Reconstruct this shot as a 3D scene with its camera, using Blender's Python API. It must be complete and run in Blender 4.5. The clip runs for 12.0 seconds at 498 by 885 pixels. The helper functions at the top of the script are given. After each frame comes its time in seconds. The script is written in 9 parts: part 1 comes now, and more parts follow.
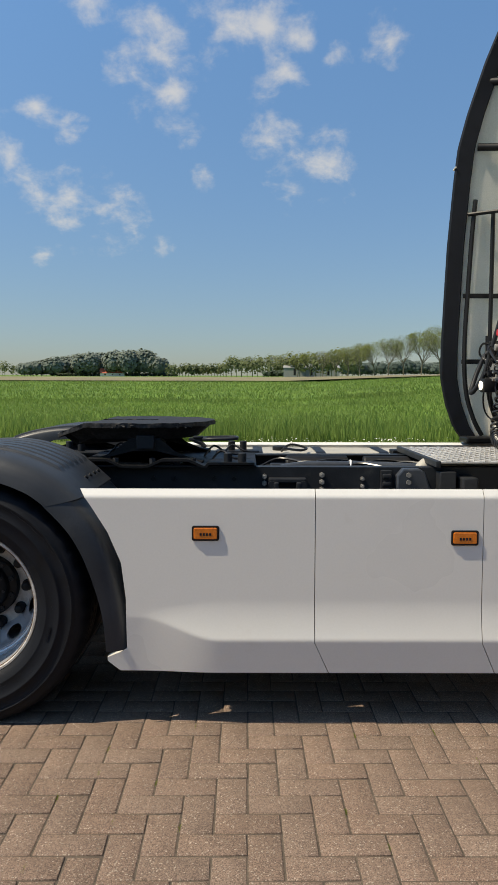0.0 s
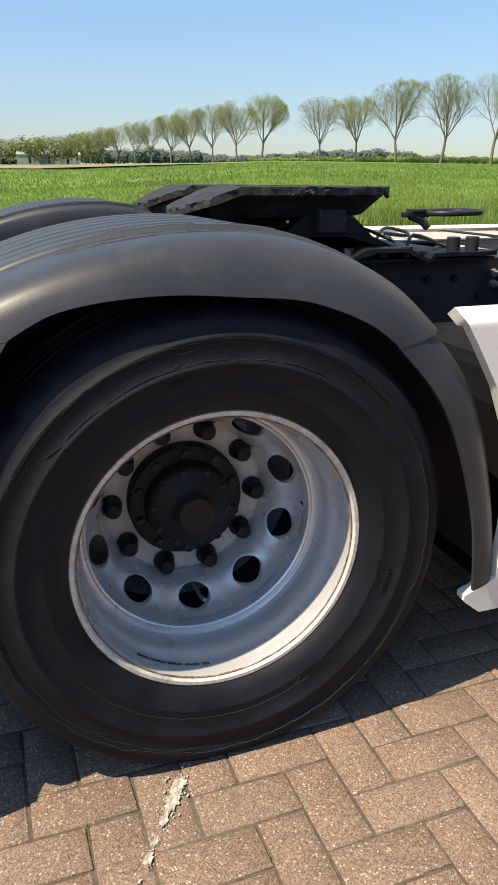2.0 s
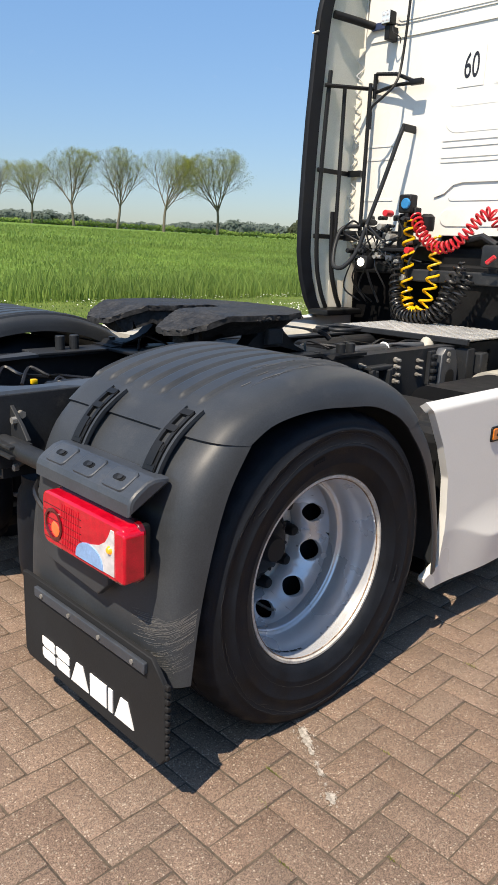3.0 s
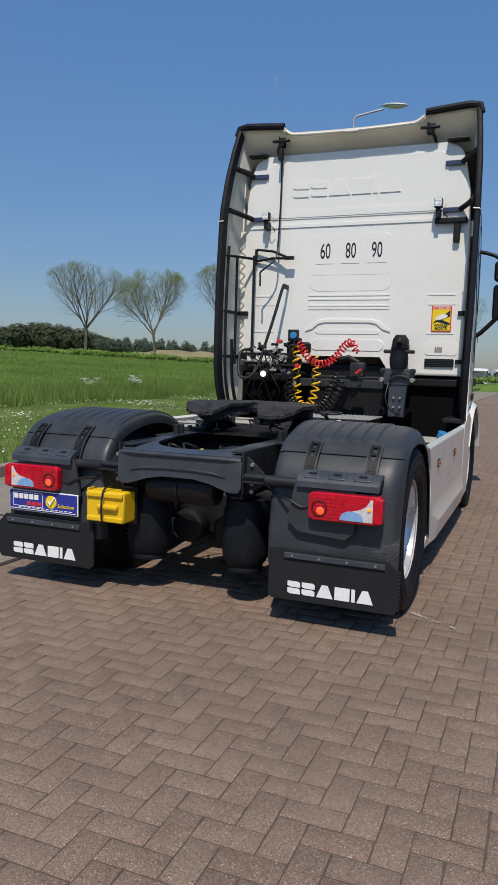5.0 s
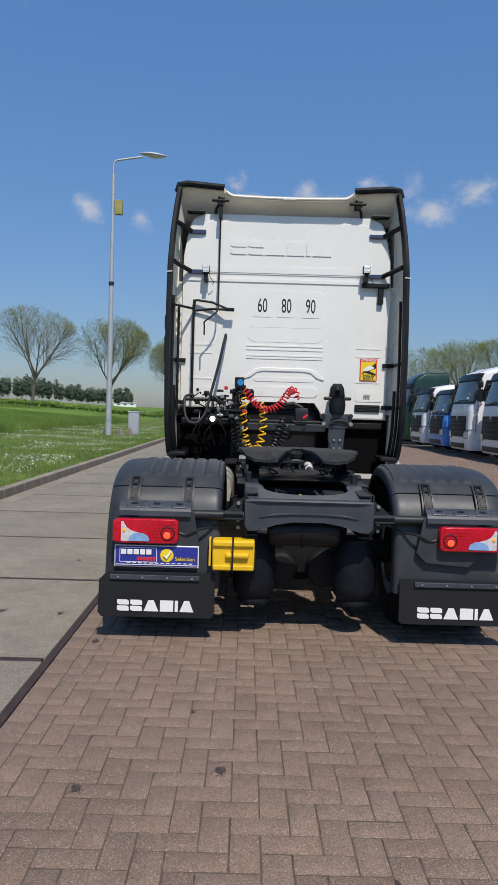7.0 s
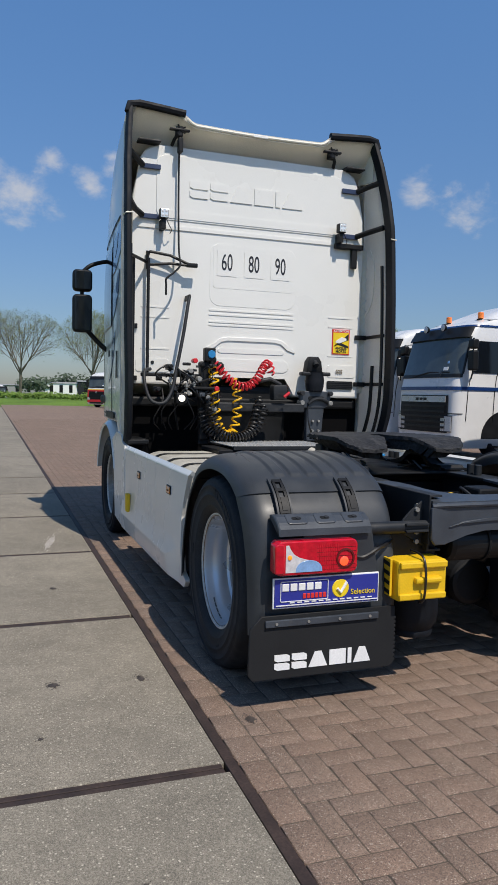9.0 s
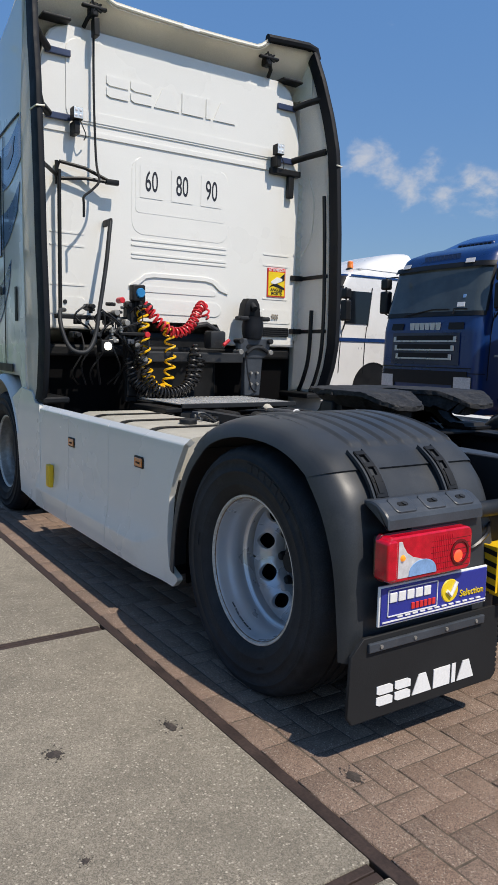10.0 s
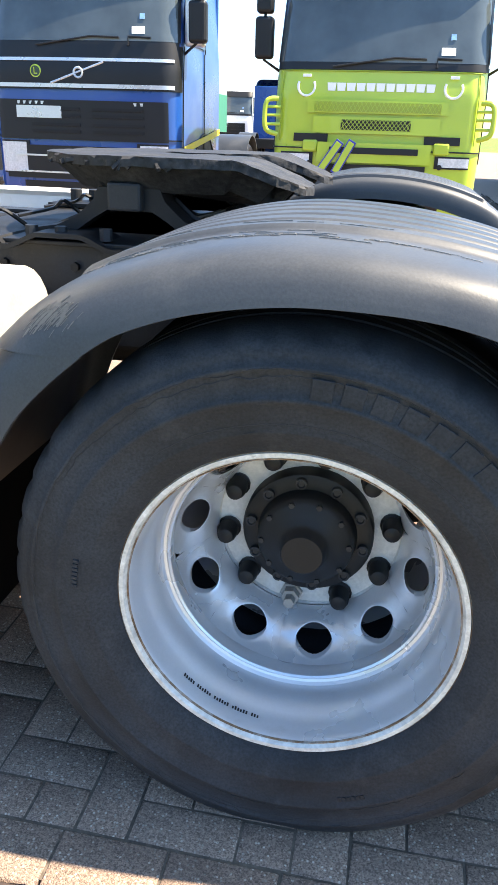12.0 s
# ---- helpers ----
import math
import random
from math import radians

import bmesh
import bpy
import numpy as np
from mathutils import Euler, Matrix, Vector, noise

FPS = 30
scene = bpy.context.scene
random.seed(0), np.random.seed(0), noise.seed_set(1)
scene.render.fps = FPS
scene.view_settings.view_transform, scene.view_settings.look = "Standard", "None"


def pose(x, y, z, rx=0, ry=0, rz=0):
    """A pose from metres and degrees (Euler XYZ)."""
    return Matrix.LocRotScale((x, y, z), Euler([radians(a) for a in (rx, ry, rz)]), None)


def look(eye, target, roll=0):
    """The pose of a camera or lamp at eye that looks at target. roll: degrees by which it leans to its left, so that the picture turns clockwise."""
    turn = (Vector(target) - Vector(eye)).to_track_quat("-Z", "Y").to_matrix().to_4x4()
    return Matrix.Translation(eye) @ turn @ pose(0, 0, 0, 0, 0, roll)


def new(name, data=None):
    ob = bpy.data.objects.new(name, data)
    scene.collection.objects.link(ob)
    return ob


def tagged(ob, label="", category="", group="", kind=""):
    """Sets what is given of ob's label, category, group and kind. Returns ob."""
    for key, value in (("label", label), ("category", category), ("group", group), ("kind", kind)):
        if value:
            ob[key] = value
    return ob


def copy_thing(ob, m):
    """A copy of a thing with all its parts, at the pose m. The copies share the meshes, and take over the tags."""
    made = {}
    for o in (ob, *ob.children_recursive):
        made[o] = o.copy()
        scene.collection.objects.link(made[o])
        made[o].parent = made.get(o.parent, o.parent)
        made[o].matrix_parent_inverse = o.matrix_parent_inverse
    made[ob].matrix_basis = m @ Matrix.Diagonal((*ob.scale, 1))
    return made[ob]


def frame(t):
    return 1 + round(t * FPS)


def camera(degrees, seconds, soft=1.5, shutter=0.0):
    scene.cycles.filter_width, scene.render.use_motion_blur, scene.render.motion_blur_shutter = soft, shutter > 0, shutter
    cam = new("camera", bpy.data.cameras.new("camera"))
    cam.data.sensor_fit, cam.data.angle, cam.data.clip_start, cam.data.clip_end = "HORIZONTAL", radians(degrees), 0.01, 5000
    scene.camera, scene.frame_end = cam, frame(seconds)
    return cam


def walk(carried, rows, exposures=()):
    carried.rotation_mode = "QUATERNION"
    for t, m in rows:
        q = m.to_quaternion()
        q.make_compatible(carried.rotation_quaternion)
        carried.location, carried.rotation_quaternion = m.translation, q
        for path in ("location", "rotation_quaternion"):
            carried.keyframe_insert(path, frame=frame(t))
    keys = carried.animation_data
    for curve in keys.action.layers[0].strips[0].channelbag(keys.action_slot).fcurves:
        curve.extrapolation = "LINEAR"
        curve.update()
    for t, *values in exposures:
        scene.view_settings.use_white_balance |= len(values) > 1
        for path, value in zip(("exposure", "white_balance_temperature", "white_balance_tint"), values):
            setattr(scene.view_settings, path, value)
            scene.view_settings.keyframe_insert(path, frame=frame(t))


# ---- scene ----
# Tractor unit on a paved yard: x runs along the truck to its front, y to its left, rear axle at x = -0.02.
cam = camera(37.9, 12.0)
METRES, EYE, TILT, LEAN, TURN = 14.829, 1.305, 0.0, 0.0, -0.1
OX, OY = 1.087, -3.963
ROWS = [
    (0.0, 0.0, 0.0, 0.0, 0.01, -4.24, -0.14),
    (0.5, -0.0278, 0.0291, -0.0038, 0.13, -7.35, -0.04),
    (1.0, -0.0542, 0.0585, -0.0085, -1.81, -10.94, -0.06),
    (1.5, -0.0765, 0.084, -0.0117, -8.38, -15.35, 0.05),
    (2.0, -0.1004, 0.1052, -0.0104, -19.55, -19.84, -0.27),
    (2.5, -0.1371, 0.1031, 0.0012, -32.65, -20.25, -1.54),
    (3.0, -0.1809, 0.1002, 0.0053, -43.79, -14.9, -2.25),
    (5.0, -0.362, 0.1393, 0.0047, -67.77, -5.8, -1.72),
    (5.5, -0.3937, 0.1727, 0.0062, -72.73, -4.01, -1.71),
    (6.0, -0.4093, 0.2111, 0.0053, -77.73, -2.84, -1.66),
    (6.5, -0.4168, 0.2531, 0.006, -83.7, -2.46, -1.69),
    (7.0, -0.4132, 0.2934, 0.0069, -90.11, -2.37, -1.63),
    (9.0, -0.3096, 0.4218, 0.0037, -109.43, -3.65, -1.25),
    (9.5, -0.2688, 0.4389, 0.0023, -115.58, -5.27, -1.24),
    (10.0, -0.2282, 0.4504, 0.0003, -122.78, -7.1, -1.29),
    (10.5, -0.1849, 0.4509, -0.0031, -132.03, -9.99, -0.96),
    (11.0, -0.1452, 0.4464, -0.0055, -143.38, -14.2, -1.03),
    (11.5, -0.1083, 0.4323, -0.0091, -156.19, -19.03, -1.28),
    (12.0, -0.0803, 0.4152, -0.0069, -168.63, -23.31, -1.68),
]
EXPOSURES = [(0.0, 0.26, 7750, 7), (0.5, 0.35, 7850, 7), (1.0, 0.55, 8000, 8), (1.6, 0.78, 8150, 9), (2.2, 1.06, 8150, 10), (2.6, 1.20, 7900, 10), (3.0, 0.70, 7600, 10), (4.0, 0.05, 6700, 10), (5.0, -0.1, 6780, 10), (5.5, -0.15, 6740, 10), (6.0, -0.28, 6720, 10), (6.5, -0.2, 6640, 10), (7.0, 0.0, 6620, 10), (9.5, 0.0, 6800, 10), (10.0, 0.12, 6850, 10), (10.3, 0.19, 6850, 10), (11.0, 0.57, 6950, 10), (11.5, 1.3, 7100, 10), (12.0, 2.34, 7750, 10)]
walk(cam, [(t, pose(OX, OY, EYE, TILT, LEAN, TURN) @ pose(METRES * x, METRES * y, METRES * z, 90 + pitch, roll, yaw)) for t, x, y, z, yaw, pitch, roll in ROWS], EXPOSURES)

CLOUDS_FIELD = [(-6.9, 23.8, 3.1), (-5.8, 21.4, 1.8), (-5.6, 19.2, 1.2), (-9.7, 12.8, 1.9), (-13.7, 13.6, 2.2), (-15.7, 13.9, 1.3), (-17.7, 16.6, 1.8), (-15.8, 19.8, 1.1), (-13.2, 18.2, 1.1), (-2.2, 26.3, 1.7), (0.8, 25.7, 2.3), (4.1, 24.8, 1.7), (2.6, 22.7, 1.8), (6.4, 23.9, 1.0), (10.6, 24.3, 1.5), (2.0, 18.5, 2.1), (5.6, 17.1, 2.1), (-3.3, 16.1, 0.9), (3.5, 14.8, 1.1), (-6.7, 11.1, 0.8), (-15.8, 9.9, 0.8), (-11.8, 26.5, 1.5)]
CLOUDS_YARD = [(89.9, 16.0, 1.2), (90.2, 13.9, 1.2), (77.4, 14.8, 1.0), (81.7, 14.3, 0.9), (98.8, 17.3, 1.2), (102.2, 17.1, 1.0), (104.0, 15.2, 1.6), (107.2, 16.5, 1.3), (88.8, 16.9, 0.9), (94.1, 16.6, 0.9), (92.6, 14.3, 2.0), (93.6, 16.1, 1.0), (97.1, 15.2, 1.2), (99.2, 16.5, 1.3), (122.3, 15.5, 1.2), (125.8, 14.0, 1.7), (124.5, 15.2, 0.8)]

CLOUDS_TRUCKS = [(131.0, 14.2, 1.4), (133.2, 13.6, 1.6), (134.8, 12.6, 1.5), (136.2, 13.2, 1.4), (137.4, 12.0, 1.5), (138.9, 12.6, 1.4), (140.3, 11.8, 1.4), (141.8, 12.2, 1.3), (143.3, 11.4, 1.2), (145.0, 11.7, 1.1), (146.8, 11.1, 1.0), (149.0, 11.0, 0.9)]

# ---- daylight: high sun behind the truck, slightly to its right; blue sky with thin broken cloud ----
SUN_TO = Vector((-0.62, -0.145, 1.0)).normalized()
world = bpy.data.worlds.new("world")
scene.world = world
world.use_nodes = True


def sky_world():
    nt = world.node_tree
    N, L = nt.nodes, nt.links
    sky = N.new("ShaderNodeTexSky")
    sky.sky_type, sky.sun_disc = "NISHITA", False
    sky.sun_elevation, sky.sun_rotation = math.asin(SUN_TO.z), math.atan2(SUN_TO.x, SUN_TO.y)
    sky.air_density, sky.dust_density, sky.ozone_density = 1.0, 0.6, 2.0
    co = N.new("ShaderNodeTexCoord")
    sep = N.new("ShaderNodeSeparateXYZ")
    L.new(co.outputs["Generated"], sep.inputs[0])
    # clouds lie on a high flat layer: direction over its height
    up = N.new("ShaderNodeMath"); up.operation = "MAXIMUM"; up.inputs[1].default_value = 0.03
    L.new(sep.outputs[2], up.inputs[0])
    add = N.new("ShaderNodeMath"); add.operation = "ADD"; add.inputs[1].default_value = 0.55
    L.new(up.outputs[0], add.inputs[0])
    comb = N.new("ShaderNodeCombineXYZ")
    for i in (0, 1):
        d = N.new("ShaderNodeMath"); d.operation = "DIVIDE"
        L.new(sep.outputs[i], d.inputs[0]); L.new(add.outputs[0], d.inputs[1]); L.new(d.outputs[0], comb.inputs[i])
    fine = N.new("ShaderNodeTexNoise"); fine.inputs["Scale"].default_value = 17.0; fine.inputs["Detail"].default_value = 10; fine.inputs["Roughness"].default_value = 0.60; fine.inputs["Distortion"].default_value = 0.15
    L.new(comb.outputs[0], fine.inputs["Vector"])
    # each cloud is a ragged puff round one bearing and height in the sky
    grown = None
    for az, el, r in CLOUDS_FIELD + CLOUDS_YARD + CLOUDS_TRUCKS:
        az, el = radians(az), radians(el)
        gap = N.new("ShaderNodeVectorMath"); gap.operation = "DISTANCE"
        gap.inputs[1].default_value = (math.sin(az) * math.cos(el), math.cos(az) * math.cos(el), math.sin(el))
        L.new(co.outputs["Generated"], gap.inputs[0])
        puff = N.new("ShaderNodeMapRange")
        puff.inputs[1].default_value, puff.inputs[2].default_value, puff.inputs[3].default_value, puff.inputs[4].default_value = 0.0, radians(r) * 2.3, 1.0, 0.0
        L.new(gap.outputs["Value"], puff.inputs[0])
        if grown is None:
            grown = puff.outputs[0]
        else:
            top = N.new("ShaderNodeMath"); top.operation = "SMOOTH_MAX"; top.inputs[2].default_value = 0.2
            L.new(grown, top.inputs[0]); L.new(puff.outputs[0], top.inputs[1])
            grown = top.outputs[0]
    half = N.new("ShaderNodeMath"); half.operation = "MULTIPLY_ADD"; half.inputs[1].default_value = 0.48
    L.new(grown, half.inputs[0]); L.new(fine.outputs["Fac"], half.inputs[2])
    dens = N.new("ShaderNodeMapRange"); dens.interpolation_type = "SMOOTHSTEP"
    dens.inputs[1].default_value, dens.inputs[2].default_value, dens.inputs[4].default_value = 0.74, 1.12, 0.62
    L.new(half.outputs[0], dens.inputs[0])
    tint = N.new("ShaderNodeMix"); tint.data_type = "RGBA"; tint.blend_type = "MULTIPLY"; tint.inputs["Factor"].default_value = 1.0
    # grey haze low down, clear blue above it
    rise = N.new("ShaderNodeMapRange"); rise.inputs[2].default_value = 0.48
    L.new(sep.outputs[2], rise.inputs[0])
    air = N.new("ShaderNodeMix"); air.data_type = "RGBA"
    air.inputs["A"].default_value, air.inputs["B"].default_value = (*HAZE_TINT, 1), (*SKY_TINT, 1)
    high = N.new("ShaderNodeMapRange"); high.inputs[1].default_value = 0.45
    L.new(sep.outputs[2], high.inputs[0])
    dome = N.new("ShaderNodeMix"); dome.data_type = "RGBA"; dome.inputs["B"].default_value = (*ZENITH_TINT, 1)
    L.new(rise.outputs[0], air.inputs["Factor"]); L.new(air.outputs["Result"], dome.inputs["A"])
    L.new(high.outputs[0], dome.inputs["Factor"]); L.new(dome.outputs["Result"], tint.inputs["B"])
    L.new(sky.outputs[0], tint.inputs["A"])
    mix = N.new("ShaderNodeMix"); mix.data_type = "RGBA"
    mix.inputs["B"].default_value = (*CLOUD, 1)
    L.new(dens.outputs[0], mix.inputs["Factor"]); L.new(tint.outputs["Result"], mix.inputs["A"])
    bg = N["Background"]
    bg.inputs[1].default_value = SKY_STRENGTH
    L.new(mix.outputs["Result"], bg.inputs[0])


ZENITH_TINT = (0.68, 0.90, 1.05)
SKY_STRENGTH, HAZE_TINT, SKY_TINT, CLOUD = 0.10, (0.55, 0.595, 0.73), (0.84, 1.24, 1.58), (6.6, 6.5, 6.5)
sky_world()
sun = new("sun", bpy.data.lights.new("sun", "SUN"))
sun.data.energy, sun.data.angle, sun.data.color = 4.4, radians(0.5), (1.0, 0.935, 0.855)
sun.matrix_world = look(SUN_TO * 30, (0, 0, 0))

# ---- materials ----


def material(name, colour, rough=0.5, metal=0.0, vary=0.12, scale=3.0, grain=0.06, grain_scale=120.0, bump=0.0, coat=0.0, dirt=None, dirt_amount=0.0, island=0.0, random=0.0, spec=0.5, emit=None, leafy=0.0):
    """A surface: colour broken by broad stains and fine grain, fine relief, and dirt in patches."""
    m = bpy.data.materials.new(name)
    m.use_nodes = True
    N, L = m.node_tree.nodes, m.node_tree.links
    b = N["Principled BSDF"]
    b.inputs["Roughness"].default_value, b.inputs["Metallic"].default_value = rough, metal
    b.inputs["Coat Weight"].default_value = coat
    b.inputs["Coat Roughness"].default_value = 0.05
    b.inputs["Specular IOR Level"].default_value = spec
    co = N.new("ShaderNodeTexCoord")

    def tex(s, detail, rough_=0.55):
        n = N.new("ShaderNodeTexNoise")
        n.inputs["Scale"].default_value, n.inputs["Detail"].default_value, n.inputs["Roughness"].default_value = s, detail, rough_
        L.new(co.outputs["Object"], n.inputs["Vector"])
        return n.outputs["Fac"]

    def ramp(value, lo, hi):
        r = N.new("ShaderNodeMapRange")
        r.inputs[1].default_value, r.inputs[2].default_value, r.inputs[3].default_value, r.inputs[4].default_value = 0.3, 0.7, lo, hi
        L.new(value, r.inputs[0])
        return r.outputs[0]

    def times(a, c):
        x = N.new("ShaderNodeMath"); x.operation = "MULTIPLY"
        L.new(a, x.inputs[0]); L.new(c, x.inputs[1])
        return x.outputs[0]

    large, fine = tex(scale, 4), tex(grain_scale, 3)
    value = times(ramp(large, 1 - vary, 1 + vary), ramp(fine, 1 - grain, 1 + grain))
    if island or random:
        src = N.new("ShaderNodeNewGeometry").outputs["Random Per Island"] if island else N.new("ShaderNodeObjectInfo").outputs["Random"]
        r = N.new("ShaderNodeMapRange"); k = island or random
        r.inputs[3].default_value, r.inputs[4].default_value = 1 - k, 1 + k
        L.new(src, r.inputs[0])
        value = times(value, r.outputs[0])
    rgb = N.new("ShaderNodeMix"); rgb.data_type = "RGBA"; rgb.blend_type = "MULTIPLY"; rgb.inputs["Factor"].default_value = 1
    rgb.inputs["A"].default_value = (*colour, 1)
    L.new(value, rgb.inputs["B"])
    out = rgb.outputs["Result"]
    if dirt:
        d = N.new("ShaderNodeMix"); d.data_type = "RGBA"; d.inputs["B"].default_value = (*dirt, 1)
        f = times(ramp(tex(scale * 1.7 + 0.3, 7, 0.68), -0.9 * (1 - dirt_amount), dirt_amount + 0.25), ramp(fine, 0.6, 1.0))
        cl = N.new("ShaderNodeClamp"); L.new(f, cl.inputs[0])
        L.new(cl.outputs[0], d.inputs["Factor"]); L.new(out, d.inputs["A"])
        out = d.outputs["Result"]
    L.new(out, b.inputs["Base Color"])
    rr = ramp(large, max(rough - 0.08, 0.02), min(rough + 0.1, 1))
    L.new(rr, b.inputs["Roughness"])
    if bump:
        bu = N.new("ShaderNodeBump"); bu.inputs["Strength"].default_value = 1.0; bu.inputs["Distance"].default_value = bump
        L.new(fine, bu.inputs["Height"]); L.new(bu.outputs[0], b.inputs["Normal"])
    if leafy:
        tr, mx = N.new("ShaderNodeBsdfTranslucent"), N.new("ShaderNodeMixShader")
        mx.inputs[0].default_value = leafy
        L.new(out, tr.inputs["Color"]); L.new(b.outputs[0], mx.inputs[1]); L.new(tr.outputs[0], mx.inputs[2])
        L.new(mx.outputs[0], N["Material Output"].inputs["Surface"])
    if emit:
        b.inputs["Emission Color"].default_value = (*emit[:3], 1)
        b.inputs["Emission Strength"].default_value = emit[3]
    return m


def glass(name, colour, rough=0.03):
    m = material(name, colour, rough, vary=0.05, grain=0.0)
    return m


PAINT = material("white_paint", (0.735, 0.728, 0.69), 0.28, vary=0.03, scale=1.2, grain=0.015, coat=0.5, dirt=(0.5, 0.46, 0.4), dirt_amount=0.06)
CREAM = material("cream_panel", (0.70, 0.67, 0.58), 0.5, vary=0.06, scale=2.0, grain=0.03, dirt=(0.4, 0.36, 0.28), dirt_amount=0.12)
PLASTIC = material("black_plastic", (0.0325, 0.0365, 0.0420), 0.44, vary=0.2, scale=4, grain=0.14, grain_scale=240, bump=0.00012, dirt=(0.075, 0.075, 0.074), dirt_amount=0.10, spec=0.38)
PLASTIC_MATT = material("matt_black_plastic", (0.0075, 0.008, 0.009), 0.5, vary=0.2, scale=4, grain=0.1, grain_scale=260, bump=0.0001, spec=0.3)
RUBBER = material("tyre_rubber", (0.0042, 0.0060, 0.0098), 0.64, vary=0.4, scale=14, grain=0.3, grain_scale=220, bump=0.0006, dirt=(0.0118, 0.013, 0.015), dirt_amount=0.10, spec=0.26)
DUSTY = material("dusty_tyre_rubber", (0.0205, 0.0222, 0.0255), 0.70, vary=0.45, scale=6, grain=0.3, grain_scale=220, bump=0.0006, dirt=(0.056, 0.058, 0.061), dirt_amount=0.22, spec=0.25)
# near-black for added sheets that stand in for deep shade
SHADE_SHEET = material("black_shade_sheet", (0.004, 0.004, 0.0045), 0.9, vary=0.2, spec=0.08)
FLAPRUB = material("flap_rubber", (0.0125, 0.0132, 0.0145), 0.66, vary=0.12, scale=5, grain=0.1, grain_scale=200, bump=0.0004, spec=0.3)
STEEL = material("chassis_steel", (0.019, 0.021, 0.024), 0.50, vary=0.25, scale=6, grain=0.12, grain_scale=150, bump=0.0005, dirt=(0.10, 0.09, 0.08), dirt_amount=0.10, spec=0.28)
STEEL_DARK = material("dark_steel", (0.0055, 0.006, 0.007), 0.55, vary=0.3, scale=7, grain=0.2, grain_scale=160, bump=0.0004, dirt=(0.03, 0.026, 0.022), dirt_amount=0.10, spec=0.3)
STEEL_BLUE = material("slate_steel", (0.040, 0.047, 0.058), 0.40, vary=0.2, scale=6, grain=0.1, grain_scale=150, bump=0.0003, dirt=(0.10, 0.09, 0.08), dirt_amount=0.06)
GREASE = material("greasy_plate", (0.024, 0.024, 0.025), 0.62, vary=0.45, scale=11, grain=0.5, grain_scale=60, bump=0.003, dirt=(0.075, 0.072, 0.068), dirt_amount=0.20, spec=0.22)
RIM = material("wheel_paint", (0.61, 0.625, 0.65), 0.29, metal=0.50, vary=0.04, scale=6, grain=0.02, grain_scale=200, dirt=(0.35, 0.33, 0.3), dirt_amount=0.01, coat=0.3)
RIM_EDGE = material("rim_edge", (0.56, 0.545, 0.51), 0.42, metal=0.15, vary=0.2, scale=30, grain=0.1, dirt=(0.14, 0.075, 0.04), dirt_amount=0.25)
RIMRUST = material("rim_rust", (0.17, 0.095, 0.05), 0.8, vary=0.5, scale=25, grain=0.3, dirt=(0.50, 0.49, 0.46), dirt_amount=0.45)
HUB = material("hub_ring", (0.55, 0.53, 0.5), 0.5, vary=0.15, scale=12, grain=0.1, dirt=(0.1, 0.09, 0.08), dirt_amount=0.25)
BOLT = material("bolt_zinc", (0.30, 0.29, 0.27), 0.45, metal=0.5, vary=0.2, scale=30)
ALU = material("aluminium", (0.55, 0.54, 0.52), 0.42, metal=0.6, vary=0.15, scale=4, grain=0.08, dirt=(0.3, 0.27, 0.22), dirt_amount=0.25)
TANK = material("tank_grey", (0.39, 0.37, 0.315), 0.55, vary=0.12, scale=4, grain=0.06, dirt=(0.26, 0.23, 0.18), dirt_amount=0.2)
RED_DARK = material("dark_red_lens", (0.10, 0.001, 0.003), 0.15, vary=0.1, coat=0.6)
RED = material("red_lens", (0.50, 0.003, 0.018), 0.12, vary=0.22, scale=30, grain=0.12, grain_scale=300, coat=0.7, spec=0.3)
REDLIT = material("lit_brake_lens", (0.6, 0.03, 0.02), 0.15, vary=0.05, coat=1.0, emit=(1.0, 0.14, 0.03, 0.9))
BULB = material("lit_orange_bulb", (0.8, 0.25, 0.02), 0.2, emit=(1.0, 0.35, 0.03, 0.5))
LENS_BLUE = material("reflex_lens", (0.20, 0.36, 0.62), 0.15, vary=0.15, scale=30, coat=1.0)
LENS_CLEAR = material("clear_lens", (0.58, 0.57, 0.58), 0.15, vary=0.15, scale=40, coat=1.0)
AMBER = material("amber_lens", (0.62, 0.16, 0.01), 0.15, vary=0.15, scale=60, coat=1.0)
YELLOW = material("yellow_plastic", (0.74, 0.46, 0.012), 0.42, vary=0.08, scale=6, dirt=(0.3, 0.2, 0.03), dirt_amount=0.08)
COILRED = material("red_hose", (0.55, 0.02, 0.03), 0.35, vary=0.1)
COILYEL = material("yellow_hose", (0.75, 0.42, 0.01), 0.35, vary=0.1)
COILBLK = material("black_hose", (0.012, 0.012, 0.013), 0.35, vary=0.1)
NAVY = material("navy_print", (0.025, 0.035, 0.27), 0.35, vary=0.06)
WHITEPRINT = material("white_print", (0.78, 0.78, 0.77), 0.45, vary=0.05)
REDPRINT = material("red_print", (0.65, 0.03, 0.03), 0.45, vary=0.05)
YELPRINT = material("yellow_print", (0.80, 0.58, 0.02), 0.45, vary=0.05)
BLACKPRINT = material("black_print", (0.012, 0.013, 0.02), 0.45, vary=0.05)
DECAL = material("blue_decal", (0.016, 0.085, 0.21), 0.25, vary=0.05, coat=0.5)
BLUEBRACKET = material("blue_bracket", (0.03, 0.045, 0.10), 0.4, vary=0.2)
LED = material("led_lens", (0.85, 0.85, 0.85), 0.2, emit=(1.0, 0.95, 0.82, 2.2))
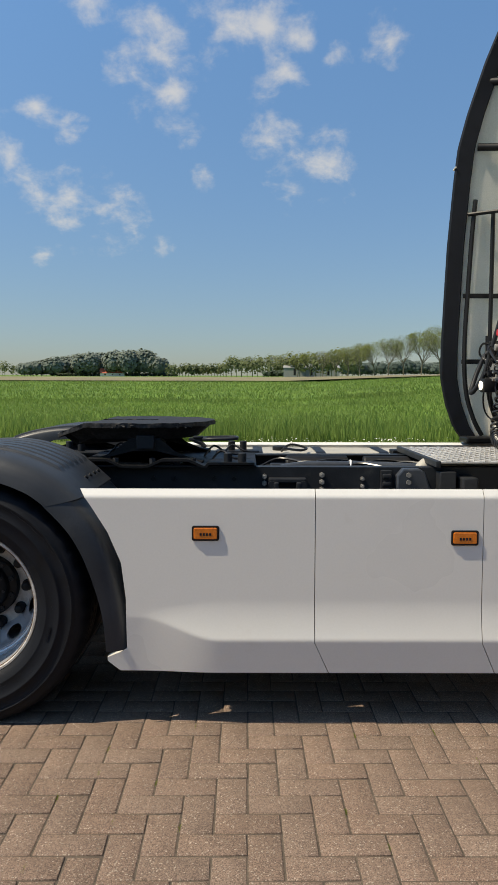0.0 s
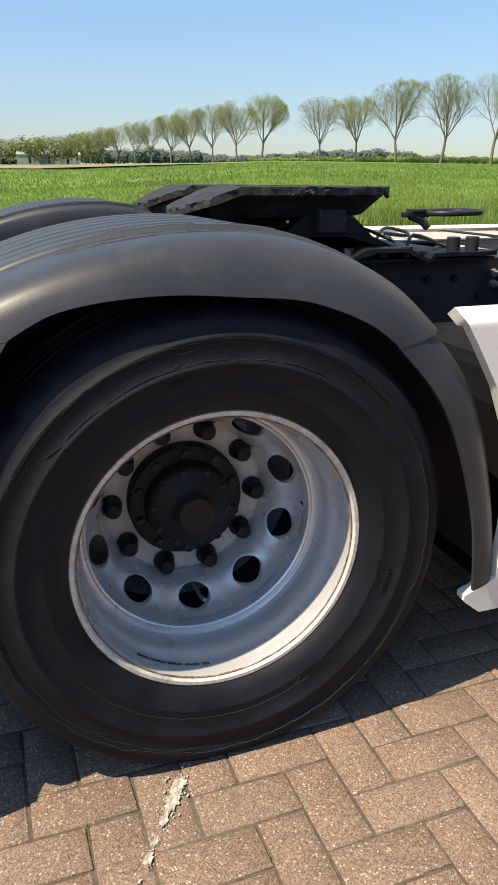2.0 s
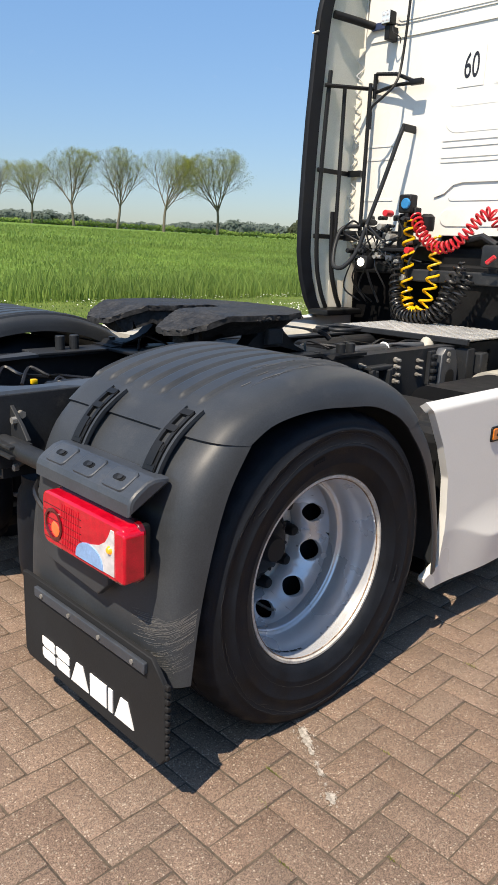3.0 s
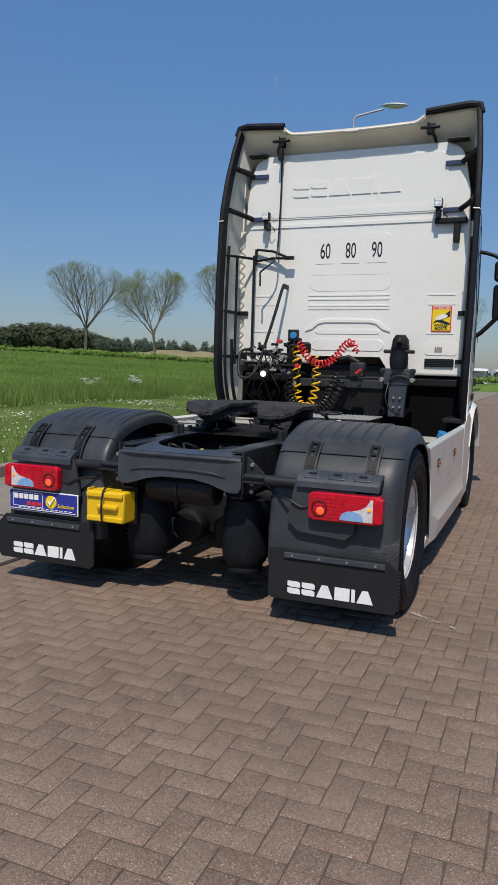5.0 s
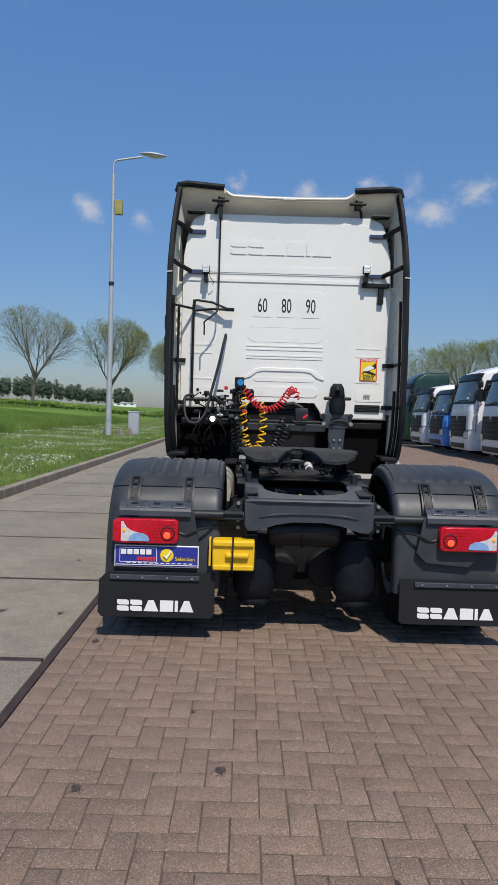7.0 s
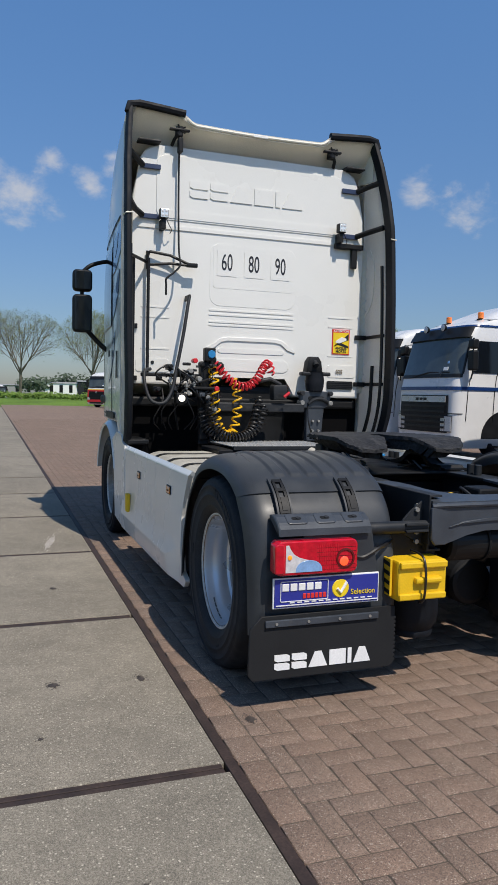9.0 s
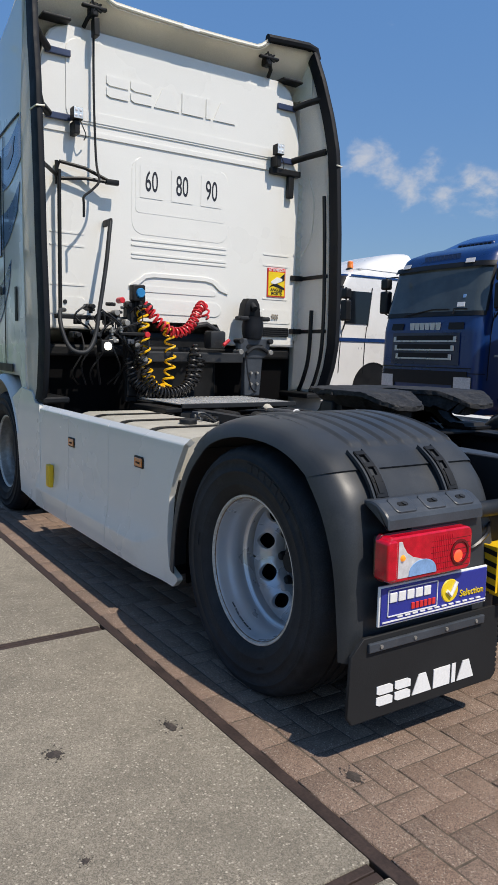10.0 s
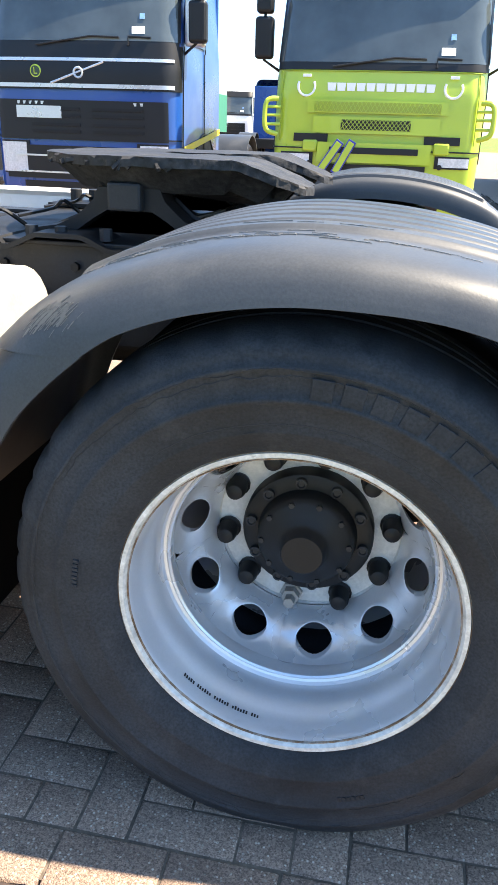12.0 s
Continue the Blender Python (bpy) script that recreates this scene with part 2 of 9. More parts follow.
LEDFACE = material("led_face", (0.75, 0.8, 0.8), 0.15, metal=0.3, vary=0.2, scale=60)
BLUECAP = material("blue_cap", (0.02, 0.20, 0.45), 0.35)
GLASS = glass("dark_glass", (0.006, 0.008, 0.010))
WINDSCREEN = material("windscreen_glass", (0.056, 0.070, 0.074), 0.04, vary=0.35, scale=1.6, grain=0.0, spec=0.55)
JOINT = material("joint_sand", (0.085, 0.066, 0.049), 0.95, vary=0.3, scale=6, grain=0.3, grain_scale=90, bump=0.002)
KERB = material("kerb_concrete", (0.22, 0.19, 0.15), 0.92, vary=0.2, scale=3, grain=0.25, grain_scale=110, bump=0.0012, dirt=(0.12, 0.10, 0.07), dirt_amount=0.15, random=0.08)
RUST = material("rusty_edge_steel", (0.034, 0.021, 0.017), 0.7, vary=0.35, scale=9, grain=0.3, grain_scale=90, bump=0.0008)
OIL = material("oil_stain", (0.05, 0.04, 0.034), 0.7, vary=0.4, scale=20, grain=0.4)
PAINTMARK = material("white_mark", (0.33, 0.30, 0.265), 0.8, vary=0.25, scale=20, grain=0.5, grain_scale=90)
GRASS = material("field_grass", (0.107, 0.183, 0.03), 0.9, vary=0.28, scale=0.22, grain=0.45, grain_scale=7.0, bump=0.05, dirt=(0.13, 0.21, 0.03), dirt_amount=0.15, spec=0.2)
BLADE = material("grass_blade", (0.195, 0.285, 0.066), 0.7, vary=0.2, scale=0.3, grain=0.1, island=0.16, spec=0.25, leafy=0.45)
WEED = material("ditch_weed", (0.17, 0.26, 0.06), 0.8, vary=0.2, scale=0.3, island=0.25, spec=0.2, leafy=0.4)
LAWN = material("verge_grass", (0.098, 0.138, 0.030), 0.95, vary=0.3, scale=1.2, grain=0.4, grain_scale=30, bump=0.02, spec=0.2)
EARTH = material("ploughed_earth", (0.20, 0.175, 0.09), 0.95, vary=0.2, scale=0.2, grain=0.2, grain_scale=3)
DAISY = material("daisy_white", (0.75, 0.75, 0.68), 0.8, island=0.1)
BARK = material("bark", (0.13, 0.115, 0.085), 0.9, vary=0.3, scale=3, grain=0.3, grain_scale=20, bump=0.01)
LEAF = material("young_leaf", (0.26, 0.29, 0.07), 0.7, vary=0.2, scale=0.5, island=0.35, spec=0.2, leafy=0.45)
LEAF_MID = material("hedge_leaf", (0.17, 0.195, 0.10), 0.9, vary=0.2, scale=0.1, island=0.2, spec=0.05, leafy=0.5)
LEAF_DARK = material("wood_leaf", (0.115, 0.15, 0.105), 0.9, vary=0.25, scale=0.08, island=0.15, spec=0.05, leafy=0.5)
# paled grey-green: the haze of distance is put into the leaf colour
LEAF_HAZE = material("far_wood_leaf_hazed", (0.27, 0.31, 0.265), 0.95, vary=0.12, scale=0.04, island=0.08, spec=0.05, leafy=0.5)
LEAF_OLIVE = material("olive_wood_leaf", (0.095, 0.112, 0.068), 0.95, vary=0.2, scale=0.04, island=0.10, spec=0.05, leafy=0.5)
# bluish leaf colour for the horizon, with the air's haze mixed into it
LEAF_FAR_HAZE = material("distant_leaf_hazed", (0.15, 0.19, 0.165), 0.95, vary=0.15, scale=0.03, island=0.1, spec=0.05, leafy=0.5)
FIBRE = material("fibreglass_panel", (0.82, 0.80, 0.74), 0.4, vary=0.05, scale=2, coat=0.1, leafy=0.65)
DULLBOX = material("olive_box", (0.30, 0.27, 0.08), 0.6)
SCUFF = material("scuffed_plastic", (0.135, 0.132, 0.128), 0.7, vary=0.2)
CRACK = material("cracked_rubber", (0.020, 0.020, 0.021), 0.8, vary=0.3)
GALV = material("galvanised_post", (0.42, 0.44, 0.47), 0.5, metal=0.3, vary=0.08, scale=2)
ROOFTILE = material("red_roof", (0.5, 0.13, 0.07), 0.8, vary=0.15, scale=0.5)
WALLGREY = material("grey_cladding", (0.27, 0.275, 0.27), 0.7, vary=0.1)


def aggregate(name, colour, stone, grit, rough, share, cell, broad, stain, island=0.0, each=0.0, mottle=1.0):
    """Worn concrete whose stone shows: single grains of several tones, fine grit, broad stains."""
    m = bpy.data.materials.new(name)
    m.use_nodes = True
    N, L = m.node_tree.nodes, m.node_tree.links
    b = N["Principled BSDF"]
    b.inputs["Roughness"].default_value = rough
    b.inputs["Specular IOR Level"].default_value = 0.35
    at = N.new("ShaderNodeNewGeometry").outputs["Position"]

    def span(value, a0, a1, lo, hi):
        r = N.new("ShaderNodeMapRange")
        r.inputs[1].default_value, r.inputs[2].default_value, r.inputs[3].default_value, r.inputs[4].default_value = a0, a1, lo, hi
        L.new(value, r.inputs[0])
        return r.outputs[0]

    def times(x, y):
        n = N.new("ShaderNodeMath"); n.operation = "MULTIPLY"
        L.new(x, n.inputs[0]); L.new(y, n.inputs[1])
        return n.outputs[0]

    def cloudy(scale, detail, rough_=0.6):
        n = N.new("ShaderNodeTexNoise")
        n.inputs["Scale"].default_value, n.inputs["Detail"].default_value, n.inputs["Roughness"].default_value = scale, detail, rough_
        L.new(at, n.inputs["Vector"])
        return n.outputs["Fac"]

    def grains(scale):
        n = N.new("ShaderNodeTexVoronoi")
        n.inputs["Scale"].default_value = scale
        L.new(at, n.inputs["Vector"])
        sep = N.new("ShaderNodeSeparateColor")
        L.new(n.outputs["Color"], sep.inputs[0])
        return n.outputs["Distance"], sep.outputs[0], sep.outputs[1]

    d1, tone, pick = grains(cell)
    d2, tone2, pick2 = grains(cell * 2.3)
    value = times(span(tone2, 0, 1, 1 - grit, 1 + grit), span(cloudy(cell * 0.9, 3), 0.3, 0.7, 0.86, 1.14))
    value = times(value, span(cloudy(0.9, 6, 0.65), 0.32, 0.68, 1 - broad, 1 + broad))
    value = times(value, span(cloudy(7.0, 5, 0.7), 0.32, 0.68, 1 - broad * 0.7, 1 + broad * 0.7))
    if island or each:
        src = N.new("ShaderNodeNewGeometry").outputs["Random Per Island"] if island else N.new("ShaderNodeObjectInfo").outputs["Random"]
        value = times(value, span(src, 0, 1, 1 - (island or each), 1 + (island or each)))
    base = N.new("ShaderNodeMix"); base.data_type = "RGBA"; base.blend_type = "MULTIPLY"; base.inputs["Factor"].default_value = 1
    if island or each:
        # some pieces are redder, some greyer
        wrap = N.new("ShaderNodeMath"); wrap.operation = "PINGPONG"; wrap.inputs[1].default_value = 0.13
        L.new(src, wrap.inputs[0])
        hue = N.new("ShaderNodeMix"); hue.data_type = "RGBA"
        hue.inputs["A"].default_value = (colour[0] * (1 + 0.02 * mottle), colour[1] * (1 - 0.03 * mottle), colour[2] * (1 - 0.05 * mottle), 1)
        hue.inputs["B"].default_value = (colour[0] * (1 - 0.02 * mottle), colour[1] * (1 + 0.02 * mottle), colour[2] * (1 + 0.05 * mottle), 1)
        L.new(span(wrap.outputs[0], 0, 0.13, 0, 1), hue.inputs["Factor"]); L.new(hue.outputs["Result"], base.inputs["A"])
    else:
        base.inputs["A"].default_value = (*colour, 1)
    L.new(value, base.inputs["B"])
    # light pebbles: a share of the grains, rounded off inside their cells
    on = times(span(pick, 1 - share - 0.01, 1 - share, 0, 1), span(d1, 0.30, 0.55, 1, 0))
    lit = N.new("ShaderNodeMix"); lit.data_type = "RGBA"
    pale = N.new("ShaderNodeMix"); pale.data_type = "RGBA"; pale.blend_type = "MULTIPLY"; pale.inputs["Factor"].default_value = 1
    pale.inputs["A"].default_value = (*stone, 1)
    L.new(span(tone, 0, 1, 0.55, 1.25), pale.inputs["B"])
    L.new(on, lit.inputs["Factor"]); L.new(base.outputs["Result"], lit.inputs["A"]); L.new(pale.outputs["Result"], lit.inputs["B"])
    # dark pits
    pit = times(span(pick2, 0.03, 0.04, 1, 0), span(d2, 0.3, 0.5, 0.75, 0))
    dark = N.new("ShaderNodeMix"); dark.data_type = "RGBA"; dark.inputs["B"].default_value = (colour[0] * 0.35, colour[1] * 0.35, colour[2] * 0.35, 1)
    L.new(pit, dark.inputs["Factor"]); L.new(lit.outputs["Result"], dark.inputs["A"])
    soil = N.new("ShaderNodeMix"); soil.data_type = "RGBA"; soil.inputs["B"].default_value = (*stain, 1)
    L.new(span(cloudy(2.1, 8, 0.7), 0.52, 0.72, 0.0, 0.6), soil.inputs["Factor"]); L.new(dark.outputs["Result"], soil.inputs["A"])
    L.new(soil.outputs["Result"], b.inputs["Base Color"])
    bu = N.new("ShaderNodeBump"); bu.inputs["Strength"].default_value = 0.7; bu.inputs["Distance"].default_value = 0.0009
    L.new(span(d2, 0.1, 0.7, 1, 0), bu.inputs["Height"]); L.new(bu.outputs[0], b.inputs["Normal"])
    return m


BRICKS = aggregate("paving_brick", (0.186, 0.130, 0.098), (0.36, 0.30, 0.24), 0.50, 0.85, 0.19, 185, 0.13, (0.150, 0.106, 0.080), island=0.06, mottle=0.5)
BRICK_ONE = aggregate("paving_brick_single", (0.186, 0.130, 0.098), (0.36, 0.30, 0.24), 0.50, 0.85, 0.19, 185, 0.13, (0.150, 0.106, 0.080), each=0.06, mottle=0.5)
CONCRETE = aggregate("concrete_slab", (0.205, 0.183, 0.146), (0.40, 0.36, 0.295), 0.36, 0.9, 0.16, 130, 0.16, (0.150, 0.135, 0.108), each=0.04, mottle=0.15)

# ---- shaping ----


def finish(name, bm, mat_, parent=None, label="", smooth=40, m=None):
    """One mesh object out of a bmesh."""
    bmesh.ops.recalc_face_normals(bm, faces=bm.faces[:])
    me = bpy.data.meshes.new(name)
    bm.to_mesh(me)
    bm.free()
    for one in (mat_ if isinstance(mat_, (list, tuple)) else [mat_]):
        me.materials.append(one)
    if smooth:
        # broad flat faces stay flat between their rounded edges
        sizes = [p.area for p in me.polygons]
        broad = 8 * sorted(sizes)[len(sizes) // 2] if 6 < len(sizes) < 400 else 1e9
        me.set_sharp_from_angle(angle=radians(smooth))
        me.polygons.foreach_set("use_smooth", [a < broad for a in sizes])
    ob = new(name, me)
    if m is not None:
        ob.matrix_basis = m
    if parent is not None:
        ob.parent = parent
    if label:
        ob["label"] = label
    return ob


part = finish


def thing(name, label, category, group="", kind="", m=None):
    ob = new(name)
    ob.empty_display_size = 0.2
    if m is not None:
        ob.matrix_basis = m
    return tagged(ob, label, category, group, kind)


def merge(bm, tmp, m=None, index=0):
    me = bpy.data.meshes.new("tmp")
    for f in tmp.faces:
        f.material_index = index
    if m is not None:
        tmp.transform(m)
    tmp.to_mesh(me)
    tmp.free()
    bm.from_mesh(me)
    bpy.data.meshes.remove(me)
    return bm


def box(a, b, bevel=0.0, m=None, bm=None, index=0, seg=2):
    """A box from corner a to corner b with rounded edges."""
    a, b = [min(p, q) for p, q in zip(a, b)], [max(p, q) for p, q in zip(a, b)]
    t = bmesh.new()
    bmesh.ops.create_cube(t, size=1)
    for v in t.verts:
        v.co = [(a[i] + b[i]) / 2 + v.co[i] * (b[i] - a[i]) for i in range(3)]
    if bevel:
        bmesh.ops.bevel(t, geom=t.edges[:], offset=bevel, segments=seg, profile=0.5, affect="EDGES", clamp_overlap=True)
    return merge(bm if bm is not None else bmesh.new(), t, m, index)


def frame_of(p, q):
    d = Vector(q) - Vector(p)
    return Matrix.Translation(Vector(p)) @ d.to_track_quat("Z", "Y").to_matrix().to_4x4(), d.length


def rod(p, q, r, r2=None, seg=16, bm=None, bevel=0.0, index=0):
    """A cylinder or cone from p to q."""
    m, n = frame_of(p, q)
    t = bmesh.new()
    bmesh.ops.create_cone(t, cap_ends=True, segments=seg, radius1=r, radius2=r if r2 is None else r2, depth=n, matrix=Matrix.Translation((0, 0, n / 2)))
    if bevel:
        bmesh.ops.bevel(t, geom=[e for e in t.edges if len(e.link_faces) == 2 and any(len(f.verts) > 4 for f in e.link_faces)], offset=bevel, segments=2, profile=0.5, affect="EDGES")
    return merge(bm if bm is not None else bmesh.new(), t, m, index)


def tube(points, r, seg=8, bm=None, closed=False, index=0, taper=None):
    """A round tube along points."""
    bm = bm if bm is not None else bmesh.new()
    pts = [Vector(p) for p in points]
    n = len(pts)
    rings = []
    side = None
    for i, p in enumerate(pts):
        a = pts[(i - 1) % n] if closed or i else p
        b = pts[(i + 1) % n] if closed or i < n - 1 else p
        d = (b - a).normalized()
        if side is None:
            side = d.orthogonal().normalized()
        side = (side - d * side.dot(d)).normalized()
        other = d.cross(side)
        rr = r if taper is None else r + (taper - r) * i / max(n - 1, 1)
        rings.append([bm.verts.new(p + rr * (math.cos(k * 2 * math.pi / seg) * side + math.sin(k * 2 * math.pi / seg) * other)) for k in range(seg)])
    for i in range(n if closed else n - 1):
        u, v = rings[i], rings[(i + 1) % n]
        for k in range(seg):
            f = bm.faces.new((u[k], u[(k + 1) % seg], v[(k + 1) % seg], v[k]))
            f.material_index = index
    if not closed:
        bm.faces.new(rings[0][::-1]).material_index = index
        bm.faces.new(rings[-1]).material_index = index
    return bm


def lathe(profile, seg=64, m=None, bm=None, index=0, closed=False):
    """Turns (radius, height) pairs about the z axis."""
    t = bmesh.new()
    rings = [[t.verts.new((r * math.cos(2 * math.pi * k / seg), r * math.sin(2 * math.pi * k / seg), h)) for k in range(seg)] if r > 1e-6 else [t.verts.new((0, 0, h))] for r, h in profile]
    pairs = list(zip(rings, rings[1:])) + ([(rings[-1], rings[0])] if closed else [])
    for u, v in pairs:
        for k in range(seg):
            loop = [u[k % len(u)], u[(k + 1) % len(u)], v[(k + 1) % len(v)], v[k % len(v)]]
            loop = list(dict.fromkeys(loop))
            if len(loop) > 2:
                t.faces.new(loop)
    return merge(bm if bm is not None else bmesh.new(), t, m, index)


def prism(poly, h, m=None, bevel=0.0, bm=None, index=0, seg=2):
    """A flat polygon in x, y, raised by h, with rounded edges."""
    t = bmesh.new()
    low = [t.verts.new((x, y, 0)) for x, y in poly]
    high = [t.verts.new((x, y, h)) for x, y in poly]
    n = len(poly)
    t.faces.new(low[::-1])
    t.faces.new(high)
    for i in range(n):
        t.faces.new((low[i], low[(i + 1) % n], high[(i + 1) % n], high[i]))
    if bevel:
        bmesh.ops.bevel(t, geom=[e for e in t.edges if all(v in high for v in e.verts)], offset=bevel, segments=seg, profile=0.5, affect="EDGES")
    return merge(bm if bm is not None else bmesh.new(), t, m, index)


def round_rect(x0, y0, x1, y1, r, n=5):
    out = []
    for cx, cy, a in ((x1 - r, y1 - r, 0), (x0 + r, y1 - r, 90), (x0 + r, y0 + r, 180), (x1 - r, y0 + r, 270)):
        out += [(cx + r * math.cos(radians(a + 90 * k / n)), cy + r * math.sin(radians(a + 90 * k / n))) for k in range(n + 1)]
    return out


def sheet(fn, nu, nv, thick=0.0, bm=None, index=0, inward=None):
    """A surface fn(u, v) for u, v in 0..1, given thickness along -normal."""
    bm = bm if bm is not None else bmesh.new()
    g = [[Vector(fn(i / nu, j / nv)) for j in range(nv + 1)] for i in range(nu + 1)]
    top = [[bm.verts.new(p) for p in row] for row in g]
    for i in range(nu):
        for j in range(nv):
            bm.faces.new((top[i][j], top[i + 1][j], top[i + 1][j + 1], top[i][j + 1])).material_index = index
    if thick:
        low = []
        for i in range(nu + 1):
            row = []
            for j in range(nv + 1):
                a, b = g[min(i + 1, nu)][j] - g[max(i - 1, 0)][j], g[i][min(j + 1, nv)] - g[i][max(j - 1, 0)]
                n = a.cross(b)
                n = n.normalized() if n.length > 1e-9 else Vector((0, 0, 1))
                row.append(bm.verts.new(g[i][j] - n * thick))
            low.append(row)
        for i in range(nu):
            for j in range(nv):
                bm.faces.new((low[i][j + 1], low[i + 1][j + 1], low[i + 1][j], low[i][j])).material_index = index
        rim = [(i, 0) for i in range(nu)] + [(nu, j) for j in range(nv)] + [(i, nv) for i in range(nu, 0, -1)] + [(0, j) for j in range(nv, 0, -1)]
        for k, (i, j) in enumerate(rim):
            p, q = rim[(k + 1) % len(rim)]
            bm.faces.new((top[i][j], low[i][j], low[p][q], top[p][q])).material_index = index
    return bm


def curve_at(pts, u):
    """A point on a smooth line through pts at u in 0..1."""
    n = len(pts) - 1
    i = min(int(u * n), n - 1)
    t = u * n - i
    p = [Vector(pts[max(0, min(n, i + k))]) for k in (-1, 0, 1, 2)]
    return 0.5 * ((2 * p[1]) + (p[2] - p[0]) * t + (2 * p[0] - 5 * p[1] + 4 * p[2] - p[3]) * t * t + (3 * p[1] - p[0] - 3 * p[2] + p[3]) * t ** 3)


def smooth_line(pts, n):
    return [curve_at(pts, i / n) for i in range(n + 1)]


def table(rows, z):
    """Smooth interpolation in rows of (z, a, b, ...)."""
    if z <= rows[0][0]:
        return rows[0][1:]
    for p, q in zip(rows, rows[1:]):
        if z <= q[0]:
            t = (z - p[0]) / (q[0] - p[0])
            return tuple(a + (b - a) * t for a, b in zip(p[1:], q[1:]))
    return rows[-1][1:]


def lettering(text, size, m, mat_, parent, name="lettering", narrow=1.0, depth=0.002, heavy=0.0, align="CENTER"):
    """Words in the built-in font, as a mesh, in the plane x, y of m."""
    cu = bpy.data.curves.new("words", "FONT")
    cu.body, cu.size, cu.extrude, cu.offset, cu.align_x, cu.align_y = text, size, depth, heavy, align, "CENTER"
    cu.resolution_u = 4
    ob = bpy.data.objects.new("words", cu)
    scene.collection.objects.link(ob)
    me = bpy.data.meshes.new_from_object(ob.evaluated_get(bpy.context.evaluated_depsgraph_get()))
    bpy.data.objects.remove(ob)
    bpy.data.curves.remove(cu)
    me.name = name
    me.transform(m @ Matrix.Diagonal((narrow, 1, 1, 1)))
    me.materials.clear()
    me.materials.append(mat_)
    o = new(name, me)
    o.parent = parent
    return o


# A frame for what faces backwards on the truck: x to the truck's right, y up, z out to the rear.
REARWARD = Matrix(((0, 0, -1, 0), (-1, 0, 0, 0), (0, 1, 0, 0), (0, 0, 0, 1)))


def rear_at(x, y, z):
    return Matrix.Translation((x, y, z)) @ REARWARD

# ---- the tractor unit ----
AX, AZ = -0.02, 0.465
truck = thing("tractor_truck", "white two-axle tractor truck with black mudguards, parked on brick paving", "truck")


def side_matrix(s, x=0.0, z=0.0):
    """Turns the lathe's axis to the truck's side: height runs outwards."""
    return Matrix(((1, 0, 0, x), (0, 0, s, 0), (0, -s, 0, z), (0, 0, 0, 1)))


def brand_blocks(w, h, m, mat_, parent, depth=0.003, name="emblem"):
    """A maker's mark as six plain shapes in a row."""
    bm = bmesh.new()
    gap = w * 0.02
    x = -w / 2
    for share, kind in ((0.17, "o"), (0.17, "o"), (0.21, "t"), (0.19, "p"), (0.06, "b"), (0.20, "t")):
        u = share * w - gap
        if kind == "o":
            c = h * 0.2
            for low, high in ((0, 0.45 * h), (0.55 * h, h)):
                prism([(a, b - h / 2) for a, b in [(x + c, low), (x + u, low), (x + u, high - c * 0.5), (x + u - c, high), (x, high), (x, low + c * 0.5)]], depth, m, 0, bm)
            x += share * w
            continue
        elif kind == "t":
            poly = [(x, 0), (x + u, 0), (x + u * 0.68, h), (x + u * 0.32, h)]
        else:
            poly = [(x, 0), (x + u, 0), (x + u, h), (x, h)]
        prism([(a, b - h / 2) for a, b in poly], depth, m, 0, bm)
        x += share * w
    return part(name, bm, mat_, parent, smooth=30)


def mudguard_surface(path, s, rib, d0=0.0):
    """A guard between its crest line and its outer lip; u runs across the truck, v along the line."""
    lip = (LIPS if s < 0 else LIPS_LEFT)[PATHS.index(path)]
    ahead = 0.0 if s < 0 or path is BACK else 1.0

    def at(u, v):
        p, e = curve_at(path, v), curve_at(lip, v)
        t = (curve_at(path, min(v + 0.02, 1)) - curve_at(path, max(v - 0.02, 0))).normalized()
        n = Vector((-t.y, t.x))
        r = min(0.03, u, 1 - u)
        y, w, d = (sum(c) / 7 for c in zip(*(table(ACROSS, u + r * (k - 3) / 3) for k in range(7))))
        if rib and 0.14 < v < 0.86 and 0.56 < y < 1.08:
            k = ((y - 0.58) / 0.083) % 1.0
            fade = min(1, (v - 0.14) / 0.018, (0.86 - v) / 0.018)
            d -= 0.009 * fade * max(0.0, min(1, (0.37 - abs(k - 0.5)) / 0.035))
        p = p + Vector((ahead * (0.03 * min(1, max(0, (p.x + 0.5) / 0.4)) + 0.05 * min(1, max(0, (p.x - 0.1) / 0.3))), 0))
        q = p + (e - p) * w - n * (d + d0 * (1 - 0.6 * w))
        return (q.x, s * y, q.y)
    return at


# across: place, distance from the axis, share of the way to the lip, drop of the inner edge
ACROSS = [(0, 0.530, 0, 0.075), (0.05, 0.533, 0, 0.03), (0.1, 0.545, 0, 0.008), (0.15, 0.57, 0, 0.0), (0.71, 1.09, 0.0, 0.0), (0.75, 1.128, 0.012, 0), (0.79, 1.163, 0.05, 0), (0.83, 1.193, 0.13, 0), (0.87, 1.214, 0.26, 0), (0.91, 1.228, 0.44, 0), (0.955, 1.239, 0.70, 0), (1.0, 1.246, 1.0, 0)]
TOP = [(-0.485, 0.93), (-0.41, 0.985), (-0.29, 1.03), (-0.15, 1.058), (0.0, 1.067), (0.13, 1.055), (0.25, 1.018), (0.35, 0.965), (0.445, 0.882)]
FRONT = [(0.435, 0.885), (0.52, 0.785), (0.582, 0.655), (0.622, 0.50), (0.643, 0.38), (0.648, 0.295)]
BACK = [(-0.634, 0.32), (-0.633, 0.45), (-0.622, 0.58), (-0.594, 0.74), (-0.546, 0.86), (-0.477, 0.94)]
PATHS = [TOP, FRONT, BACK]
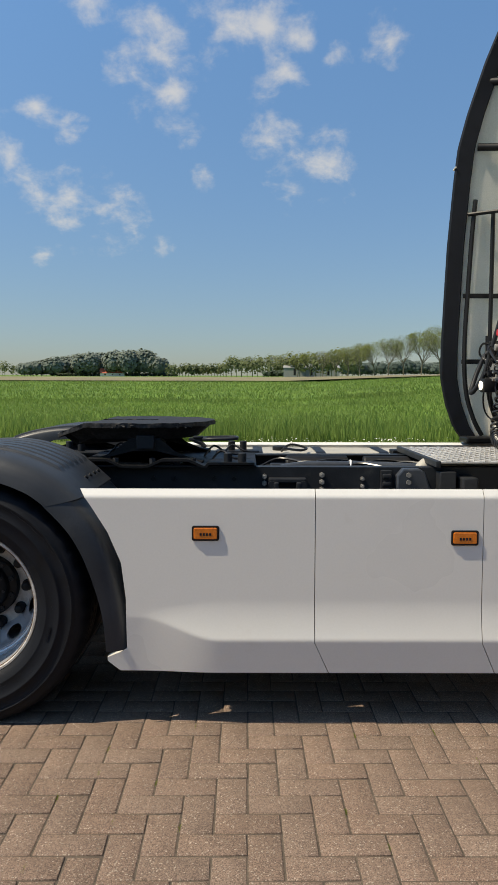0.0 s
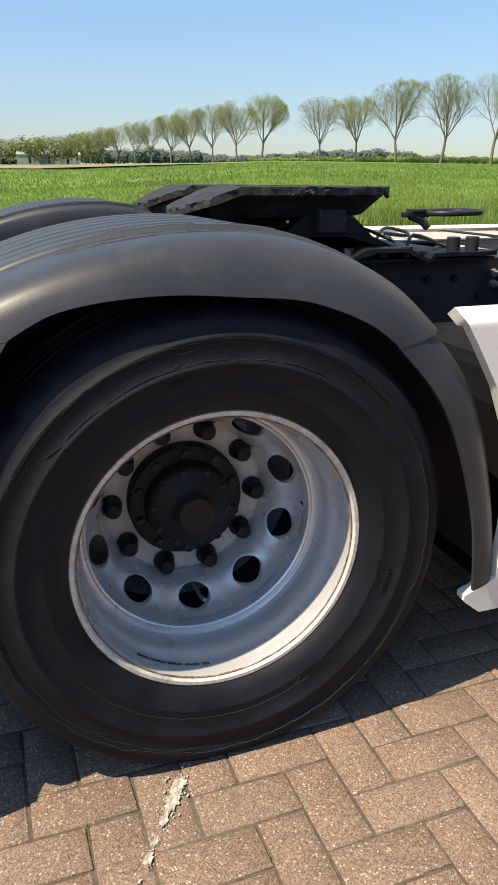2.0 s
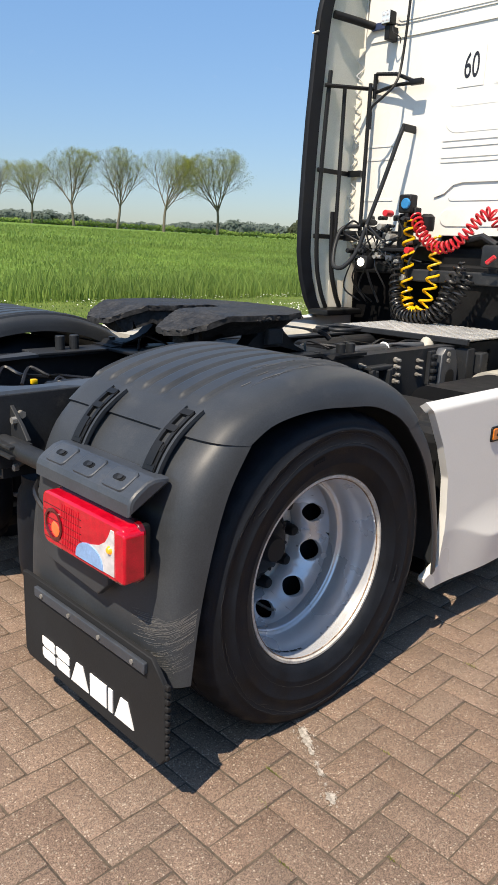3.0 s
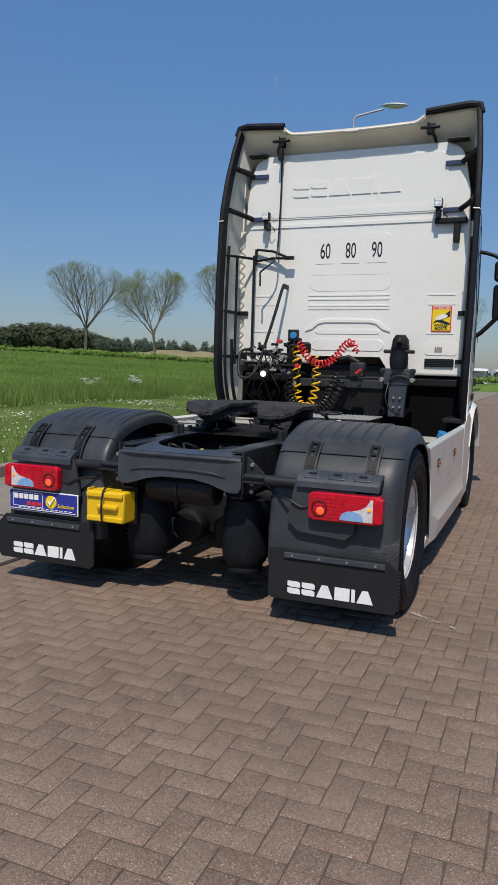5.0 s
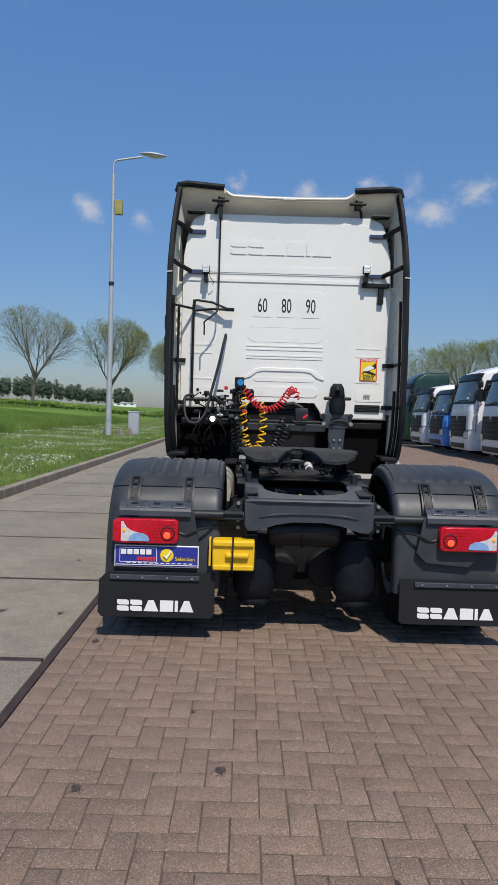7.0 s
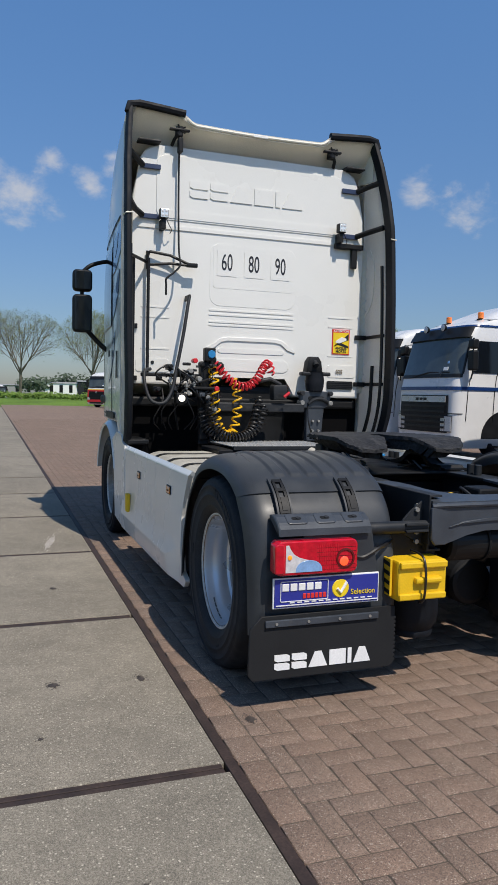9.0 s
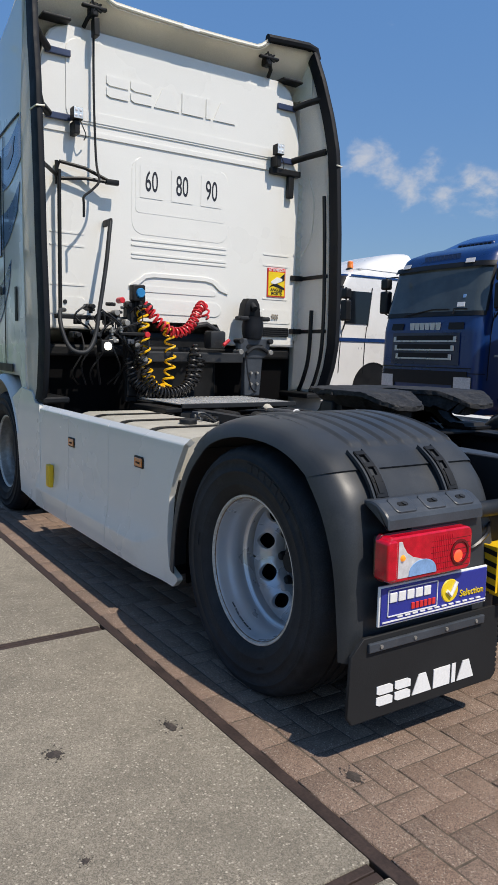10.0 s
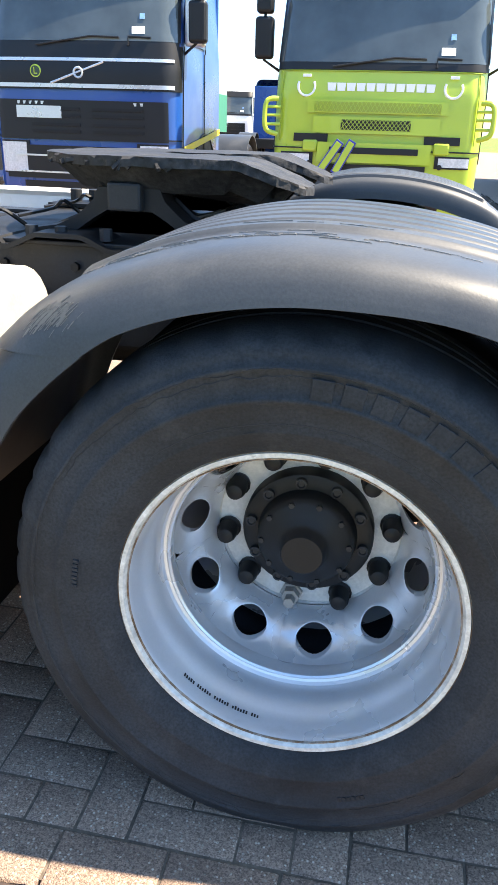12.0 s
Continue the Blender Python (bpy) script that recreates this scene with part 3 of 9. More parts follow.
LIPS = [[(-0.383, 0.916), (-0.311, 0.954), (-0.224, 0.971), (-0.116, 0.976), (0.0, 0.968), (0.126, 0.954), (0.244, 0.910), (0.317, 0.858)],
        [(0.312, 0.862), (0.393, 0.776), (0.447, 0.692), (0.492, 0.584), (0.531, 0.445), (0.548, 0.295)],
        [(-0.562, 0.32), (-0.541, 0.48), (-0.517, 0.60), (-0.483, 0.725), (-0.443, 0.825), (-0.378, 0.925)]]

# the left guard stands a little wider over its wheel
LIPS_LEFT = [[(-0.375, 0.897), (-0.305, 0.937), (-0.235, 0.963), (-0.15, 0.981), (-0.04, 0.988), (0.063, 0.985), (0.18, 0.965), (0.28, 0.930), (0.345, 0.888)],
             [(0.340, 0.892), (0.40, 0.84), (0.458, 0.778), (0.505, 0.70), (0.545, 0.615), (0.572, 0.53), (0.59, 0.42), (0.60, 0.295)],
             [(-0.575, 0.32), (-0.565, 0.42), (-0.540, 0.59), (-0.51, 0.69), (-0.455, 0.80), (-0.372, 0.902)]]

LATCH_LINE = [(-0.422, 0.982), (-0.463, 0.957), (-0.503, 0.926), (-0.537, 0.886), (-0.562, 0.842), (-0.580, 0.797)]


def strap_latch(parent, s, y):
    """A rubber latch bent over the joint between the mudguard's top and back: bed, side rails, ladder strap."""
    def strip(y0, y1, v0, v1, lift, deep, name, mat_, owner, label="", nu=2, nv=10):
        def at(u, v):
            w = v0 + (v1 - v0) * v
            p = curve_at(LATCH_LINE, w)
            d = (curve_at(LATCH_LINE, min(w + 0.03, 1)) - curve_at(LATCH_LINE, max(w - 0.03, 0))).normalized()
            n = Vector((d.y, -d.x))
            n = n if n.x < 0 or n.y > 0 else -n
            q = p + n * lift
            return (q.x, s * y + 1.3 * (y0 + (y1 - y0) * u), q.y)
        return part(name, sheet(at, nu, nv, deep), mat_, owner, label, 40)
    base = strip(-0.028, 0.028, 0.0, 1.0, 0.002, 0.006, "latch", PLASTIC, parent, "black rubber mudguard latch")
    for k in (-1, 1):
        strip(k * 0.025 - 0.0035, k * 0.025 + 0.0035, 0.0, 1.0, 0.009, 0.009, "latch_rail", PLASTIC, base)
        strip(k * 0.014 - 0.0045, k * 0.014 + 0.0045, 0.10, 0.95, 0.012, 0.008, "strap_side", PLASTIC_MATT, base)
    for v in (0.08, 0.30, 0.52, 0.72, 0.90):
        strip(-0.016, 0.016, v, v + 0.07, 0.0135, 0.009, "strap_rung", PLASTIC_MATT, base, nv=2)
    strip(-0.009, 0.009, 0.50, 0.74, 0.016, 0.008, "strap_tongue", PLASTIC_MATT, base, nv=4)


def mudguard(s):
    top = part("mudguard", sheet(mudguard_surface(TOP, s, True), 190, 72, 0.006 * -s), PLASTIC, truck, "ribbed black plastic mudguard with scuffed edge", 50)
    part("mudguard_front", sheet(mudguard_surface(FRONT, s, False, 0.004), 40, 24, 0.006 * -s), PLASTIC, top, "", 50)
    part("mudguard_back", sheet(mudguard_surface(BACK, s, False, 0.010), 40, 24, 0.006 * -s), PLASTIC, top, "", 50)
    for y in (1.08, 0.745):
        strap_latch(truck, s, y)
    # scuffs: thin torn streaks along the outer shoulder
    rnd = random.Random(5 + s)
    bm = bmesh.new()
    f = mudguard_surface(TOP, s, True, -0.001)
    for i in range(30):
        v = rnd.uniform(0.25, 0.62) if s < 0 else rnd.uniform(0.38, 0.75)
        u, n = rnd.choice((0.66, 0.70, 0.725, 0.74, 0.755)) + rnd.uniform(-0.012, 0.012), rnd.uniform(0.02, 0.10)
        lean = rnd.uniform(-0.0012, 0.0012)
        tube([f(u + lean * k, min(v + n * k / 6, 0.95)) for k in range(7)], rnd.uniform(0.0004, 0.0011), 4, bm)
    if s < 0:
        f = mudguard_surface(BACK, s, False, 0.009)
        for i in range(150):
            v, u = rnd.triangular(0.02, 0.27, 0.24), rnd.uniform(0.70, 0.93)
            n = rnd.uniform(0.03, 0.14)
            tube([f(min(u + n * k / 4, 0.985), v + 0.016 * k / 4 + rnd.uniform(-0.0008, 0.0008)) for k in range(5)], rnd.uniform(0.00015, 0.00042), 4, bm)
    else:
        for i in range(110):
            v, u = rnd.gauss(0.885, 0.018), rnd.gauss(0.885, 0.016)
            tube([f(u + 0.004 * k, min(v + 0.010 * k, 0.96)) for k in range(3)], rnd.uniform(0.0004, 0.0010), 4, bm)
        for i in range(22):
            v, n = rnd.uniform(0.30, 0.80), rnd.uniform(0.015, 0.045)
            u = 0.745 + rnd.gauss(0, 0.006)
            tube([f(u + rnd.uniform(-0.003, 0.003), min(v + n * k / 8, 0.95)) for k in range(9)], rnd.uniform(0.0004, 0.0010), 4, bm)
    tagged(part("scuff", bm, SCUFF, top), "torn scuff marks", kind="stuff")
    # row of drain plugs at the front of the ribs
    for y in (0.64, 0.72, 0.80, 0.88):
        f = mudguard_surface(TOP, s, False)
        p = Vector(f((y - 0.57) / 0.52 * 0.57 + 0.15, 0.93))
        part("plug", rod(p - Vector((0.003, 0, 0.003)), p + Vector((0.005, 0, 0.005)), 0.009, seg=10), PLASTIC_MATT, top)
    # tail carrier
    prof = [(-0.56, 0.846), (-0.60, 0.850), (-0.625, 0.844), (-0.657, 0.824), (-0.670, 0.812), (-0.677, 0.798), (-0.679, 0.768), (-0.668, 0.766), (-0.661, 0.792), (-0.56, 0.83)]
    lip = part("light_bracket", prism(prof if s < 0 else prof[::-1], 0.44, Matrix(((1, 0, 0, 0), (0, 0, s, s * 0.715), (0, 1, 0, 0), (0, 0, 0, 1))), 0.009), STEEL_BLUE, truck, "pressed steel tail light bracket")
    for y in (0.79, 0.925, 1.06):
        part("boss", prism(round_rect(-0.034, -0.048, 0.034, 0.048, 0.016, 4), 0.006, pose(-0.638, s * y, 0.833, 0, -31, 0), 0.005), STEEL_BLUE, lip)
        part("slot", prism(round_rect(-0.009, -0.022, 0.009, 0.022, 0.0085, 4), 0.0075, pose(-0.638, s * y, 0.833, 0, -31, 0), 0.0), STEEL_DARK, lip)
        part("bolt_head", rod((-0.640, s * y - 0.006, 0.836), (-0.6435, s * y - 0.006, 0.8425), 0.0085, seg=8), STEEL, lip)
    part("support_tube", rod((-0.62, s * 0.39, 0.775), (-0.62, s * 0.80, 0.775), 0.029, seg=20), STEEL, truck)
    bm = prism([(0.36, 0.66), (0.50, 0.74), (0.50, 0.80), (0.46, 0.84), (0.36, 0.92)] if s < 0 else [(-0.36, 0.92), (-0.46, 0.84), (-0.50, 0.80), (-0.50, 0.74), (-0.36, 0.66)], 0.012, rear_at(-0.58, 0, 0), 0.003)
    box((-0.66, s * 0.40, 0.755), (-0.585, s * 0.52, 0.765), 0.002, None, bm)
    box((-0.66, s * 0.40, 0.785), (-0.585, s * 0.52, 0.795), 0.002, None, bm)
    bracket = part("bracket_plate", bm, STEEL, truck)
    for z in (0.70, 0.745, 0.85):
        part("bolt_head", rod((-0.592, s * 0.43, z), (-0.606, s * 0.43, z), 0.012, seg=6), BOLT, bracket)
    # carrier plate below the light
    poly = [(-0.70, 0.80), (-0.66, 0.58), (-0.72, 0.52), (-0.98, 0.50), (-1.03, 0.545), (-1.03, 0.80)]
    poly = [(-x if s < 0 else x, y) for x, y in poly]
    part("carrier_plate", prism(poly if s > 0 else poly[::-1], 0.02, rear_at(-0.638, 0, 0), 0.005), PLASTIC, truck)
    # combination tail light
    light = part("tail_light", box((-0.660, s * 0.81, 0.612), (-0.620, s * 1.165, 0.746), 0.010), PLASTIC_MATT, truck, "red combination tail light")
    y0, y1 = (0.790, 1.175) if s < 0 else (-1.175, -0.790)
    part("red_lens", prism(round_rect(y0, 0.604, y1, 0.751, 0.026, 3), 0.050, rear_at(-0.654, 0, 0), 0.006), RED, light, "glossy red lens", 50)
    part("lens_rim", prism(round_rect(y0 - 0.004, 0.600, y1 + 0.004, 0.755, 0.028, 6), 0.014, rear_at(-0.648, 0, 0), 0.003), RED_DARK, light, "dark red lens rim", 50)
    c = [(1.130, 0.735), (1.116, 0.735), (1.108, 0.715), (1.094, 0.696), (1.068, 0.680), (1.03, 0.670), (0.995, 0.655), (0.97, 0.630), (0.965, 0.617), (1.130, 0.617)]
    part("clear_lens", prism([(-s * y, z) for y, z in (c if s < 0 else c[::-1])], 0.006, rear_at(-0.6995, 0, 0), 0.001), LENS_CLEAR, light, "clear indicator lens")
    c = [(1.022 - 0.062 * math.cos(radians(a)), 0.618 + 0.050 * math.sin(radians(a)) ** 0.8) for a in range(0, 181, 15)]
    part("reversing_lens", prism([(-s * y, z) for y, z in (c[::-1] if s < 0 else c)], 0.008, rear_at(-0.7, 0, 0), 0.001), LENS_BLUE, light, "pale blue reversing lens")
    part("brake_ring", lathe([(0.044, 0), (0.044, 0.004), (0.036, 0.005), (0.034, 0)], 28, rear_at(-0.7035, s * 0.85, 0.668)), RED_DARK, light)
    part("side_lens", prism(round_rect(*((1.136, 0.612, 1.180, 0.742) if s < 0 else (-1.180, 0.612, -1.136, 0.742)), 0.012, 3), 0.056, rear_at(-0.654, 0, 0), 0.006), RED, light, "ribbed red side lens", 50)
    part("indicator_bulb", lathe([(0, 0.008), (0.007, 0.006), (0.011, 0)], 14, rear_at(-0.7055, s * 1.112, 0.682)), BULB, light, "orange indicator bulb")
    for k in range(6):
        part("lens_groove", box((-0.7048, s * 0.80, 0.622 + 0.019 * k), (-0.7035, s * 0.985, 0.6238 + 0.019 * k), 0), RED_DARK, light)
    part("brake_lens", lathe([(0, 0.004), (0.010, 0.004), (0.020, 0.002), (0.022, 0)], 24, rear_at(-0.703, s * 0.855, 0.655)), REDLIT, light, "lit round brake lens")
    for k in range(11):
        part("lens_rib", box((-0.7052, s * (0.888 + 0.0085 * k) - 0.0013, 0.618 + 0.003 * max(0, k - 7)), (-0.70, s * (0.888 + 0.0085 * k) + 0.0013, 0.736), 0.0005), RED, light)
    part("cable", tube(smooth_line([(-0.65, s * 0.80, 0.67), (-0.66, s * 0.74, 0.655), (-0.655, s * 0.66, 0.69), (-0.60, s * 0.58, 0.70), (-0.5, s * 0.46, 0.74)], 16), 0.008, 6), COILBLK, truck)
    # mud flap with its clamping bar
    fy = [(0.565, 0.42), (0.565, 0.16), (0.585, 0.142), (1.25, 0.142), (1.272, 0.17), (1.265, 0.37), (1.215, 0.422), (0.60, 0.422)]
    fy = [(-s * y, z) for y, z in fy]
    flap = part("mud_flap", prism(fy if s > 0 else fy[::-1], 0.012, rear_at(-0.645, 0, 0), 0.003), FLAPRUB, truck, "black rubber mud flap with white mark")
    for k in range(11):
        part("flap_tooth", box((-0.656, -1.278 if s < 0 else 0.558, 0.165 + 0.0195 * k), (-0.645, -1.262 if s < 0 else 0.572, 0.179 + 0.0195 * k), 0.003), FLAPRUB, flap)
    bar = part("clamp_bar", box((-0.669, s * 0.655, 0.374), (-0.656, s * 1.20, 0.404), 0.003), STEEL_BLUE, truck)
    for k in range(4):
        part("bolt_head", rod((-0.668, s * (0.70 + 0.15 * k), 0.389), (-0.673, s * (0.70 + 0.15 * k), 0.389), 0.0065, seg=8), BOLT, bar)
    brand_blocks(0.475, 0.068, rear_at(-0.657, s * 0.915, 0.215), WHITEPRINT, flap, 0.003)


mudguard(-1)
mudguard(1)


# ---- wheels ----
DISC = [(0.185, 0.902), (0.188, 0.918), (0.194, 0.938), (0.203, 0.956), (0.212, 0.968), (0.222, 0.978), (0.231, 0.988), (0.239, 1.001), (0.2445, 1.016), (0.248, 1.032), (0.254, 1.05)]


def disc_height(r):
    """The pressed disc's height, its section rounded over 8 mm."""
    return sum(table(DISC, r + 0.001 * k)[0] for k in range(-4, 5)) / 9


def rim_disc():
    bm = bmesh.new()
    r0, r1, rc, er, ea = 0.186, 0.2475, 0.2215, 0.0215, 0.0375
    hx, up, dn = radians(18) * rc, r1 - rc, rc - r0
    c1, c2 = math.atan2(up, hx), math.atan2(dn, hx)
    angles = sorted([2 * math.pi * i / 28 + 0.05 for i in range(28)] + [c1, math.pi - c1, math.pi + c2, 2 * math.pi - c2])
    n = len(angles)
    for k in range(10):
        mid = radians(36 * k - 90)
        rings = []
        for lev in range(6):
            ring = []
            for i in range(n):
                a = angles[i]
                ca, sa = math.cos(a), math.sin(a)
                # tangential x, radial y
                ex, ey = ea * ca, er * sa
                sc = min(hx / max(abs(ca), 1e-6), (up if sa > 0 else dn) / max(abs(sa), 1e-6))
                bx, by = sc * ca, sc * sa
                t = (0.0, 0.08, 0.25, 0.5, 0.75, 1.0)[lev]
                x, y = ex + (bx - ex) * t, ey + (by - ey) * t
                r, th = rc + y, mid + x / rc
                h = disc_height(r) + (0.0012 if lev == 1 else 0)
                ring.append(bm.verts.new((r * math.cos(th), r * math.sin(th), h)))
            rings.append(ring)
        rings.insert(0, [bm.verts.new((v.co.x, v.co.y, v.co.z - 0.014)) for v in rings[0]])
        for u, v in zip(rings, rings[1:]):
            for i in range(n):
                bm.faces.new((u[i], u[(i + 1) % n], v[(i + 1) % n], v[i]))
    bmesh.ops.remove_doubles(bm, verts=bm.verts[:], dist=0.0008)
    return bm


TYRE_PROFILE = [(0.285, 1.185), (0.292, 1.198), (0.300, 1.214), (0.318, 1.226), (0.335, 1.234), (0.338, 1.2355), (0.341, 1.2345), (0.362, 1.2405), (0.383, 1.2415), (0.3865, 1.2452), (0.3925, 1.2450), (0.396, 1.2405),
                (0.412, 1.241), (0.431, 1.2385), (0.4345, 1.2422), (0.4395, 1.2415), (0.443, 1.2345), (0.454, 1.234), (0.467, 1.227), (0.477, 1.2155), (0.4840, 1.200), (0.4880, 1.180), (0.4900, 1.16), (0.4905, 1.142), (0.478, 1.139), (0.478, 1.131), (0.4905, 1.128),
                (0.491, 1.10), (0.478, 1.097), (0.478, 1.089), (0.491, 1.086), (0.491, 1.05), (0.478, 1.047), (0.478, 1.039), (0.4905, 1.036), (0.489, 1.0), (0.482, 0.975), (0.462, 0.955), (0.41, 0.94), (0.33, 0.945), (0.29, 0.965)]


TYRE_SIDE = TYRE_PROFILE[:19]


def wheel(parent, s, x, z, dy=0.0, detailed=True):
    m = Matrix.Translation((0, s * dy, 0)) @ side_matrix(s, x, z)
    if s > 0:
        m = m @ Matrix.Rotation(radians(8.5), 4, "Z")
    barrel = [(0.296, 1.183), (0.298, 1.197), (0.292, 1.206), (0.286, 1.206), (0.281, 1.198), (0.2785, 1.189), (0.2780, 1.183), (0.2740, 1.160), (0.2725, 1.150), (0.2700, 1.142), (0.2665, 1.133), (0.2632, 1.121), (0.2612, 1.107), (0.2606, 1.093), (0.2615, 1.081), (0.2610, 1.072), (0.2570, 1.066), (0.2520, 1.0635)]
    rim = part("wheel", lathe(barrel, 96, m), RIM if detailed else BOLT, parent, "silver-painted steel wheel" if detailed else "dull dark front wheel", 28)
    part("rim_ridge", lathe([(0.2530, 1.055), (0.2515, 1.0645), (0.248, 1.067), (0.2445, 1.0635), (0.2435, 1.055), (0.2440, 1.040), (0.2470, 1.028)], 96, m), RIM, rim, "", 32)
    part("rim_edge", lathe([(0.2965, 1.196), (0.2935, 1.2075), (0.286, 1.2075), (0.2795, 1.196)], 96, m), RIM_EDGE, rim, "chipped rim edge with rust", 60)
    if detailed:
        for r, y in ((0.2962, 1.2045), (0.2803, 1.2000)):
            part("rust_line", lathe([(r + 0.0016, y - 0.002), (r + 0.0008, y + 0.0012), (r - 0.0008, y + 0.0012), (r - 0.0016, y - 0.002)], 96, m), RIMRUST, rim, "thin line of rust", 60)
    t = lathe(TYRE_PROFILE, 168, None)
    rnd = random.Random(3)
    for v in t.verts:
        r = math.hypot(v.co.x, v.co.y)
        a = math.atan2(v.co.y, v.co.x)
        if 0.474 < r < 0.4895 and v.co.z > 1.165 and int((a + 10) / (2 * math.pi) * 168 + 0.5) % 4 == 0:
            v.co.x *= 0.988; v.co.y *= 0.988
    # raised plain bars where the side wall carries moulded text
    for a0, a1, r in ((-62, -42, 0.405), (-125, -108, 0.40), (20, 40, 0.408), (70, 84, 0.405), (140, 160, 0.40), (-20, -10, 0.36), (100, 108, 0.372)):
        for k in range(int((a1 - a0) / 1.3)):
            a = radians(a0 + 1.3 * k)
            mm = Matrix.Translation((r * math.cos(a), r * math.sin(a), 1.2385 if r > 0.395 else 1.241)) @ pose(0, 0, 0, 0, 0, math.degrees(a))
            box((-0.0045, -0.0028, -0.002), (0.0045, 0.0028, 0.0014), 0.0, mm, t)
    t.transform(m)
    for v in t.verts:
        if v.co.z < 0.02:
            v.co.z = max(v.co.z, 0.002)
    part("tyre", t, DUSTY if s > 0 and detailed else RUBBER, rim, "dusty worn black truck tyre" if s > 0 else "worn black truck tyre", 62)
    if detailed:
        # fine cracks that wander round the side wall, and a few short scratches
        bm, rnd = bmesh.new(), random.Random(11 + s)
        for r0, a0, a1, amp in ((0.434, 0, 360, 0.0035), (0.424, 30, 150, 0.004), (0.424, 190, 320, 0.004), (0.398, 60, 135, 0.003), (0.352, 200, 300, 0.0015)):
            pts, drift = [], 0.0
            for k in range(int((a1 - a0) / 0.9) + 1):
                drift = drift * 0.8 + rnd.uniform(-amp, amp) * 0.5
                a, r = radians(a0 + 0.9 * k), r0 + drift
                pts.append(m @ Vector((r * math.cos(a), r * math.sin(a), table(TYRE_SIDE, r)[0] + 0.0002)))
            tube(pts, 0.0007, 4, bm)
        for k in range(26):
            a, r, lean = radians(rnd.uniform(0, 360)), rnd.uniform(0.32, 0.43), rnd.uniform(-0.5, 0.5)
            n = rnd.uniform(0.006, 0.03)
            tube([m @ Vector((q * math.cos(b), q * math.sin(b), table(TYRE_SIDE, q)[0] + 0.0003)) for q, b in ((r - n * lean * i / 3, a + n * i / 3 / r) for i in range(4))], 0.0005, 4, bm)
        tagged(part("sidewall_crack", bm, CRACK, rim), "fine grey cracks and scratches in the rubber", kind="stuff")
    if detailed and s > 0:
        for k in range(7):
            a = radians(48 + 6.2 * k)
            mm = Matrix.Translation((x - 0.405 * math.cos(a), 1.2405 + dy, z + 0.405 * math.sin(a))) @ pose(0, 0, 0, 0, math.degrees(a) - 90, 0)
            part("sidewall_mark", box((-0.016, -0.002, -0.021), (0.016, 0.0022, 0.021), 0.0012, mm), DUSTY, rim)
    if not detailed:
        part("wheel_disc", lathe([(0.252, 1.04), (0.235, 1.0), (0.2, 1.02), (0.16, 1.10), (0.13, 1.13), (0.0, 1.14)], 48, m), STEEL, rim)
        return rim
    part("wheel_disc", rim_disc_mesh(m), RIM, rim, "", 50)
    part("nut_ring", lathe([(0.1875, 0.905), (0.184, 0.899), (0.165, 0.897), (0.125, 0.897)], 64, m), HUB, rim, "dirty pale bolt ring")
    hub = lathe([(0.132, 0.89), (0.132, 0.926), (0.129, 0.932), (0.122, 0.935), (0.100, 0.936), (0.098, 0.944), (0.096, 0.962), (0.092, 0.970), (0.084, 0.974), (0.066, 0.984), (0.051, 0.990), (0.045, 0.996), (0.0425, 1.014), (0.039, 1.019), (0.0, 1.019)], 48, m)
    hubo = part("hub", hub, PLASTIC_MATT, rim, "black axle hub")
    for k in range(10):
        a = radians(36 * k - 72)
        c = Vector((0.1675 * math.cos(a), 0.1675 * math.sin(a), 0))
        capped = not (s > 0 and k == 4)
        b = lathe([(0.024, 0.897), (0.025, 0.903), (0.021, 0.906), (0.0205, 0.930), (0.016, 0.943), (0.008, 0.947), (0, 0.9475)] if capped else [(0.024, 0.897), (0.024, 0.905), (0.019, 0.906), (0.019, 0.924), (0.012, 0.925), (0.012, 0.945), (0, 0.946)], 14 if capped else 6, m @ Matrix.Translation(c))
        part("wheel_nut", b, PLASTIC_MATT if capped else BOLT, rim, "" if capped else "bare zinc wheel nut")
        a += radians(18)
        c = Vector((0.114 * math.cos(a), 0.114 * math.sin(a), 0))
        part("hub_bolt", lathe([(0.0115, 0.934), (0.0115, 0.945), (0.0075, 0.946), (0.006, 0.943), (0, 0.943)], 12, m @ Matrix.Translation(c)), STEEL, hubo)
        c = Vector((0.086 * math.cos(a + 0.2), 0.086 * math.sin(a + 0.2), 0))
        part("cap_bolt", lathe([(0.006, 0.970), (0.006, 0.978), (0, 0.9785)], 6, m @ Matrix.Translation(c)), STEEL, hubo)
    bm = bmesh.new()
    for k in range(30):
        if k % 7 == 5:
            continue
        a = radians((38 if s > 0 else -128) + 1.15 * k)
        box((-0.0008, -0.0016, -0.0045 + 0.001 * (k % 3)), (0.0002, 0.0016, 0.0035), 0.0, m @ Matrix.Translation((0.2738 * math.cos(a), 0.2738 * math.sin(a), 1.164)) @ pose(0, 0, 0, 0, 0, math.degrees(a)), bm)
    tagged(part("rim_print", bm, STEEL, rim), "small dark stamped marks", kind="stuff")
    part("valve", tube([m @ Vector((0.012, -0.222, 0.93)), m @ Vector((0.014, -0.225, 0.985)), m @ Vector((0.016, -0.218, 1.01))], 0.005, 6), BOLT, rim)
    return rim


def rim_disc_mesh(m):
    bm = rim_disc()
    bm.transform(m)
    return bm


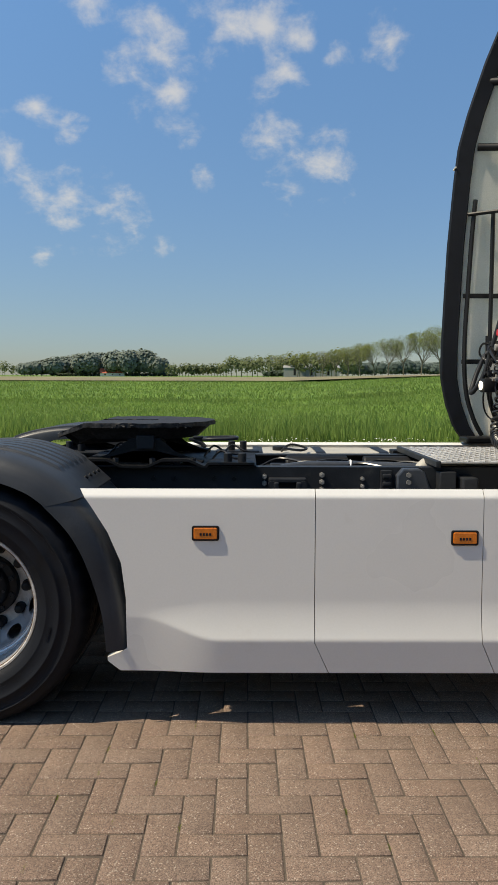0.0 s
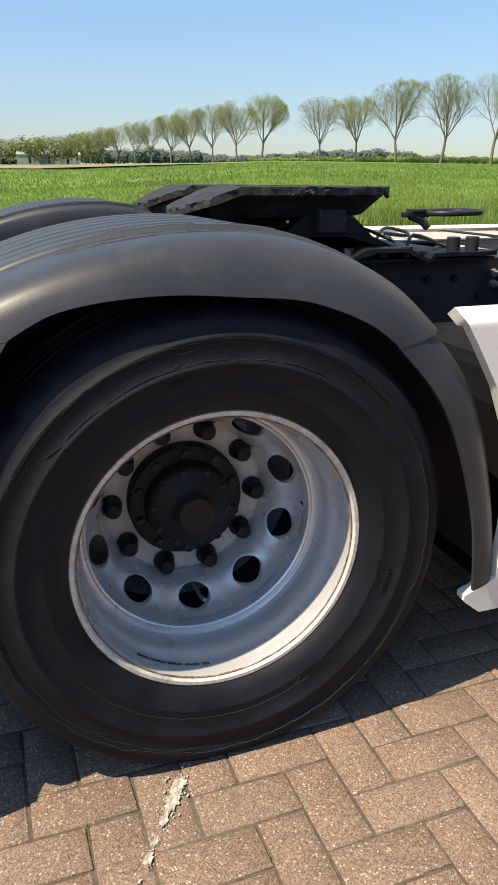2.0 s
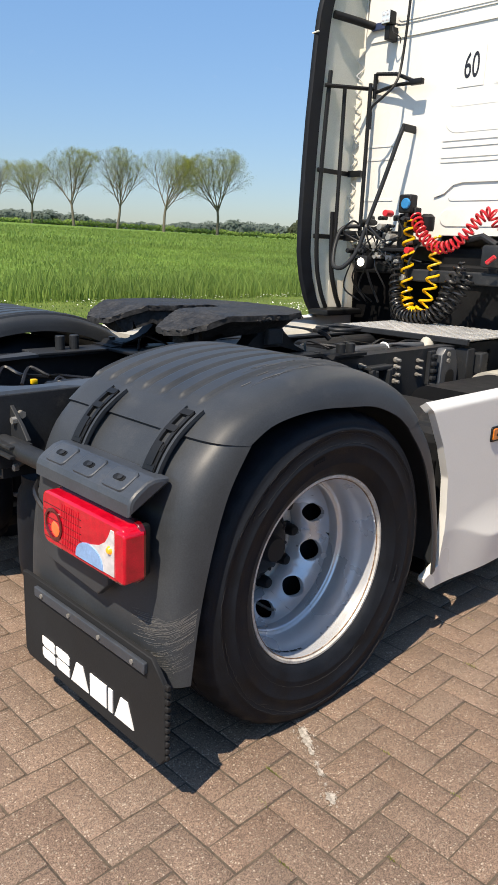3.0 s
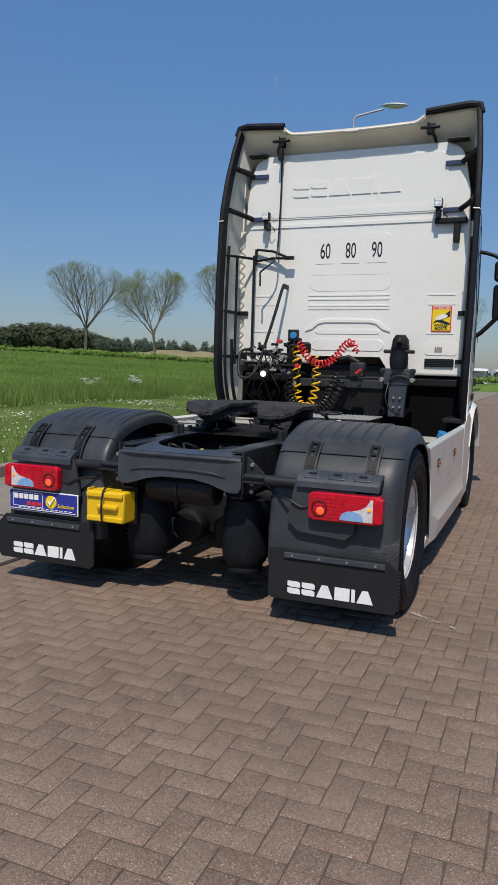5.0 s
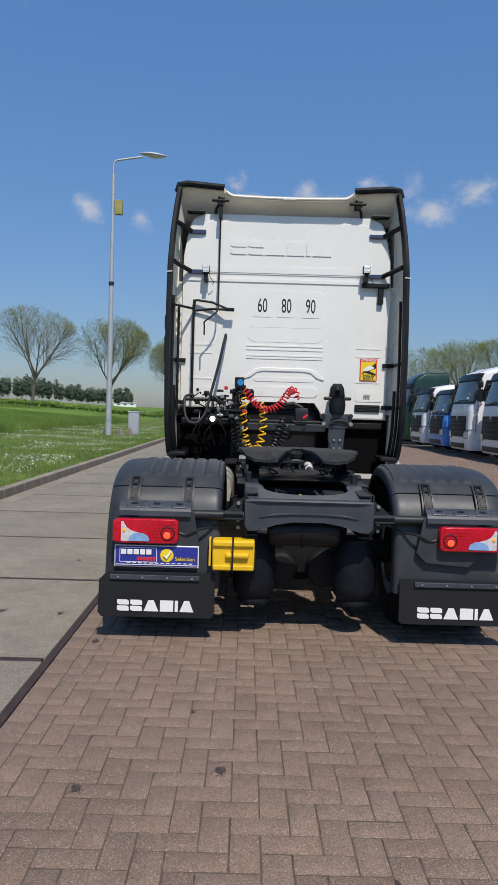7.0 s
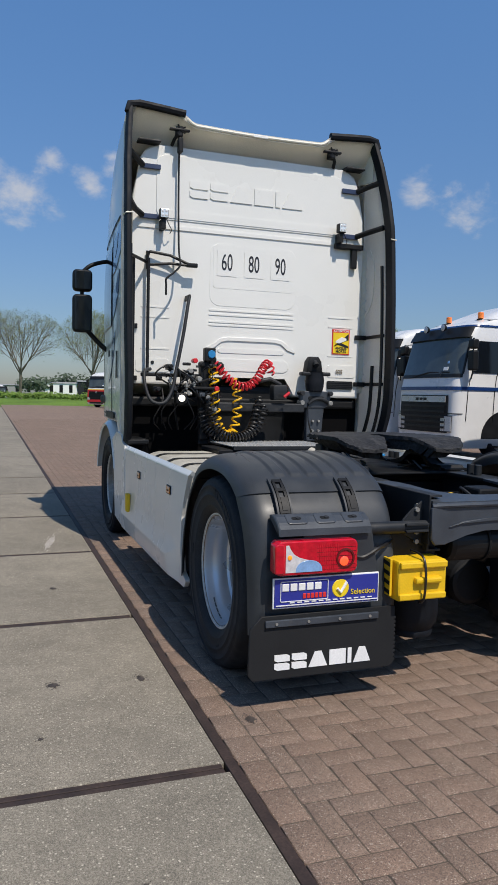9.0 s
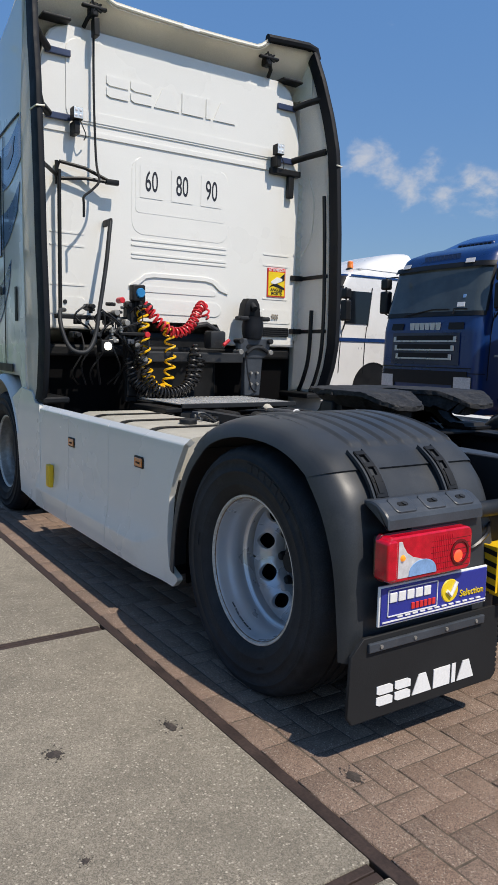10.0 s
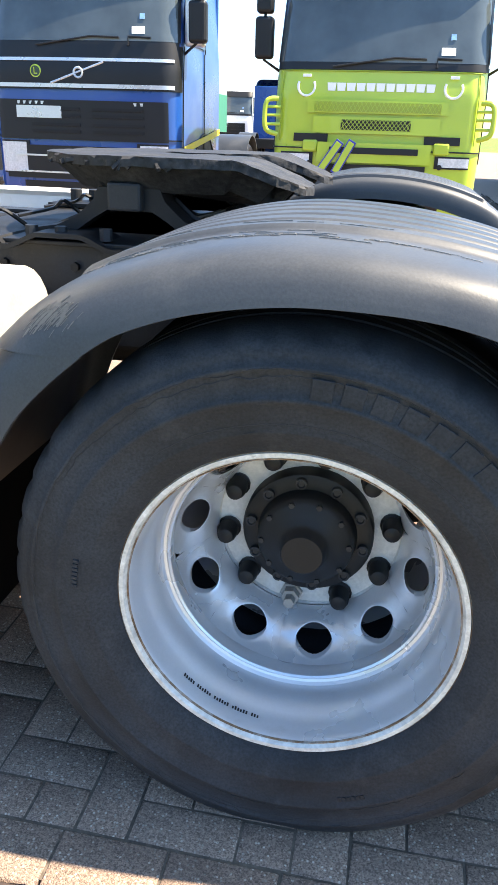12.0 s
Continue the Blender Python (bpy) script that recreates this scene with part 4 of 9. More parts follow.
for s in (-1, 1):
    AX = -0.022 if s < 0 else 0.018
    wheel(truck, s, AX, AZ)
    # inner twin tyre
    t = lathe([(r, h - 0.335) for r, h in TYRE_PROFILE], 96, side_matrix(s, AX, AZ))
    for v in t.verts:
        v.co.z = max(v.co.z, 0.002)
    part("inner_tyre", t, RUBBER, truck, "", 35)
    part("inner_wheel", lathe([(0.285, 0.86), (0.26, 0.82), (0.25, 0.66), (0.285, 0.62)], 48, side_matrix(s, AX, AZ)), RIM, truck)
    part("brake_drum", lathe([(0.0, 0.885), (0.18, 0.885), (0.205, 0.84), (0.205, 0.62), (0, 0.62)], 40, side_matrix(s, AX, AZ)), STEEL_DARK, truck)
    wheel(truck, s, 3.70, AZ, -0.03, False)

# ---- axle, suspension, chassis ----
bm = rod((AX, -0.62, AZ), (AX, 0.62, AZ), 0.075, seg=20)
part("axle", bm, STEEL_DARK, truck)
bm = lathe([(0, -0.17), (0.13, -0.16), (0.2, -0.08), (0.215, 0), (0.19, 0.12), (0.12, 0.22), (0.09, 0.34), (0, 0.35)], 32, Matrix.Translation((AX, 0, AZ)) @ pose(0, 0, 0, 0, 90, 0))
part("differential", bm, STEEL_DARK, truck)
for s in (-1, 1):
    prof = [(0, 0.20), (0.105, 0.20), (0.11, 0.215), (0.105, 0.23), (0.112, 0.245), (0.128, 0.265), (0.134, 0.31), (0.134, 0.50), (0.128, 0.56), (0.115, 0.585), (0.115, 0.62), (0, 0.62)]
    part("air_bellows", lathe(prof, 32, Matrix.Translation((-0.40, s * 0.32, 0))), RUBBER, truck, "black rubber air spring")
    part("spring_arm", box((-0.46, s * 0.32 - 0.05, 0.21), (0.02, s * 0.32 + 0.05, 0.26), 0.012), STEEL_DARK, truck)
    part("shock_absorber", rod((-0.18, s * 0.44, 0.30), (-0.10, s * 0.46, 0.82), 0.035, seg=14), STEEL_DARK, truck)
    # C-section side rail
    prof = [(0, 0.655), (0.075, 0.655), (0.075, 0.664), (0.010, 0.664), (0.010, 0.909), (0.075, 0.909), (0.075, 0.918), (0, 0.918)]
    rail = bmesh.new()
    for x0, x1 in ((-0.62, 4.4),):
        a = [rail.verts.new((x0, s * (0.385 - y), z)) for y, z in prof]
        b = [rail.verts.new((x1, s * (0.385 - y), z)) for y, z in prof]
        for i in range(len(prof)):
            j = (i + 1) % len(prof)
            rail.faces.new((a[i], a[j], b[j], b[i]))
        rail.faces.new(a); rail.faces.new(b)
    railo = part("frame_rail", rail, STEEL, truck, "dark grey steel frame rail", 30)
    for x, heights, r in ((1.455, (0.880, 0.845, 0.808, 0.772), 0.0135), (1.655, (0.862, 0.825, 0.788), 0.0105), (1.17, (0.872, 0.838), 0.013)):
        for z in heights:
            bm = rod((x, s * 0.386, z), (x, s * 0.402, z), r, None, 6)
            rod((x, s * 0.40, z), (x, s * 0.424, z), r * 0.6, None, 8, bm)
            part("rail_bolt", bm, BOLT, railo, "long zinc stud and nut")
    # ribbed strip and cast bracket with two round bosses
    bm = box((1.745, s * 0.386, 0.66), (1.80, s * 0.41, 0.905), 0.004)
    for k in range(6):
        box((1.752, s * 0.405, 0.675 + 0.038 * k), (1.793, s * 0.428, 0.698 + 0.038 * k), 0.006, None, bm)
    part("ribbed_strip", bm, STEEL, truck)
    poly = [(1.815, 0.66), (1.99, 0.66), (1.99, 0.80), (1.955, 0.90), (1.93, 0.915), (1.85, 0.915), (1.82, 0.88)]
    cast = part("cast_bracket", prism(poly if s < 0 else poly[::-1], 0.05, Matrix(((1, 0, 0, 0), (0, 0, s, s * 0.386), (0, 1, 0, 0), (0, 0, 0, 1))), 0.008), STEEL_BLUE, truck)
    for x, z in ((1.875, 0.885), (1.875, 0.85)):
        part("bolt_head", rod((x, s * 0.434, z), (x, s * 0.446, z), 0.013, seg=6), BOLT, cast)
    part("cast_recess", prism(round_rect(1.865, 0.67, 1.95, 0.80, 0.035, 5), 0.004, Matrix(((1, 0, 0, 0), (0, 0, s, s * 0.4345), (0, 1, 0, 0), (0, 0, 0, 1))), 0.0), STEEL_DARK, cast)
    for x, z in ((1.94, 0.80), (1.94, 0.86), (1.94, 0.83), (2.4, 0.86), (2.4, 0.80), (0.62, 0.86), (0.72, 0.86), (0.92, 0.86), (1.02, 0.86), (0.55, 0.79), (0.82, 0.79), (1.12, 0.80)):
        part("rail_bolt", rod((x, s * 0.386, z), (x, s * 0.40, z), 0.012, seg=6), STEEL_DARK, railo)
    # hanger casting with two eyes
    bm = box((1.19, s * 0.386, 0.845), (1.375, s * 0.44, 0.868), 0.006)
    box((1.215, s * 0.386, 0.60), (1.24, s * 0.455, 0.85), 0.006, None, bm)
    box((1.325, s * 0.386, 0.60), (1.35, s * 0.455, 0.85), 0.006, None, bm)
    rod((1.205, s * 0.43, 0.838), (1.205, s * 0.452, 0.838), 0.018, None, 12, bm)
    rod((1.36, s * 0.43, 0.838), (1.36, s * 0.452, 0.838), 0.018, None, 12, bm)
    box((1.24, s * 0.386, 0.60), (1.325, s * 0.41, 0.80), 0.004, None, bm)
    part("hanger_bracket", bm, STEEL, truck, "grey cast suspension hanger")
    bm = rod((1.28, s * 0.40, 0.63), (1.28, s * 0.52, 0.63), 0.055, None, 20)
    box((1.0, s * 0.43, 0.57), (1.28, s * 0.50, 0.66), 0.02, None, bm)
    part("spring_eye", bm, STEEL, truck)
    # bundled valves in front
    bm = box((2.02, s * 0.39, 0.72), (2.10, s * 0.47, 0.905), 0.006)
    box((2.12, s * 0.39, 0.76), (2.2, s * 0.5, 0.88), 0.01, None, bm)
    part("valve_bracket", bm, STEEL, truck)

part("grey_pipe", tube(smooth_line([(1.26, -0.24, 0.885), (1.36, -0.20, 0.897), (1.5, -0.19, 0.90), (1.75, -0.20, 0.898), (1.98, -0.21, 0.89)], 18), 0.030, 12), STEEL_BLUE, truck, "dusty grey pipe between the rails")
part("pipe_clip", tube([(1.62 + 0.004 * math.sin(radians(a)), -0.195 + 0.032 * math.cos(radians(a)), 0.900 + 0.032 * math.sin(radians(a))) for a in range(0, 360, 20)], 0.006, 6, closed=True), WHITEPRINT, truck)
for x in (0.35, 1.15, 1.9, 2.6):
    part("cross_member", box((x, -0.375, 0.72), (x + 0.09, 0.375, 0.86), 0.015), STEEL_DARK, truck)

# rear cross member: pressed plate with an oval cut-out and an arched apron
outer = [(-0.12, 0.392), (-0.60, 0.392), (-0.645, 0.375), (-0.662, 0.33), (-0.662, -0.33), (-0.645, -0.375), (-0.60, -0.392), (-0.12, -0.392), (-0.12, -0.30)]
inner = [(-0.30 - 0.255 * math.sin(radians(a)) ** 0.7, -0.275 * math.cos(radians(a))) for a in range(0, 181, 10)]
poly = outer + [(-0.20, -0.285)] + inner + [(-0.20, 0.285), (-0.12, 0.30)]
bm = prism(poly, 0.012, Matrix.Translation((0, 0, 0.915)))
for v in bm.verts:
    if v.co.x < -0.25:
        v.co.z -= 0.035 * ((-0.25 - v.co.x) / 0.41) ** 1.5
cm = part("rear_cross_member", bm, STEEL_BLUE, truck, "blue-grey pressed steel rear cross member")
poly = [(-0.392, 0.72), (-0.37, 0.69), (-0.315, 0.69), (-0.27, 0.715), (-0.2, 0.738), (-0.1, 0.75), (0.1, 0.75), (0.2, 0.738), (0.27, 0.715), (0.315, 0.69), (0.37, 0.69), (0.392, 0.72), (0.392, 0.862), (0.365, 0.888), (-0.365, 0.888), (-0.392, 0.862)]
part("apron", prism(poly, 0.014, rear_at(-0.652, 0, 0), 0.006), STEEL_BLUE, cm)
part("apron_fold", prism([(-0.30, 0.775), (-0.22, 0.80), (-0.08, 0.81), (0.08, 0.81), (0.22, 0.80), (0.30, 0.775), (0.22, 0.79), (0.08, 0.798), (-0.08, 0.798), (-0.22, 0.79)], 0.012, rear_at(-0.664, 0, 0), 0.004), STEEL_BLUE, cm)
part("fold_bead", tube([(-0.655, -0.385, 0.872), (-0.668, -0.3, 0.876), (-0.669, 0.3, 0.876), (-0.655, 0.385, 0.872)], 0.012, 8), STEEL_BLUE, cm)
for s in (-1, 1):
    part("cheek", box((-0.648, s * 0.386, 0.69), (-0.10, s * 0.396, 0.925), 0.004), STEEL, cm)
    for z in (0.73, 0.80, 0.86):
        part("bolt_head", rod((-0.56, s * 0.395, z), (-0.56, s * 0.412, z), 0.013, seg=6), BOLT, cm)
part("air_tank", rod((-0.53, -0.205, 0.675), (-0.53, 0.245, 0.675), 0.092, seg=28, bevel=0.03), PLASTIC_MATT, truck, "black air tank under the cross member")
part("tank_strap", tube([(-0.53 + 0.096 * math.cos(radians(a)), 0.03, 0.675 + 0.096 * math.sin(radians(a))) for a in range(0, 360, 15)], 0.008, 6, closed=True), STEEL_DARK, truck)
for y, r in ((-0.16, 0.13), (0.14, 0.11)):
    part("reservoir", rod((-0.25, y, 0.38), (0.1, y, 0.38), r, seg=24, bevel=0.03), STEEL_DARK, truck)
for x, y, a in ((-0.35, -0.2, 0.3), (-0.3, -0.12, -0.2), (-0.28, 0.14, 0.25), (-0.36, 0.2, 0.1)):
    part("cable_loom", tube(smooth_line([(x, y, 0.84), (x + 0.06, y + 0.05, 0.895), (x + 0.1, y - a * 0.1, 0.87), (x + 0.2, y + a * 0.2, 0.85), (x + 0.34, y, 0.83)], 18), 0.008, 6), COILBLK, truck)
part("valve_block", box((-0.33, -0.27, 0.80), (-0.18, -0.12, 0.90), 0.012), PLASTIC_MATT, truck)
part("sensor_plug", box((-0.30, 0.02, 0.86), (-0.275, 0.038, 0.88), 0.004), YELLOW, truck, "yellow plug")

# yellow chock in its holder
chock = part("wheel_chock", box((-0.70, 0.325, 0.45), (-0.56, 0.58, 0.635), 0.012), YELLOW, truck, "yellow plastic wheel chock strapped in holder")
part("chock_rib", box((-0.715, 0.33, 0.60), (-0.695, 0.575, 0.63), 0.006), YELLOW, chock)
part("chock_rib", box((-0.71, 0.33, 0.455), (-0.695, 0.575, 0.485), 0.006), YELLOW, chock)
part("chock_grip", box((-0.725, 0.36, 0.53), (-0.69, 0.50, 0.56), 0.01), YELLOW, chock)
part("chock_strap", tube(smooth_line([(-0.60, 0.455, 0.66), (-0.69, 0.455, 0.655), (-0.722, 0.456, 0.62), (-0.733, 0.457, 0.55), (-0.722, 0.458, 0.46), (-0.68, 0.455, 0.435)], 18), 0.006, 6), COILBLK, chock, "black rubber strap")
holder = part("chock_holder", box((-0.58, 0.31, 0.43), (-0.545, 0.60, 0.74), 0.006), STEEL_DARK, truck)
strip = part("warning_strip", box((-0.665, 0.590, 0.47), (-0.58, 0.602, 0.64), 0.002), YELLOW, holder, "yellow and black warning strip")
for k in range(4):
    z = 0.478 + 0.042 * k
    part("black_bar", prism([(-0.664, z), (-0.581, z + 0.012), (-0.581, z + 0.030), (-0.664, z + 0.018)], 0.002, Matrix(((1, 0, 0, 0), (0, 0, 1, 0.602), (0, 1, 0, 0), (0, 0, 0, 1)))), PLASTIC_MATT, strip)

# blue dealer plate under the left light
plate = part("dealer_plate", box((-0.672, 0.662, 0.455), (-0.662, 1.172, 0.588), 0.003), WHITEPRINT, truck, "blue and white dealer plate")
part("plate_field", box((-0.676, 0.668, 0.461), (-0.670, 1.166, 0.582), 0.002), NAVY, plate)
part("plate_strip", box((-0.679, 0.672, 0.468), (-0.675, 1.16, 0.472), 0.0), WHITEPRINT, plate)
for k in range(5):
    part("plate_mark", box((-0.680, 1.10 - 0.038 * k, 0.531), (-0.675, 1.132 - 0.038 * k, 0.563), 0.004), WHITEPRINT, plate)
for k in range(6):
    part("plate_mark", box((-0.680, 1.02 - 0.019 * k, 0.495), (-0.675, 1.035 - 0.019 * k, 0.517), 0.002), REDPRINT, plate)
for a, b in (((1.14, 0.485), (0.915, 0.488)), ((1.14, 0.571), (0.915, 0.574)), ((1.14, 0.485), (1.137, 0.574)), ((0.918, 0.485), (0.915, 0.574))):
    part("plate_line", box((-0.679, a[0], a[1]), (-0.675, b[0], b[1]), 0), WHITEPRINT, plate)
part("plate_disc", lathe([(0, 0.004), (0.038, 0.004), (0.042, 0)], 28, rear_at(-0.675, 0.855, 0.528)), YELPRINT, plate)
part("plate_tick", tube([(-0.682, 0.873, 0.53), (-0.683, 0.857, 0.512), (-0.682, 0.828, 0.556)], 0.007, 6), WHITEPRINT, plate)
lettering("Selection", 0.033, rear_at(-0.677, 0.745, 0.508), YELPRINT, plate, "plate_words")
for k in range(12):
    part("plate_mark", box((-0.6805, 0.70 + 0.034 * k, 0.4785), (-0.676, 0.722 + 0.034 * k, 0.4825), 0), WHITEPRINT, plate)

# ---- fifth wheel ----
fifth = part("fifth_wheel", box((0.22, -0.44, 0.919), (1.13, 0.44, 0.931), 0.003), STEEL_DARK, truck, "greasy black fifth wheel coupling")
rnd = random.Random(11)


def horseshoe(grow, jitter):
    pts = []
    for a in range(-78, 79, 6):
        pts.append((0.56 + (0.345 + grow) * math.cos(radians(a)), (0.445 + grow) * math.sin(radians(a))))
    right = [(0.56, 0.448 + grow), (0.42, 0.446 + grow), (0.30, 0.43 + grow), (0.20, 0.39 + grow), (0.135 - grow, 0.33), (0.12 - grow, 0.24), (0.135 - grow, 0.165 - grow), (0.25, 0.115 - grow), (0.36, 0.07 - grow), (0.46, 0.045 - grow)]
    throat = [(0.56 + 0.052 * math.cos(radians(a)), 0.052 * math.sin(radians(a))) for a in (110, 60, 0, -60, -110)]
    full = pts + right + throat + [(x, -y) for x, y in right[::-1]]
    dense = []
    for (a, b), (c, d) in zip(full, full[1:] + full[:1]):
        n = max(1, int(math.hypot(c - a, d - b) / 0.016))
        dense += [(a + (c - a) * k / n + rnd.uniform(-jitter, jitter), b + (d - b) * k / n + rnd.uniform(-jitter, jitter)) for k in range(n)]
    return dense


bm = prism(horseshoe(0.0, 0.0035), 0.022, Matrix.Translation((0, 0, 1.114)), 0.006, seg=1)
bmesh.ops.triangulate(bm, faces=[f for f in bm.faces if len(f.verts) > 4])
for v in bm.verts:
    if v.co.x < 0.29:
        v.co.z -= (0.29 - v.co.x) * 0.36
    v.co.z += 0.003 * noise.noise(v.co * 18)
part("coupling_plate", bm, GREASE, fifth, "plate smeared with old grease", 30)
bm = prism(horseshoe(-0.018, 0.002), 0.062, Matrix.Translation((0, 0, 1.052)))
for v in bm.verts:
    if v.co.x < 0.29:
        v.co.z -= (0.29 - v.co.x) * 0.33
        if v.co.z < 1.07:
            v.co.z += 0.012
    if v.co.z < 1.08:
        v.co.x, v.co.y = 0.5 + (v.co.x - 0.5) * 0.82, v.co.y * 0.84
part("plate_casting", bm, GREASE, fifth, "", 30)
# torn grease curls along the rim
bm = bmesh.new()
for i in range(90):
    a = rnd.uniform(-2.6, 2.6)
    x, y = 0.54 + 0.345 * math.cos(a) - (0.02 if abs(a) > 1.6 else 0), 0.445 * math.sin(a)
    p = Vector((x, y, 1.125 - max(0, 0.29 - x) * 0.36))
    tube([p, p + Vector((rnd.uniform(-0.03, 0.03), rnd.uniform(-0.02, 0.02), rnd.uniform(-0.02, 0.002)))], rnd.uniform(0.003, 0.008), 5, bm)
tagged(part("grease_curl", bm, GREASE, fifth), "torn curls of old grease", kind="stuff")
part("king_pin_jaw", rod((0.56, 0, 1.07), (0.56, 0, 1.10), 0.075, seg=20), STEEL_DARK, fifth)
for s in (-1, 1):
    half = [(0.29, 0.93), (0.29, 0.948), (0.20, 0.962), (0.145, 0.985), (0.095, 1.03), (0.082, 1.06)]
    under = [(-0.215, 0.93), (-0.15, 0.948), (-0.095, 0.985), (-0.06, 1.005), (0.06, 1.005), (0.095, 0.985), (0.15, 0.948), (0.215, 0.93)]
    poly = [(0.575 + x, z) for x, z in half + [(-x, z) for x, z in half[::-1]] + under]
    m = Matrix(((1, 0, 0, 0), (0, 0, -1, s * 0.33 + 0.04), (0, 1, 0, 0), (0, 0, 0, 1)))
    part("pedestal", prism(poly, 0.08, m, 0.01), STEEL_DARK, fifth)
    part("pivot_block", box((0.535, s * 0.375 - 0.02, 1.005), (0.625, s * 0.375 + 0.02, 1.075), 0.008), STEEL, fifth)
    wave = lambda u, v, s=s: (0.24 + 0.88 * u, s * (0.30 + 0.16 * v), 0.936 + 0.016 * max(-1, min(1, 1.8 * math.sin(u * 14.0))) * (1 if 0.05 < u < 0.75 else 0))
    part("corrugated_plate", sheet(wave, 60, 3, 0.012), STEEL_DARK, fifth)
    for x in (0.32, 0.44, 0.62, 0.74, 0.82):
        part("plate_bolt", rod((x, s * 0.42, 0.935), (x, s * 0.42, 0.965), 0.016, seg=6), STEEL, fifth)
    for x in (0.99, 1.06):
        part("stop_post", rod((x, s * 0.41, 0.93), (x, s * 0.41, 0.99), 0.021, seg=18, bevel=0.003), STEEL, fifth)
    for x in (0.02, 0.09):
        part("stop_post", rod((x, s * 0.37, 0.925), (x, s * 0.37, 0.99), 0.021, seg=18, bevel=0.003), STEEL, fifth)
    part("rear_plate", box((-0.12, s * 0.30, 0.919), (0.24, s * 0.45, 0.930), 0.003), STEEL, fifth)
ring = [(x, y, 1.062 + 0.02 * (x - 0.86)) for x, y in round_rect(0.875, -0.50, 1.035, -0.355, 0.045, 5)]
part("release_handle", tube(ring, 0.0085, 8, closed=True), STEEL, fifth, "grey steel release handle")
bm = box((0.80, -0.43, 1.05), (0.885, -0.40, 1.066), 0.004)
box((0.82, -0.435, 1.062), (0.87, -0.395, 1.074), 0.004, None, bm)
tube([(0.82, -0.42, 1.055), (0.86, -0.425, 1.04), (0.88, -0.43, 1.02)], 0.012, 6, bm)
part("handle_arm", bm, STEEL, fifth)
for k, (x, y, z) in enumerate(((0.34, -0.2, 0.96), (0.9, -0.28, 0.955), (0.95, 0.2, 0.95), (0.3, 0.18, 0.96), (0.85, 0.0, 0.96))):
    part("grease_line", tube(smooth_line([(x, y, 0.935), (x + 0.05, y + 0.04, z + 0.03), (x + 0.12, y - 0.03, z), (x + 0.2, y + 0.05, 0.94)], 12), 0.006, 5), COILBLK, fifth)

# ---- between the rails ----
for x, y, n, r in ((1.2, -0.2, 0.5, 0.05), (1.3, 0.12, 0.35, 0.06), (2.05, -0.16, 0.35, 0.045), (1.75, 0.2, 0.3, 0.05)):
    part("air_cylinder", rod((x, y, 0.87), (x + n, y, 0.87), r, seg=20, bevel=0.012), STEEL if y < 0 else STEEL_DARK, truck)
part("exhaust_pipe", tube(smooth_line([(1.95, -0.24, 0.82), (2.0, -0.22, 0.9), (2.1, -0.2, 0.915), (2.6, -0.2, 0.9)], 14), 0.04, 12), TANK, truck)
for i in range(9):
    r2 = random.Random(40 + i)
    x, y = 1.15 + 0.13 * i, r2.uniform(-0.28, 0.28)
    part("air_line", tube(smooth_line([(x, y, 0.88), (x + 0.12, y + r2.uniform(-0.1, 0.1), 0.92), (x + 0.3, y + r2.uniform(-0.1, 0.1), 0.90), (x + 0.5, y, 0.87)], 12), 0.007, 6), COILBLK, truck)


def rail_tank(s, x0, x1, y0, y1, z0, z1, r, mat_, straps, name, label, soft=0.0):
    poly = round_rect(y0, z0, y1, z1, r, 6)
    m = Matrix(((0, 0, 1, x0), (s, 0, 0, 0), (0, 1, 0, 0), (0, 0, 0, 1)))
    o = part(name, prism(poly, x1 - x0, m, soft), mat_, truck, label)
    for x in straps:
        ring = [(x, s * a, b) for a, b in round_rect(y0 - 0.006, z0 - 0.006, y1 + 0.006, z1 + 0.006, r, 6)]
        bm = bmesh.new()
        lo = [bm.verts.new((p[0] - 0.03, p[1], p[2])) for p in ring]
        hi = [bm.verts.new((p[0] + 0.03, p[1], p[2])) for p in ring]
        for i in range(len(ring)):
            bm.faces.new((lo[i], lo[(i + 1) % len(ring)], hi[(i + 1) % len(ring)], hi[i]))
        part("tank_band", bm, PLASTIC_MATT, o)
    return o


rail_tank(1, 0.745, 2.25, 0.50, 1.18, 0.34, 0.902, 0.15, TANK, (1.15, 1.55, 1.95), "fuel_tank", "dusty cream fuel tank with black straps", 0.03)
part("closing_panel", box((0.722, 0.48, 0.24), (0.738, 1.205, 0.70), 0.006), PLASTIC_MATT, truck)
for s in (-1, 1):
    # dark sheet added so that the gap ahead of the wheel stays black
    part("splash_guard", box((0.695, s * 0.42, 0.20), (0.712, s * 1.12, 0.66), 0.005), SHADE_SHEET, truck)
# unseen box added to keep sunlight off the paving below
part("silencer", box((0.78, -1.12, 0.30), (1.30, -0.52, 0.76), 0.06, seg=3), STEEL_DARK, truck)
rail_tank(-1, 1.35, 1.95, 0.56, 1.16, 0.34, 0.80, 0.10, STEEL_DARK, (), "battery_box", "black battery box")
ad = rail_tank(-1, 2.0, 2.55, 0.50, 1.17, 0.34, 0.80, 0.10, TANK, (), "additive_tank", "dusty grey additive tank with blue cap")
part("tank_cap", rod((2.38, -1.06, 0.79), (2.37, -1.08, 0.865), 0.045, seg=20, bevel=0.008), BLUECAP, ad, "blue filler cap")
part("tank_cap", rod((1.30, 0.80, 0.88), (1.30, 0.80, 0.93), 0.05, seg=20, bevel=0.008), PLASTIC_MATT, truck)
